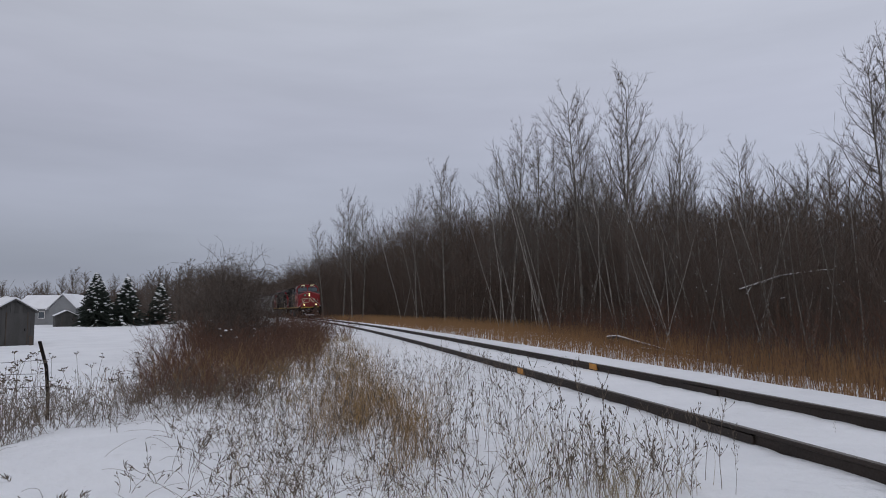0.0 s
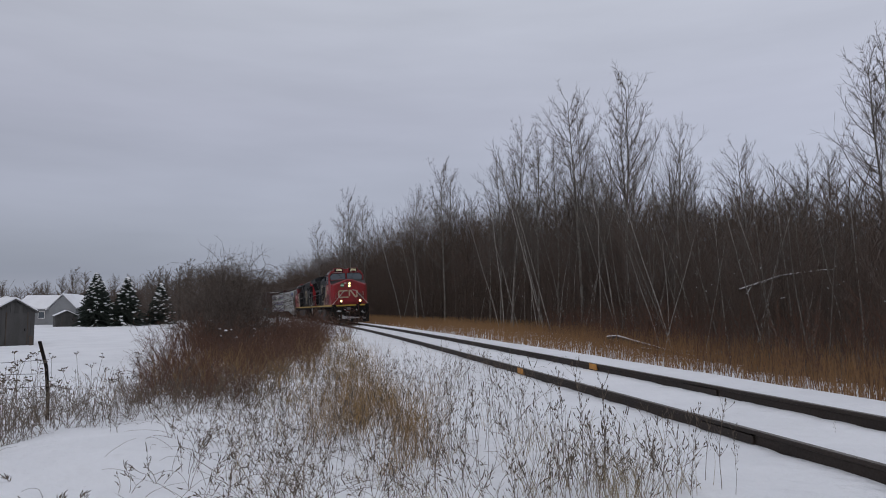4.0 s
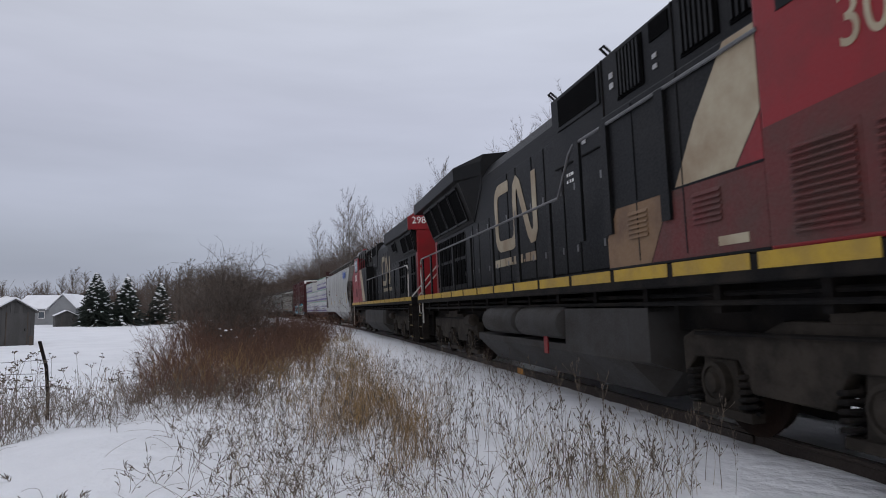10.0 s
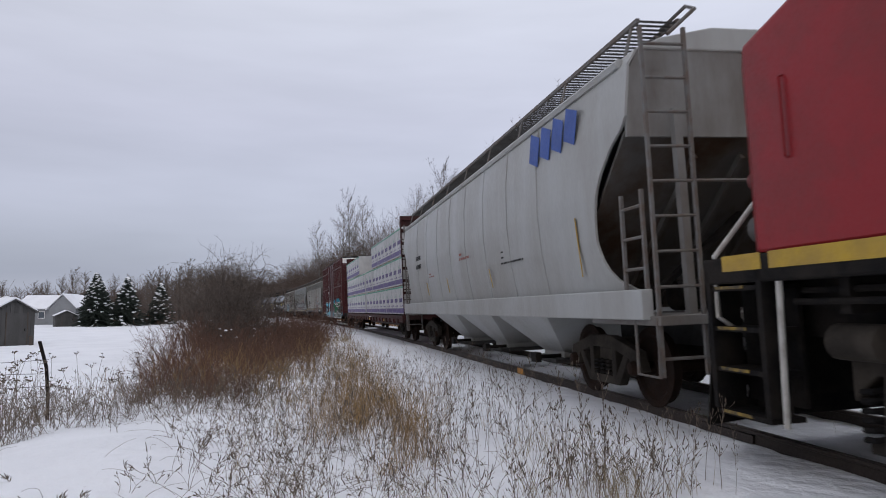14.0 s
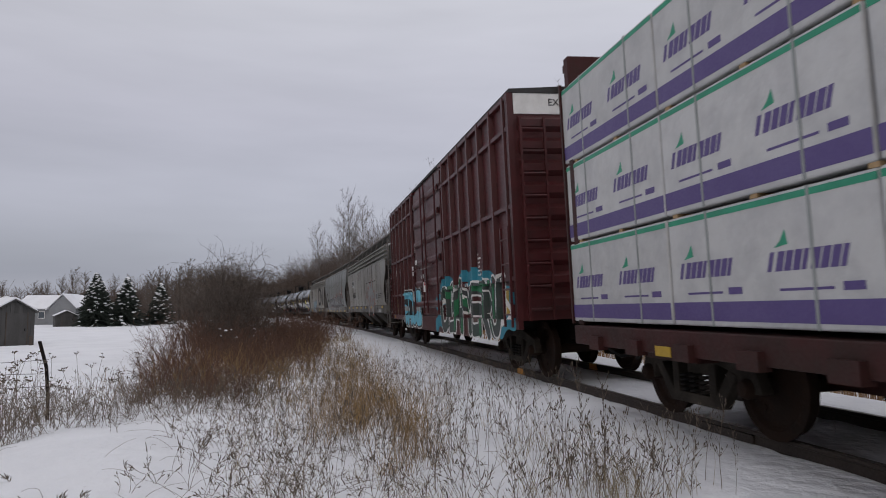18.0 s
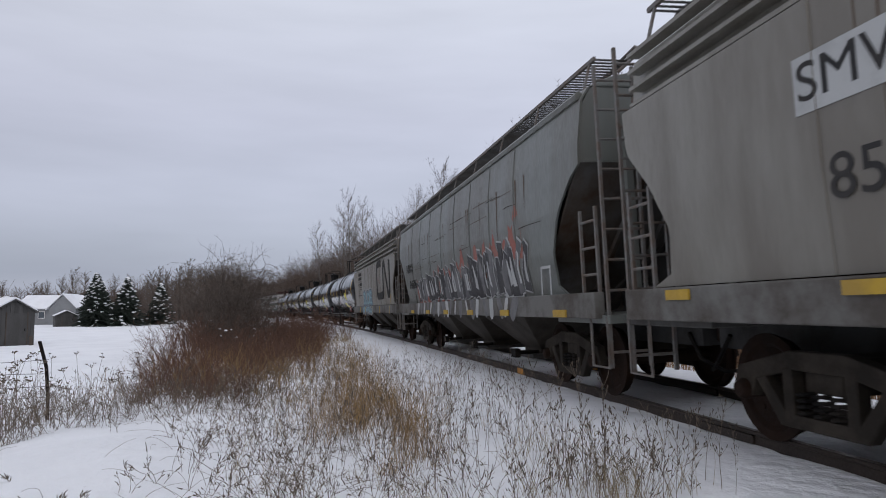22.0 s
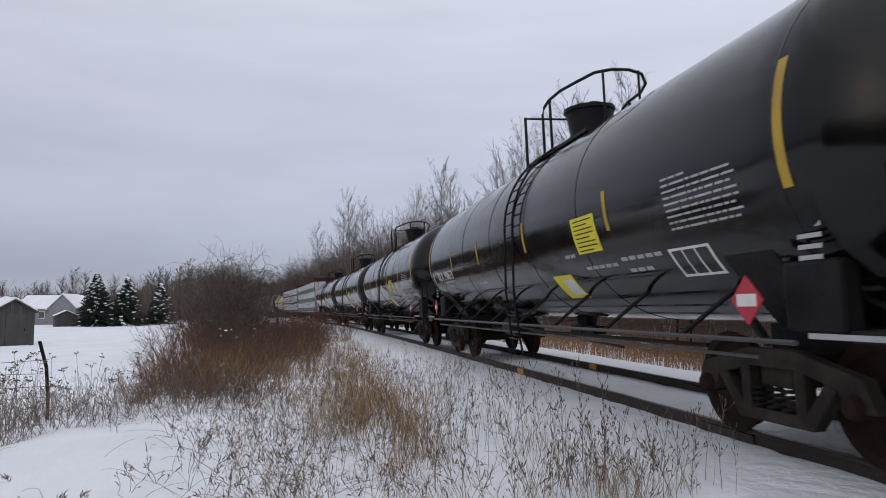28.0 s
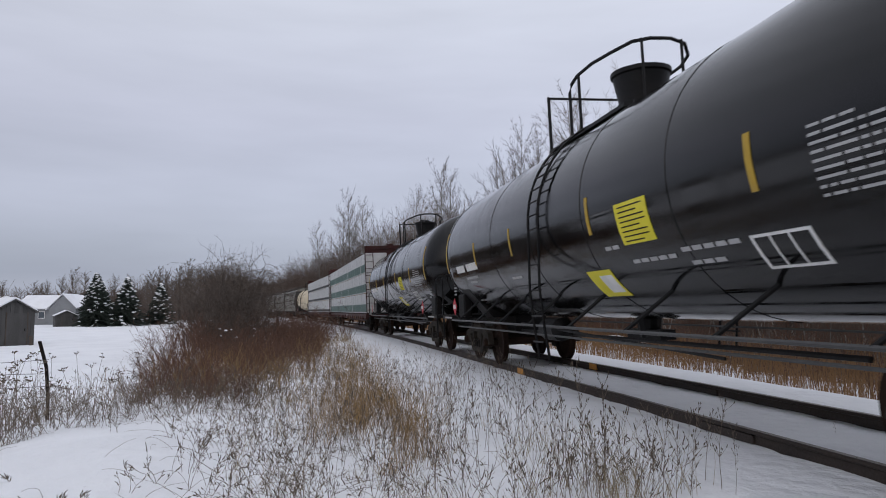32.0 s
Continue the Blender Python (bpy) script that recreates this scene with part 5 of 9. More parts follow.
# ---- centre-beam flat car with wrapped lumber ----
def lumber_car(behind, length, piles, label, wrap, band, stripe, print_mat, rows):
    car = thing("lumber_flat_car", label, "flat car", "centre-beam flat cars")
    L = length / 2 - 0.75
    part("deck", Geo().box(-L, L, -1.42, 1.42, 0.82, 0.98), FLATRED, car, "red-brown steel deck", bevel=0.02)
    part("centre_sill", Geo().prism([(-L, 0.82), (-L + 3, 0.42), (L - 3, 0.42), (L, 0.82)], "y", -0.3, 0.3), FLATRED, car)
    for s in (-1, 1):
        part("side_sill", Geo().box(-L, L, s * 1.42 - 0.04, s * 1.42 + 0.04, 0.74, 0.98), FLATRED, car, "red-brown side sill", bevel=0.01)
        for i, x in enumerate(np.arange(-L + 0.6, L - 0.4, 1.0)):
            part("tie_down", Geo().box(x, x + 0.28, s * 1.46 - 0.06, s * 1.46 + 0.06, 0.70, 0.86), FLATRED, car)
        for i, x in enumerate((-0.42 * L, 0.1 * L, 0.55 * L, -0.8 * L)):
            part("reflector", Geo().box(x, x + 0.3, s * 1.46 + 0.0 * s - 0.004, s * 1.46 + 0.004 + 0.002, 0.72, 0.82).turned(Matrix.Translation((0, s * 0.004, 0))), YELLOW, car)
        stencils(car, 1.0, 0.69, 1.2, 0.22, 3, WHITE, s * 1.461, 5)
    part("top_chord", Geo().box(-L, L, -0.16, 0.16, 4.48, 4.72), FLATRED, car, "red-brown centre beam with oval holes", bevel=0.02)
    for x in np.arange(-L + 0.9, L - 0.5, 1.12):
        part("post", Geo().box(x - 0.08, x + 0.08, -0.12, 0.12, 0.98, 4.48), FLATRED, car, "centre post")
        part("brace", Geo().bar((x, 0, 4.44), (x + 0.5, 0, 3.7), 0.14, 0.12).bar((x, 0, 4.44), (x - 0.5, 0, 3.7), 0.14, 0.12), FLATRED, car)
    for e in (-1, 1):
        x = e * L
        b = part("bulkhead", Geo().box(min(x, x - e * 0.16), max(x, x - e * 0.16), -1.40, 1.40, 0.98, 4.62), FLATRED, car, "red-brown end bulkhead", bevel=0.02)
        for zz in np.arange(1.3, 4.5, 0.45):
            part("rib", Geo().box(min(x, x + e * 0.08), max(x, x + e * 0.08), -1.38, 1.38, zz, zz + 0.10), FLATRED, b)
        ladder(car, x + e * 0.14, -1.2, 1.0, 4.3, 0.42, FLATRED, "y")
        coupler(car, e * (length / 2 - 0.30), e)
        bogie(car, e * (length / 2 - 2.9), behind)
        part("bolster", Geo().box(e * (length / 2 - 2.9) - 0.5, e * (length / 2 - 2.9) + 0.5, -1.3, 1.3, 0.66, 0.84), FLATRED, car)
    # wrapped bundles
    rr = random.Random(int(behind))
    for s in (-1, 1):
        for x0, x1, levels in piles:
            for k in range(levels):
                z0, h = 1.03 + k * 1.075, 1.04
                n = max(1, round((x1 - x0) / 2.45))
                w = (x1 - x0) / n
                for i in range(n):
                    a, b = x0 + i * w + 0.015, x0 + (i + 1) * w - 0.015
                    jx, jy = rr.uniform(-0.01, 0.01), rr.uniform(-0.015, 0.015)
                    ya, yb = sorted((s * 0.24, s * (1.40 + jy)))
                    lb = part("lumber_pack", Geo().box(a + jx, b + jx, ya, yb, z0, z0 + h), wrap, car, "plastic-wrapped lumber bundle", bevel=0.02)
                    y = s * (1.40 + jy)
                    f = 0.003
                    part("wrap_stripe", Geo().box(a + 0.01, b - 0.01, min(y, y + s * f), max(y, y + s * f), z0 + 0.05, z0 + 0.05 + stripe), band[0], lb, "printed stripe at the foot")
                    if band[1]:
                        part("wrap_edge", Geo().box(a + 0.01, b - 0.01, min(y, y + s * f), max(y, y + s * f), z0 + h - 0.075, z0 + h - 0.025), band[1], lb, "green printed edge")
                    if print_mat and s < 0:
                        g = Geo()
                        m = 2 if w > 2 else 1
                        for j in range(m):
                            px = a + (j + 0.12) * (b - a) / m
                            pw = (b - a) / m * 0.66
                            for c in range(9):
                                q, gw = px + c * pw / 9, pw / 9 * (0.80 if c % 4 else 0.5)
                                zz = z0 + 0.44
                                g.prism([(q, zz), (q + gw, zz), (q + gw + 0.05, zz + 0.15), (q + 0.05, zz + 0.15)], "y", y, y + s * f)
                            if band[1]:
                                leaf = Geo()
                                plate(leaf, [(px + pw * 0.12, z0 + 0.62), (px + pw * 0.30, z0 + 0.64), (px + pw * 0.27, z0 + 0.75), (px + pw * 0.20, z0 + 0.67)], y, 0.0)
                                part("printed_leaf", leaf, WRAPGREEN, lb, "green printed leaf")
                            g.box(px + pw * 0.15, px + pw * 0.8, min(y, y + s * f), max(y, y + s * f), z0 + 0.29, z0 + 0.31)
                            g.box(px + pw * 0.9, px + pw * 1.12, min(y, y + s * f), max(y, y + s * f), z0 + 0.28, z0 + 0.34)
                        part("small_print", g, print_mat, lb)
                    for q in (0.25, 0.75):
                        part("strap", Geo().box(a + (b - a) * q, a + (b - a) * q + 0.03, min(y, y + s * 0.006), max(y, y + s * 0.006), z0, z0 + h), STRAP, lb)
                if k:
                    for q in np.arange(x0 + 0.3, x1, 1.2):
                        part("spacer", Geo().box(q, q + 0.09, min(s * .3, s * 1.38), max(s * .3, s * 1.38), z0 - 0.035, z0), WOOD, car)
    couple_up(car, behind, length, length / 2 - 2.9)
    return car


# ---- box car ----
BOX_RIBS = np.array([-7.59, -7.09, -6.22, -5.35, -4.48, -3.61, -2.74, 2.13, 3.0, 3.87, 4.74, 5.61, 6.48, 7.35, 7.59])

BOX_RAILS = (1.72, 2.94, 4.28)


def box_car(behind, length):
    car = thing("box_car", "red-brown ribbed steel box car with graffiti", "box car")
    L = length / 2 - 1.05
    body = part("body", Geo().box(-L, L, -1.44, 1.44, 1.0, 4.88), CARRED, car, "red-brown steel walls")
    part("roof", Geo().prism([(-1.5, 4.86), (-1.5, 4.93), (0, 5.02), (1.5, 4.93), (1.5, 4.86)], "x", -L - 0.03, L + 0.03), ENDGREY, car, "grey steel roof", bevel=0.01)
    for s in (-1, 1):
        part("side_sill", Geo().prism([(-L, 1.02), (-L, 0.86), (-L + 2.6, 0.86), (-L + 3.2, 0.62), (L - 3.2, 0.62), (L - 2.6, 0.86), (L, 0.86), (L, 1.02)], "y", s * 1.44, s * 1.52), CARRED, car, "deep red-brown side sill", bevel=0.01)
        for x in BOX_RIBS:
            part("side_rib", Geo().prism([(x - 0.06, s * 1.44), (x - 0.04, s * 1.54), (x + 0.04, s * 1.54), (x + 0.06, s * 1.44)], "z", 1.02, 4.86), CARRED, body, "upright steel rib")
        for zz in BOX_RAILS + (4.82,):
            for a, b in ((-L, -2.4), (1.7, L)):
                part("side_rail", Geo().box(a, b, s * 1.482 - 0.043, s * 1.482 + 0.043, zz - 0.035, zz + 0.035), CARRED, body, "horizontal rail on the wall")
        for a, b in ((-2.35, -0.35), (-0.33, 1.67)):
            d = part("door", Geo().box(a, b, s * 1.46 - 0.03, s * 1.46 + 0.06, 1.05, 4.75), CARRED, car, "red-brown sliding plug door", bevel=0.012)
            for zz in (1.35, 1.95, 2.55, 3.15, 3.75, 4.35):
                part("corrugation", Geo().prism([(s * 1.52, zz - 0.10), (s * 1.56, zz - 0.04), (s * 1.56, zz + 0.04), (s * 1.52, zz + 0.10)], "x", a + 0.12, b - 0.12), CARRED, d)
            for xx in (a + 0.25, b - 0.25):
                part("lock_rod", Geo().tube([(xx, s * 1.59, 1.1), (xx, s * 1.59, 4.7)], 0.025, 6), CARRED, d)
            part("handle", Geo().tube([(a + 0.5, s * 1.62, 2.35), (b - 0.6, s * 1.62, 2.4)], 0.02, 6), CARRED, d)
        stencils(car, -1.9, 2.92, 0.26, 0.26, 5, STENCIL, s * 1.60, 4)
        for xx in (4.95, 5.32):
            stencils(car, xx, 1.86, 0.24, 0.50, 6, WHITE, s * 1.445, 8)
        for xx in (L - 0.92, -L + 0.70):
            part("reflector", plate(Geo(), [(xx, 1.09), (xx + 0.21, 1.09), (xx + 0.21, 1.56), (xx, 1.56)], s * 1.444, 0), YELLOW, car)
        part("gusset", Geo().box(L - 0.1, L + 0.02, s * 1.5 - 0.04, s * 1.5 + 0.06, 1.0, 4.86).box(-L - 0.02, -L + 0.1, s * 1.5 - 0.04, s * 1.5 + 0.06, 1.0, 4.86), CARRED, body, "corner post")
        ladder(car, L - 0.3, s * 1.60, 0.9, 2.6, 0.42, CARRED)
        ladder(car, -L + 0.3, s * 1.60, 0.9, 2.6, 0.42, CARRED)
    for word, x, z in (("CO", -6.74, 2.53), ("ER", -5.86, 2.55), ("17", -6.73, 2.10), ("33", -5.82, 2.08), ("58", -5.0, 2.09)):
        painted_word(word, x, z, 0.27, -1.4435, WHITE, car, "white painted letters and numbers", 1.05)
    # paint lies on the panels, over the ribs and the sill
    ribs = [float(v) for v in BOX_RIBS]

    def box_side(x, z):
        if z < 1.02 - 1e-4:
            return 1.523
        if -2.36 < x < 1.68:
            return 1.523
        d = min(abs(x - v) for v in ribs)
        if min(abs(z - v) for v in BOX_RAILS) < 0.0361:
            return 1.543 if d < 0.041 else 1.528
        return 1.443 + 0.10 * min(max((0.06 - d) / 0.02, 0.0), 1.0)
    wall = (box_side, [v + e for v in ribs for e in (-0.061, -0.04, 0.04, 0.061)] + [-2.37, -2.35, 1.67, 1.69], [1.018, 1.022] + [v + e for v in BOX_RAILS for e in (-0.038, -0.036, 0.036, 0.038)])
    r = random.Random(51)
    for a, b, z in ((0.9, 1.6, 1.5), (1.6, 2.6, 1.9), (3.3, 4.2, 1.98), (4.3, 5.1, 1.95), (5.2, 6.1, 1.85), (6.1, 7.4, 1.5), (6.6, 7.4, 1.05), (0.8, 1.5, 0.95)):
        spray("graffiti_cloud", "teal sprayed cloud behind the letters", car, [[(a, z - 0.15), ((a + b) / 2, z), (b, z - 0.12)]], r.uniform(0.3, 0.5), 0.001, TEAL, wall, 0.2)
    letters = piece("CEAMERU", 1.40, 6.60, 0.76, 1.74, 8, 0.05, 1.0, 0.12)
    for i, strokes in enumerate(letters):
        spray("graffiti_rim", "white sprayed rim", car, strokes, 0.33, 0.004 + 0.0025 * (i % 2), WHITE, wall)
    for i, strokes in enumerate(letters):
        spray("graffiti_fill", "grey and green sprayed letter", car, strokes, 0.245, 0.0105, GRAFSLATE, wall)
        spray("graffiti_inlay", "green sprayed streak", car, [[p for p in strokes[0][:3]]], 0.15, 0.013, GREENSPRAY, wall, 0.05)
        spray("graffiti_line", "", car, [[(x + 0.08, z - 0.10) for x, z in strokes[0][1:4]]], 0.035, 0.0145, WHITE, wall)
    spray("graffiti_fill", "white sprayed arrow", car, [[(6.75, 1.35), (7.15, 1.15), (6.75, 0.95)]], 0.12, 0.012, WHITE, wall)
    letters = piece("TAUE", -4.80, -1.60, 0.90, 1.66, 4, 0.0, 1.0, 0.12)
    for mat, w, lift, label in ((WHITE, 0.58, 0.001, "white sprayed rim"), (GRAFDARK, 0.52, 0.005, "black sprayed outline"), (SKYSPRAY, 0.40, 0.009, "sky blue sprayed letter")):
        for i, strokes in enumerate(letters):
            spray("graffiti_letter", label, car, strokes, w, lift + 0.0015 * (i % 2), mat, wall)
    for i, strokes in enumerate(letters):
        cx = sum(p[0] for p in strokes[0]) / len(strokes[0])
        spray("graffiti_inlay", "pale sprayed band", car, [[(cx - 0.32, 1.20), (cx, 1.26), (cx + 0.32, 1.20)]], 0.16, 0.0145, PALESPRAY, wall)
        spray("graffiti_line", "black sprayed line", car, [[(cx + 0.02, 1.55), (cx + 0.10, 1.25), (cx + 0.04, 0.95)], [(cx - 0.24, 1.5), (cx - 0.16, 1.3)]], 0.07, 0.0175, GRAFDARK, wall, 0.03)
    for i in range(9):
        spray("graffiti_stroke", "pale sprayed scribble", car, [[(-5.15 + r.uniform(0, .5), 0.72 + r.uniform(0, .45)) for _ in range(3)]], 0.03, 0.001 + 0.0007 * i, PALESPRAY, wall)
    stencils(car, -0.9, 2.08, 0.5, 0.13, 1, STENCIL, -1.6, 5, 0.8)
    part("document_holder", Geo().box(-0.52, -0.25, -1.61, -1.60, 1.70, 1.98), WHITE, car, "white document plate")
    part("red_tag", Geo().box(-0.40, -0.26, -1.615, -1.611, 1.88, 1.97), HAZARD, car)
    part("plate", Geo().box(-2.62, -2.36, -1.56, -1.548, 2.42, 2.54), WHITE, car)
    part("plate", Geo().box(-2.62, -2.36, -1.56, -1.548, 2.26, 2.38), WHITE, car)
    part("plate", Geo().box(-1.85, -1.55, -1.60, -1.59, 2.55, 2.68), WHITE, car)
    stencils(car, -1.1, 1.57, 0.6, 0.045, 1, STENCIL, -1.6, 6, 0.7)
    stencils(car, -0.9, 2.33, 0.8, 0.045, 1, STENCIL, -1.6, 6, 0.7)
    sc = random.Random(77)
    for cx, cz, wide, tall, n in ((-7.34, 4.05, 0.16, 0.46, 9), (-6.70, 3.78, 0.24, 0.44, 10), (-5.80, 1.90, 0.20, 0.11, 5)):
        for j in range(n):
            x0 = cx - wide + 2 * wide * (j + 0.5) / n
            q = [(x0 + sc.uniform(-.06, .06), cz + tall * k + sc.uniform(-.08, .08)) for k in ((-1, 0.1, 0.8) if j % 2 else (0.9, 0.2, -0.7))]
            spray("graffiti_stroke", "pale sprayed scribble", car, [q], 0.022, 0.001 + 0.0007 * j, PALESPRAY, wall)
    part("label_plate", Geo().box(-7.22, -7.0, -1.53, -1.522, 0.90, 0.99), YELLOW, car, "small yellow label")
    for a, b, c, d in ((-4.29, -4.06, 2.21, 2.22), (-4.29, -4.06, 2.0, 2.01), (-4.29, -4.28, 2.01, 2.21), (-4.07, -4.06, 2.01, 2.21)):
        part("stencil_frame", plate(Geo(), [(a, c), (b, c), (b, d), (a, d)], -1.444, 0), STENCIL, car)
    for z in (2.06, 2.11, 2.16):
        part("stencil", plate(Geo(), [(-4.25, z), (-4.11, z), (-4.11, z + 0.018), (-4.25, z + 0.018)], -1.444, 0), STENCIL, car)
    for e in (-1, 1):
        x = e * L
        for i in range(9):
            zz = 1.15 + i * 0.38
            part("end_corrugation", Geo().prism([(x, zz), (x + e * 0.09, zz + 0.08), (x + e * 0.09, zz + 0.20), (x, zz + 0.28)], "y", -1.36, 1.36), CARRED, body, "pressed end corrugation")
        part("end_panel", Geo().box(min(x, x + e * 0.012), max(x, x + e * 0.012), -1.42, 1.42, 4.50, 4.86), WHITE, body, "white warning panel")
        me = lettering("EXCESS HEIGHT CAR", 0.17, 0.003)
        me.transform(Matrix.Translation((x + e * 0.016, 0, 4.70)) @ pose(0, 0, 0, 0, 0, e * 90))
        me.materials.clear()
        me.materials.append(BLACK)
        part("warning_words", me, BLACK, body, "black warning lettering")
        part("draft_sill", Geo().box(min(x - e * 2.4, x + e * 0.75), max(x - e * 2.4, x + e * 0.75), -0.35, 0.35, 0.68, 1.0), CARRED, car)
        ladder(car, x + e * 0.14, -1.15, 1.0, 4.4, 0.42, CARRED, "y")
        coupler(car, e * (length / 2 - 0.30), e)
        bogie(car, e * (length / 2 - 2.7), behind)
    part("underframe", Geo().box(-L, L, -0.4, 0.4, 0.62, 1.0), BLACKGRIME, car)
    couple_up(car, behind, length, length / 2 - 2.7)
    return car


# ---- tank car ----
def tank_car(behind, length, label, paint=None, panels=True, radius=1.50, axis=2.49, mid=-0.4, sign_x=1.8, print_x=4.95, name=""):
    paint = paint or TANKBLACK
    car = thing("tank_car", label, "tank car", "tank cars")
    H = length / 2 - 0.82
    prof = [(-H, 0.02), (-H + 0.05, 0.5), (-H + 0.15, 0.90), (-H + 0.30, 1.18), (-H + 0.46, 1.35), (-H + 0.62, radius - 0.05), (-H + 0.78, radius)]
    prof = prof + [(x, radius) for x in np.linspace(-H + 1.2, H - 1.2, 8)] + [(-x, r) for x, r in prof[::-1]]
    shell = part("tank_shell", Geo().lathe(prof, 56, "x", (0, 0, axis)), paint, car, "glossy black tank shell" if panels else "cream tank shell", smooth=True)
    for x in (-H + 0.9, -3.1, -0.9, 1.2, 3.3, H - 0.9):
        part("weld_seam", Geo().lathe([(x - 0.02, radius - 0.01), (x - 0.012, radius + 0.006), (x + 0.012, radius + 0.006), (x + 0.02, radius - 0.01)], 56, "x", (0, 0, axis)), paint, shell, smooth=True)

    def skin(a0, a1, x0, x1, mat, name, label="", lift=0.006, n=6, side=-1):
        """A patch on the shell between two angles above the level line."""
        inner = [[(x, side * (radius + q) * math.cos(radians(a0 + (a1 - a0) * i / n)), axis + (radius + q) * math.sin(radians(a0 + (a1 - a0) * i / n))) for i in range(n + 1)] for q in (0.0, lift) for x in (x0, x1)]
        g = Geo()
        k = n + 1
        v = [p for r in inner for p in r]
        f = []
        for i in range(n):
            f += [(i, i + 1, k + i + 1, k + i), (2 * k + i, 3 * k + i, 3 * k + i + 1, 2 * k + i + 1), (i, 2 * k + i, 2 * k + i + 1, i + 1), (k + i, k + i + 1, 3 * k + i + 1, 3 * k + i)]
        f += [(0, k, 3 * k, 2 * k), (n, 2 * k + n, 3 * k + n, k + n)]
        g.add(v, f)
        return part(name, g, mat, shell, label)
    if panels:
        for s in (-1, 1):
            for x, a0, a1, w in ((7.15, -16, 22, 0.10), (-7.15, -16, 22, 0.10), (4.15 if mid > 0 else 4.38 if name else 4.55, -15, 3, 0.08), (1.1 if mid > 0 else 1.4, -15, 3, 0.08), (-1.9, -15, 3, 0.08), (-4.40, -15, 3, 0.08)):
                skin(a0, a1, x - w / 2, x + w / 2, YELLOW, "reflective_stripe", "yellow reflective stripe", side=s)
            sign = skin(-23, -5, sign_x, sign_x + 0.72, SIGNYELLOW, "yellow_sign", "yellow placard with small print", side=s)
            for i in range(8):
                skin(-21.8 + i * 2.1, -21.25 + i * 2.1, sign_x + 0.08, sign_x + (0.64 if i % 3 else 0.5), BLACK, "small_print", lift=0.009, n=1, side=s)
            skin(-50, -33, mid + 1.15, mid + 1.85, SIGNYELLOW, "yellow_sign", "small yellow and white placard", side=s)
            skin(-47, -36, mid + 1.45, mid + 1.8, WHITE, "sign_inset", lift=0.009, side=s)
            pr = random.Random(4)
            for i in range(9 if s < 0 else 0):
                q = print_x
                while q < print_x + (1.10 if i < 8 else 0.45):
                    e2 = min(q + pr.choice((0.06, 0.12, 0.26)), print_x + 1.14)
                    skin(-21 + i * 2.35, -20.2 + i * 2.35, q, e2, STENCIL, "small_print", n=1, side=s)
                    q = e2 + 0.03
            for x0, x1, a in ((sign_x - 0.5, sign_x - 0.1, -23), (sign_x, sign_x + 0.9, -31), (sign_x + 1.05, sign_x + 2.0, -29), (sign_x + 1.1, sign_x + 1.7, -35), (-2.4, -1.8, -30), (-5.6, -4.6, -24), (-5.4, -4.8, -28)) if s < 0 else ():
                for q in np.arange(x0, x1 - 0.04, 0.19):
                    skin(a - 0.9, a + 0.9, q, min(q + 0.15, x1), STENCIL, "small_print", n=1, side=s)
            if name and s < 0:
                painted_word(name, -5.45, 2.03, 0.22, -1.45, WHITE, shell, "white painted letters and numbers", 1.1, (radius, axis))
            for q in () if name and s < 0 else np.arange(-6.27, -4.45, 0.19):
                if abs(q + 5.5) > 0.08:
                    skin(-18, -12, q, q + 0.16, WHITE, "painted_block", "white painted block", n=1, side=s)
            # a framed white box of print
            for x0, x1, a0, a1 in [(sign_x + 2.1 + a, sign_x + 2.1 + b, c, d) for a, b, c, d in ((0.0, 0.7, -29, -28), (0.0, 0.7, -41, -40), (0.0, 0.035, -40, -29), (0.665, 0.7, -40, -29), (0.22, 0.24, -40, -29), (0.44, 0.46, -40, -29))]:
                skin(a0, a1, x0, x1, WHITE, "printed_frame", n=2, side=s)
    # manway, valves and the railing round them
    cx = mid + (0.65 if mid < 0 else 0.05)
    dome = part("valve_housing", Geo().lathe([(axis + radius - 0.08, 0.40), (axis + radius + 0.06, 0.40), (axis + radius + 0.08, 0.34), (axis + radius + 0.16, 0.34), (axis + radius + 0.53, 0.41), (axis + radius + 0.55, 0.44), (axis + radius + 0.61, 0.44), (axis + radius + 0.62, 0.36), (axis + radius + 0.65, 0.15), (axis + radius + 0.66, 0.01)], 22, "z", (cx, 0, 0)), TANKFIT if panels else WHITE, car, "black valve housing on top", smooth=True)
    part("valve_cap", Geo().lathe([(axis + radius + 0.61, 0.13), (axis + radius + 0.71, 0.13), (axis + radius + 0.74, 0.08), (axis + radius + 0.75, 0.01)], 10, "z", (cx - 0.1, -0.08, 0)).box(cx + 0.02, cx + 0.22, -0.06, 0.10, axis + radius + 0.63, axis + radius + 0.69), TANKFIT, dome, smooth=True)
    for i in range(8):
        a = i * math.pi / 4
        part("bolt", Geo().box(cx + 0.37 * math.cos(a) - 0.02, cx + 0.37 * math.cos(a) + 0.02, 0.37 * math.sin(a) - 0.02, 0.37 * math.sin(a) + 0.02, axis + radius + 0.06, axis + radius + 0.12), TANKFIT, dome)
    top = axis + radius
    part("top_platform", Geo().box(mid - 1.25, mid + 1.55, -0.76, -0.40, top - 0.17, top - 0.12).box(mid - 1.25, mid + 1.55, 0.40, 0.76, top - 0.17, top - 0.12), TANKFIT, car, "platform beside the valves")
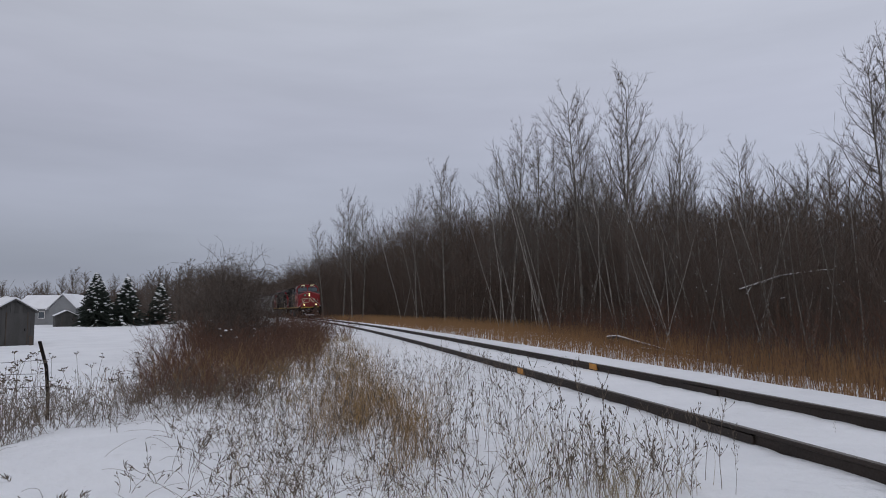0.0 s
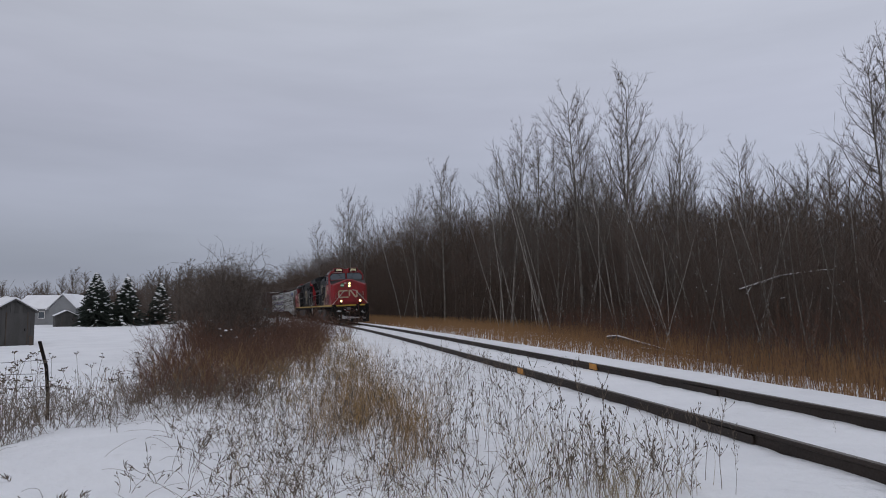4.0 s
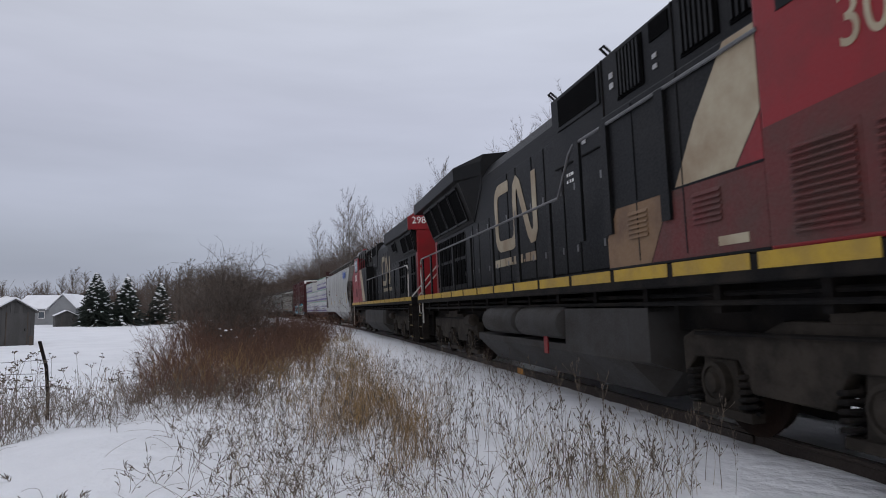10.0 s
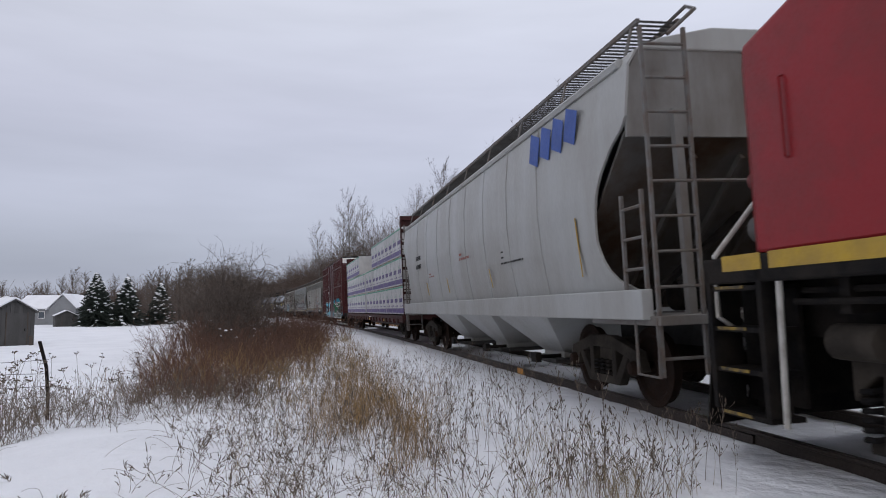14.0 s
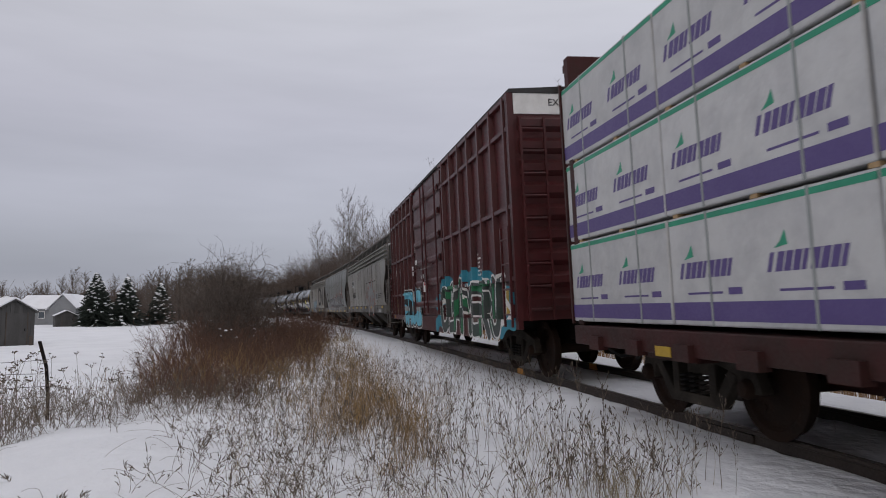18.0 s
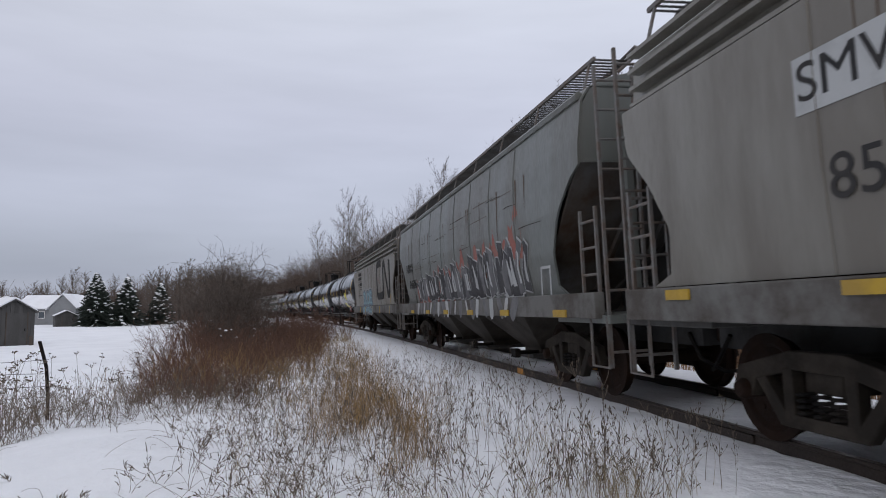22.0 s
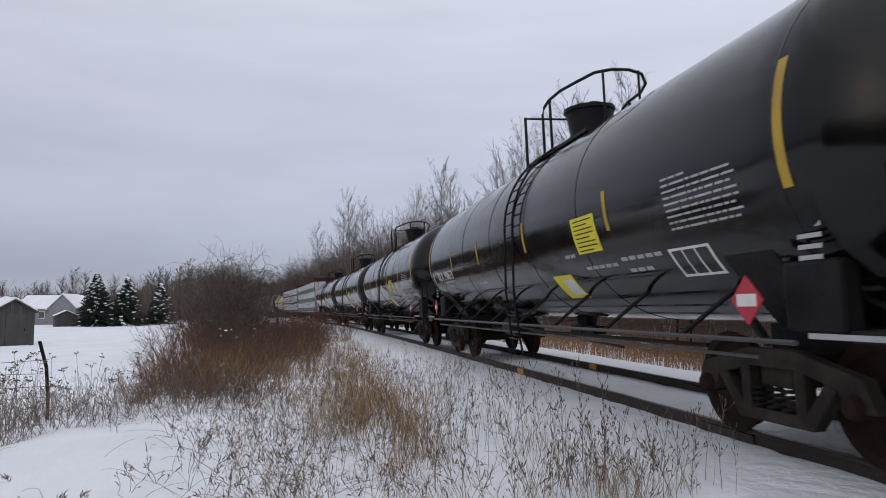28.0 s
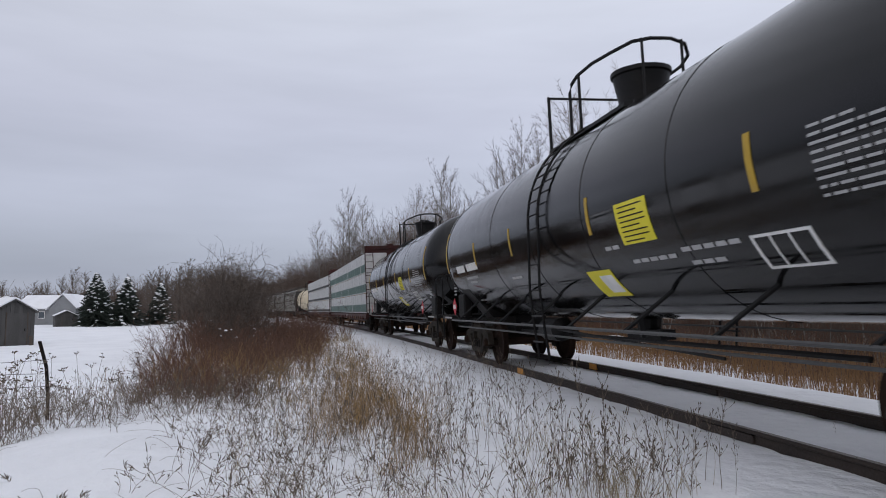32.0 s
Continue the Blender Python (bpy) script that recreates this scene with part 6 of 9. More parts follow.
    for s in (-1, 1):
        # a loop along each side that runs across in front, and a bar across behind
        part("railing", Geo().tube([(mid - 0.27, s * 0.74, top - 0.15), (mid - 0.27, s * 0.74, top + 0.58), (mid - 0.18, s * 0.74, top + 0.69), (mid + 0.05, s * 0.74, top + 0.75), (mid + 0.55, s * 0.72, top + 0.76), (mid + 0.95, s * 0.60, top + 0.78), (mid + 1.20, s * 0.40, top + 0.85), (mid + 1.28, s * 0.15, top + 0.88), (mid + 1.28, 0.0, top + 0.88)], 0.026, 7), TANKFIT, car, "black bent safety railing", smooth=True)
        part("railing_post", Geo().tube([(mid - 1.20, s * 0.74, top - 0.15), (mid - 1.20, s * 0.74, top + 0.80)], 0.030, 6), TANKFIT, car)
        part("railing_post", Geo().tube([(mid + 0.10, s * 0.74, top - 0.15), (mid + 0.10, s * 0.74, top + 0.74)], 0.026, 6), TANKFIT, car)
        part("railing_post", Geo().tube([(mid + 1.28, s * 0.30, top - 0.10), (mid + 1.28, s * 0.30, top + 0.87)], 0.022, 6), TANKFIT, car)
        if s > 0:
            part("railing", Geo().tube([(mid - 1.20, -0.74, top + 0.78), (mid - 1.20, 0.74, top + 0.78)], 0.022, 6), TANKFIT, car, "bar across behind the valves")
        # side ladder bent over the shell
        for dx in (-0.22, 0.22):
            pts = [(mid + dx, s * (radius + 0.07) * math.cos(radians(a)), axis + (radius + 0.07) * math.sin(radians(a))) for a in range(66, -6, -6)] + [(mid + dx, s * (radius + 0.1), 1.5), (mid + dx, s * (radius + 0.06), 0.95), (mid + dx, s * (radius + 0.0), 0.45)]
            part("ladder_stile", Geo().tube(pts, 0.02, 5), TANKFIT, car)
        for i in range(14):
            a = 64 - i * 7.5
            if a > -8:
                y, z = s * (radius + 0.07) * math.cos(radians(a)), axis + (radius + 0.07) * math.sin(radians(a))
            else:
                y, z = s * (radius + 0.08), axis - 0.25 - (i - 9) * 0.38
            part("rung", Geo().tube([(mid - 0.22, y, z), (mid + 0.22, y, z)], 0.014, 5), TANKFIT, car)
        # running rail along the foot of the tank
        part("side_rail", Geo().tube([(-H + 0.9, s * 1.44, 0.94), (H - 0.9, s * 1.44, 0.94)], 0.022, 6).tube([(-H + 1.4, s * 1.38, 0.80), (H - 1.4, s * 1.38, 0.80)], 0.016, 5), RAILGREY, car, "dark grey safety rail along the tank")
        for x in np.arange(-H + 1.6, H - 1.2, 1.7):
            part("rail_strut", Geo().tube([(x, s * 1.44, 0.94), (x + 0.35, s * 0.95, 1.42)], 0.025, 5), TANKFIT, car)
    part("bottom_outlet", Geo().tube([(0, 0, 1.15), (0, 0, 0.72)], 0.22, 12, 0.14).box(-0.5, 0.5, -0.12, 0.12, 0.70, 0.84), TANKFIT, car, "bottom outlet valve")
    part("brake_rigging", Geo().tube([(-4.5, -0.5, 0.72), (4.5, -0.5, 0.74)], 0.03, 6).tube([(-3.6, -0.8, 0.9), (3.0, -0.8, 0.66)], 0.02, 5).lathe([(-2.4, 0.05), (-2.35, 0.2), (-1.7, 0.2), (-1.6, 0.06)], 12, "x", (0, -0.7, 0.82)), TANKFIT, car, "brake rods and cylinder")
    for e in (-1, 1):
        x = e * H
        part("stub_sill", Geo().box(min(x - e * 2.6, x + e * 0.62), max(x - e * 2.6, x + e * 0.62), -0.36, 0.36, 0.62, 1.0), TANKFIT, car, "black stub sill")
        sad = [(-0.70, 0.98), (-1.22, 1.60), (-1.30, 1.78), (-1.2, 1.72), (-0.75, 1.3), (0, 1.12), (0.75, 1.3), (1.2, 1.72), (1.30, 1.78), (1.22, 1.60), (0.70, 0.98)]
        part("saddle", Geo().prism(sad, "x", x - e * 2.0, x - e * 1.3), TANKFIT, car, "black tank saddle", bevel=0.02)
        part("end_platform", Geo().box(min(x - e * 0.4, x + e * 0.40), max(x - e * 0.4, x + e * 0.40), -1.42, 1.42, 0.96, 1.04), TANKFIT, car, "end platform")
        for s in (-1, 1):
            part("end_railing", Geo().tube([(x + e * 0.36, s * 1.4, 0.45), (x + e * 0.36, s * 1.4, 2.0), (x + e * 0.34, s * 1.3, 2.1), (x + e * 0.34, s * 0.3, 2.1), (x + e * 0.34, s * 0.2, 2.0), (x + e * 0.34, s * 0.2, 1.04)], 0.024, 6), TANKFIT, car, "bent end railing", smooth=True)
            px, pz = e * (length / 2 - 2.2), 1.26
            pl = part("placard_holder", Geo().prism([(px, pz - 0.20), (px + 0.20, pz), (px, pz + 0.20), (px - 0.20, pz)], "y", s * 1.46, s * 1.475), HAZARD, car, "red hazard diamond")
            part("placard_band", Geo().box(px - 0.12, px + 0.12, s * 1.478 - 0.003, s * 1.478 + 0.003, pz - 0.05, pz + 0.05), WHITE, pl)
            part("placard_bracket", Geo().bar((px, s * 1.44, pz - 0.15), (px, s * 1.30, 0.9), 0.05, 0.05), TANKFIT, car)
            if s < 0:
                for i in range(4):
                    part("small_print", Geo().box(px + e * 0.55 - 0.12, px + e * 0.55 + 0.12, -1.315, -1.31, 1.78 - 0.08 * i, 1.815 - 0.08 * i), STENCIL, car)
                part("small_print", Geo().box(min(e * 7.2, e * 8.0), max(e * 7.2, e * 8.0), -1.43, -1.424, 0.975, 1.015), STENCIL, car)
            part("jacket_box", Geo().box(min(px + e * 0.1, px + e * 0.7), max(px + e * 0.1, px + e * 0.7), s * 1.12 - 0.1, s * 1.12 + 0.1, 1.0, 1.55), TANKFIT, car, bevel=0.04)
        coupler(car, e * (length / 2 - 0.30), e)
        bogie(car, e * (length / 2 - 2.55), behind)
    couple_up(car, behind, length, length / 2 - 2.55)
    return car


HOSERED = material("dirty_red_hose", (0.085, 0.018, 0.016), 0.7, other=(0.04, 0.018, 0.016), scale=8)
GREENSIGN = material("green_badge", (0.02, 0.16, 0.07), 0.5)
NUMBERGLOW = material("lit_number", (0.95, 0.88, 0.55), 0.5, glow=0.35, bump=0.0)
REDDARK = material("dusty_red_paint", (0.115, 0.020, 0.018), 0.65, other=(0.07, 0.033, 0.025), scale=1.4, amount=0.8)
DUSTCREAM = material("dusty_cream_paint", (0.20, 0.12, 0.062), 0.65, other=(0.11, 0.062, 0.038), scale=1.4, amount=0.8)
FUELTANK = material("dusty_grey_tank", (0.050, 0.049, 0.048), 0.7, spec=0.15, other=(0.030, 0.026, 0.022), scale=1.4, amount=0.8, bump=0.1)
HOPPERLIGHT = material("pale_grey_hopper_paint", (0.36, 0.37, 0.365), 0.42, spec=0.5, other=(0.27, 0.262, 0.24), scale=0.9, amount=0.7, streak=0.25, bump=0.05)
HOPPERGREY = material("grey_hopper_paint", (0.222, 0.217, 0.192), 0.40, spec=0.5, other=(0.115, 0.102, 0.083), scale=0.8, amount=0.8, streak=0.22, bump=0.06)
HOPPERTAN = material("weathered_tan_hopper_paint", (0.215, 0.207, 0.184), 0.42, spec=0.5, other=(0.135, 0.116, 0.09), scale=0.9, amount=0.85, streak=0.18, bump=0.08)
# Mid grey end tone, darker than the side paints it goes with.
ENDMID = material("mid_grey_end_paint", (0.095, 0.096, 0.094), 0.7, spec=0.2, other=(0.055, 0.05, 0.045), scale=1.2, amount=0.8, streak=0.4, bump=0.1)
SILLGREY = material("dusty_sill_paint", (0.15, 0.148, 0.14), 0.7, spec=0.2, other=(0.06, 0.05, 0.042), scale=1.6, amount=0.85, bump=0.1)
# Dark brown tone for the bays, far darker than the side sheets.
BAYGREY = material("dark_brown_bay_paint", (0.062, 0.055, 0.047), 0.75, spec=0.15, other=(0.026, 0.021, 0.017), scale=1.2, amount=0.85, streak=0.4, bump=0.1)
# Pale hopper paint with the end wall's shade put into the colour, plus brown stain.
ENDLIGHT = material("shaded_stained_light_paint", (0.23, 0.23, 0.225), 0.75, spec=0.15, other=(0.12, 0.10, 0.085), scale=1.1, amount=0.7, streak=0.4, bump=0.1)
ENDSLOPE = material("rust_streaked_slope", (0.10, 0.097, 0.092), 0.8, spec=0.12, other=(0.06, 0.036, 0.022), scale=1.0, amount=0.95, streak=0.3, bump=0.15)
HOPPERSAGE = material("grey_green_hopper_paint", (0.142, 0.155, 0.146), 0.42, spec=0.5, other=(0.094, 0.09, 0.076), scale=0.9, amount=0.75, streak=0.16, bump=0.08)
FADEDSPRAY = material("faded_white_spray", (0.23, 0.24, 0.235), 0.7, other=(0.17, 0.175, 0.17), scale=3)
GRAFSLATE = material("slate_spray", (0.055, 0.06, 0.06), 0.65, other=(0.02, 0.05, 0.035), scale=2.2, amount=0.8)
GRAFGREY = material("graphite_spray", (0.10, 0.10, 0.105), 0.7, other=(0.20, 0.20, 0.20), scale=3)
SKYDULL = material("dull_sky_spray", (0.24, 0.40, 0.44), 0.7, scale=3)
# Dark grey, also the end tone where no end paint is given.
ENDGREY = material("dark_grey_steel", (0.060, 0.060, 0.060), 0.75, spec=0.15, other=(0.028, 0.025, 0.022), scale=1.3, amount=0.8, bump=0.15)
LADDER = material("worn_grey_ladder", (0.15, 0.147, 0.143), 0.7, spec=0.2, other=(0.12, 0.085, 0.065), scale=6, amount=0.7)
CARRED = material("oxide_red_car_paint", (0.070, 0.0125, 0.0135), 0.42, spec=0.4, other=(0.044, 0.012, 0.0115), scale=1.4, amount=0.7, bump=0.08)
FLATRED = material("dirty_oxide_flat_car_paint", (0.050, 0.014, 0.013), 0.6, spec=0.25, other=(0.030, 0.016, 0.013), scale=1.8, amount=0.8, bump=0.1)
WRAPWHITE = material("white_lumber_wrap", (0.50, 0.502, 0.495), 0.45, other=(0.39, 0.392, 0.395), scale=2.2, amount=0.7, fine=4, bump=0.75, piece=0.05, dist=0.05)
WRAPPURPLE = material("purple_print", (0.085, 0.056, 0.19), 0.5, other=(0.11, 0.08, 0.22), scale=3)
WRAPGREEN = material("green_print", (0.02, 0.28, 0.16), 0.5)
WRAPDARK = material("dark_green_print", (0.03, 0.09, 0.07), 0.5)
STRAP = material("grey_strap", (0.28, 0.30, 0.29), 0.5)
WOOD = material("raw_lumber", (0.40, 0.27, 0.14), 0.8, scale=8)
TEAL = material("teal_spray", (0.02, 0.22, 0.30), 0.6, scale=3)
SKYSPRAY = material("sky_blue_spray", (0.16, 0.52, 0.66), 0.6, scale=3)
GREENSPRAY = material("green_spray", (0.015, 0.17, 0.07), 0.6, scale=3)
GRAFDARK = material("dark_grey_spray", (0.022, 0.022, 0.025), 0.6, other=(0.06, 0.06, 0.06), scale=3)
REDSPRAY = material("faded_red_spray", (0.27, 0.085, 0.065), 0.7, other=(0.24, 0.15, 0.125), scale=3)
PALESPRAY = material("pale_spray", (0.40, 0.41, 0.41), 0.7, scale=3)
BLUESPRAY = material("dusty_blue_spray", (0.15, 0.22, 0.27), 0.7, scale=3)
BLUEMARK = material("blue_lettering_paint", (0.04, 0.09, 0.33), 0.6)
DARKMARK = material("dark_grey_marking", (0.035, 0.035, 0.036), 0.8, spec=0.1, other=(0.06, 0.056, 0.052), scale=3)
TANKBLACK = material("glossy_black_tank_paint", (0.0032, 0.0032, 0.0036), 0.12, other=(0.0065, 0.0062, 0.006), scale=1.0, amount=0.8, fine=1.6, bump=0.10, dist=0.012, spec=0.36)
TANKFIT = material("black_fittings", (0.007, 0.007, 0.0075), 0.5, other=(0.018, 0.016, 0.015), scale=3, spec=0.2)
RAILGREY = material("dark_grey_rail_paint", (0.06, 0.06, 0.06), 0.5, other=(0.03, 0.03, 0.03), scale=3)
SIGNYELLOW = material("sign_yellow", (0.75, 0.66, 0.03), 0.5, scale=4, amount=0.2)
STENCIL = material("pale_grey_stencil", (0.42, 0.42, 0.42), 0.6, other=(0.3, 0.3, 0.3))
HAZARD = material("hazard_red", (0.50, 0.03, 0.05), 0.5)
TANKCREAM = material("cream_tank_paint", (0.62, 0.53, 0.36), 0.5, other=(0.42, 0.32, 0.2), scale=0.9, amount=0.6)

locomotive("3098", 12.1, 1, "red-nosed diesel locomotive with black hood and lit headlights")
locomotive("2983", 34.1, -1, "black diesel locomotive running hood first, red cab trailing")

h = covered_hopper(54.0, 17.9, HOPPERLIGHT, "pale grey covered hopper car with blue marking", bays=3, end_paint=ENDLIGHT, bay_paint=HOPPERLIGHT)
for s in (-1, 1):
    ribbon_x = 5.0
    g = Geo()
    for i in range(4):
        ribbon(g, [(ribbon_x + 0.3 + i * 0.46, 3.34), (ribbon_x + 0.45 + i * 0.46, 3.74)], 0.37, s * 1.555, 0.004)
    part("painted_bars", g, BLUEMARK, h, "blue slanted painted bars")
    stencils(h, 3.3, 1.95, 1.2, 0.4, 4, DARKMARK, s * 1.53, 7, 0.3)
    stencils(h, 0.2, 2.25, 0.9, 0.2, 2, REDSPRAY, s * 1.56, 2, 0.5)
    stencils(h, -3.6, 2.05, 0.8, 0.15, 2, REDSPRAY, s * 1.545, 3, 0.5)
    stencils(h, -5.6, 2.35, 0.8, 0.5, 2, DARKMARK, s * 1.56, 4, 0.5)
    for x in (6.75, 2.6, -1.2, -3.9):
        part("reflective_stripe", Geo().bar((x, s * 1.505, 1.6), (x - 0.02, s * 1.56, 1.95 if x < 5 else 2.35), 0.05, 0.012), YELLOW, h, "dull orange reflective stripe")

lumber_car(74.55, 23.2, [(-11.0, -3.2, 3), (-3.2, -0.75, 2), (-0.25, 2.3, 2), (2.3, 10.9, 3)], "red-brown centre-beam flat car stacked with wrapped lumber", WRAPWHITE, (WRAPPURPLE, WRAPGREEN), 0.17, WRAPPURPLE, 3)
box_car(95.3, 17.4)
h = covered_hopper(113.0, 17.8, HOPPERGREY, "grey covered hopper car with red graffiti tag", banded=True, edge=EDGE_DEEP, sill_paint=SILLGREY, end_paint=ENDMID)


def banded_side(x, z):
    return 1.572 if z < 1.402 else float(np.interp(z, (1.41, 2.2, 3.3), (1.502, 1.542, 1.542)))


def bulged_side(x, z):
    return 1.572 if z < 1.402 else float(np.interp(z, (1.41, 2.0, 2.6, 3.3), (1.424, 1.524, 1.564, 1.544)))


BANDED, BULGED = (banded_side, (), (1.40, 1.404, 2.2)), (bulged_side, (), (1.40, 1.404, 1.7, 2.0, 2.3, 2.6, 2.9))
bubble = [[(2.26, 2.10), (2.46, 1.95), (2.62, 1.55), (2.70, 1.20)], [(2.62, 1.50), (2.82, 1.98), (3.00, 2.34), (3.18, 1.98), (3.28, 1.50)], [(3.30, 1.46), (3.46, 1.95), (3.70, 2.50), (3.88, 2.0), (3.82, 1.40)],
          [(2.66, 1.34), (2.62, 1.16)], [(3.80, 1.40), (4.05, 1.28), (4.28, 1.16)], [(4.12, 1.62), (4.20, 1.84), (4.36, 1.90)]]
for i, pts in enumerate(bubble):
    spray("graffiti_rim", "faded red sprayed outline", h, [pts], 0.56 if i < 3 else 0.46, 0.001 + 0.0008 * i, REDSPRAY, BANDED)
for i, pts in enumerate(bubble):
    spray("graffiti_fill", "pale sprayed bubble letter", h, [pts], 0.42 if i < 3 else 0.34, 0.0065 + 0.0008 * i, FADEDSPRAY, BANDED)
spray("graffiti_line", "faded red sprayed curl", h, [[(4.30, 1.64), (4.02, 1.72), (4.22, 1.56), (4.72, 1.46)], [(2.78, 1.62), (2.95, 1.86), (3.02, 1.78)], [(3.55, 1.62), (3.66, 1.90), (3.74, 1.80)]], 0.09, 0.012, REDSPRAY, BANDED, 0.05)
r = random.Random(15)
for i in range(9):
    cx, cz = r.uniform(1.05, 1.85), r.uniform(1.65, 2.05)
    spray("graffiti_stroke", "thin red sprayed scribble", h, [[(cx, cz), (cx + r.uniform(-.1, .1), cz + r.uniform(.1, .25)), (cx + r.uniform(.05, .2), cz + r.uniform(-.1, .2))]], 0.028, 0.001 + 0.0007 * i, REDSPRAY, BANDED)
for i in range(7):
    cx, cz = r.uniform(-1.3, 2.2), r.uniform(1.12, 1.22)
    spray("graffiti_stroke", "thin blue sprayed scribble", h, [[(cx, cz), (cx + .15, cz + .08), (cx + .35, cz + r.uniform(-.05, .08))]], 0.02, 0.002 + 0.0007 * i, BLUESPRAY, BANDED)
part("name_patch", Geo().box(-5.52, -4.42, -1.548, -1.541, 2.52, 2.92), PALESPRAY, h, "pale patch behind the letters")
painted_word("SMW", -4.97, 2.72, 0.27, -1.5495, DARKMARK, h, "dark painted letters", 1.2)
painted_word("850555", -4.55, 2.03, 0.30, -1.538, DARKMARK, h, "dark painted numbers", 1.15)
part("notice", Geo().box(5.03, 5.60, -1.545, -1.532, 1.66, 1.97), PALESPRAY, h, "white-framed notice")
part("notice_panel", Geo().box(5.08, 5.55, -1.548, -1.546, 1.70, 1.93), GRAFGREY, h)
stencils(h, 5.85, 1.72, 0.9, 0.22, 3, DARKMARK, -1.54, 6, 0.4)
part("notice", Geo().box(6.0, 6.75, -1.578, -1.571, 1.10, 1.22), PALESPRAY, h, "pale painted patch on the sill")
part("placard_box", Geo().box(5.4, 5.66, -1.60, -1.57, 1.22, 1.31), SILLGREY, h, bevel=0.01)
for i in range(14):
    cx = r.uniform(1.6, 5.2)
    part("scrape", Geo().box(cx, cx + r.uniform(0.05, 0.14), -1.5455, -1.541, 2.52, 2.56), RUST, h, "rusty scuff")
for i in range(16):
    cx = r.uniform(-6.5, 6.8)
    spray("rust_run", "thin rusty run", h, [[(cx, 3.28), (cx + r.uniform(-.02, .02), 3.28 - r.uniform(0.3, 1.3))]], r.uniform(0.015, 0.05), 0.0006, RUSTRUN, BANDED, 0.006)
h2 = covered_hopper(130.4, 17.7, HOPPERSAGE, "weathered grey-green covered hopper car with black graffiti", edge=EDGE_STRAIGHT, sill_paint=SILLGREY, end_paint=HOPPERSAGE)
rr = random.Random(6)


def on_sheet(g):
    """Bends flat paint onto the bulge of the side sheet."""
    g.v = [(x, -(float(np.interp(z, (1.4, 2.0, 2.6, 3.3), (1.42, 1.52, 1.56, 1.54))) - y - 1.563), z) for x, y, z in g.v]
    return g


for i in range(16):
    cx = -4.5 + i * 0.65
    plate_z = 1.40 + 0.04 * i + rr.uniform(0.1, 0.3)
    part("graffiti_mist", on_sheet(plate(Geo(), blob(rr, cx, plate_z, rr.uniform(0.15, 0.34), rr.uniform(0.3, 0.5), 13, 0.45), -1.562, 0.0025)), REDSPRAY, h2)
for i in range(15):
    f = i / 14
    cx, hz, base = -4.2 + 9.5 * f, 0.80 + 0.16 * f, 1.42
    lw = 0.78
    for j in range(3):
        x0 = cx + lw * (-0.42 + 0.34 * j) + rr.uniform(-.06, .06)
        lean = rr.uniform(-0.28, 0.28)
        w0, w1, t = rr.uniform(0.12, 0.26), rr.uniform(0.10, 0.30), hz * rr.uniform(0.75, 1.05)
        k = rr.uniform(-0.12, 0.12)
        bar = [(x0 - w0, base + rr.uniform(-.02, .10)), (x0 + w0, base + rr.uniform(0.0, .12)), (x0 + k + w0 * 0.7, base + t * 0.5), (x0 + lean + w1, base + t * rr.uniform(.85, 1.0)), (x0 + lean - w1 * 0.3, base + t), (x0 + k - w0 * 0.9, base + t * 0.45)]
        mx, mz = sum(p[0] for p in bar) / 6, sum(p[1] for p in bar) / 6
        lift = 0.004 + 0.0006 * (i * 3 + j) % 0.011
        part("graffiti_outline", on_sheet(plate(Geo(), [(mx + (x - mx) * 1.16, mz + (z - mz) * 1.07) for x, z in bar], -1.566, lift)), PALESPRAY, h2, "pale sprayed outline")
        part("graffiti_fill", on_sheet(plate(Geo(), bar, -1.566, lift + 0.0035)), GRAFGREY if rr.random() < 0.3 else GRAFDARK, h2, "dark sprayed letter stroke")
        if rr.random() < 0.5:
            part("graffiti_inlay", on_sheet(plate(Geo(), [(mx + (x - mx) * 0.35, mz + (z - mz) * 0.6) for x, z in bar], -1.566, lift + 0.007)), PALESPRAY, h2)
for x0, x1, z0, z1 in ((6.4, 6.8, 1.78, 1.82), (6.4, 6.8, 1.36, 1.40), (6.4, 6.44, 1.4, 1.78), (6.76, 6.8, 1.4, 1.78)):
    part("printed_frame", Geo().box(x0, x1, -1.552, -1.545, z0, z1), PALESPRAY, h2)
for i in range(22):
    cx, cz, w = rr.uniform(-6.2, 5.6), rr.choice((2.46, 2.62, 2.72, 2.96, 3.05, 3.2)) + rr.uniform(-.04, .04), rr.uniform(0.25, 1.5)
    spray("crease", "long rusty crease in the side sheet", h2, [[(cx, cz), (cx + w * 0.4, cz + rr.uniform(-.01, .01)), (cx + w, cz + rr.uniform(-.015, .015))]], 0.011, 0.001, RUSTRUN if i % 2 else RUST, BULGED, 0.006)
for i in range(18):
    cx = rr.uniform(-6.5, 6.8)
    spray("rust_run", "thin rusty run", h2, [[(cx, 3.30), (cx + rr.uniform(-.02, .02), 3.30 - rr.uniform(0.4, 1.5))]], rr.uniform(0.02, 0.07), 0.0006, RUSTRUN, BULGED, 0.008)
for i in range(20):
    cx = -4.2 + 9.4 * i / 19
    spray("graffiti_sill", "sprayed paint on the sill", h2, [[(cx, 1.36), (cx + rr.uniform(-.2, .2), 1.14)]], rr.uniform(0.12, 0.3), 0.001 + 0.0008 * (i % 3), GRAFGREY if i % 2 else PALESPRAY, BULGED)
painted_word("NDYX", -5.75, 2.50, 0.28, -1.566, DARKMARK, h2, "dark painted letters", 1.1)
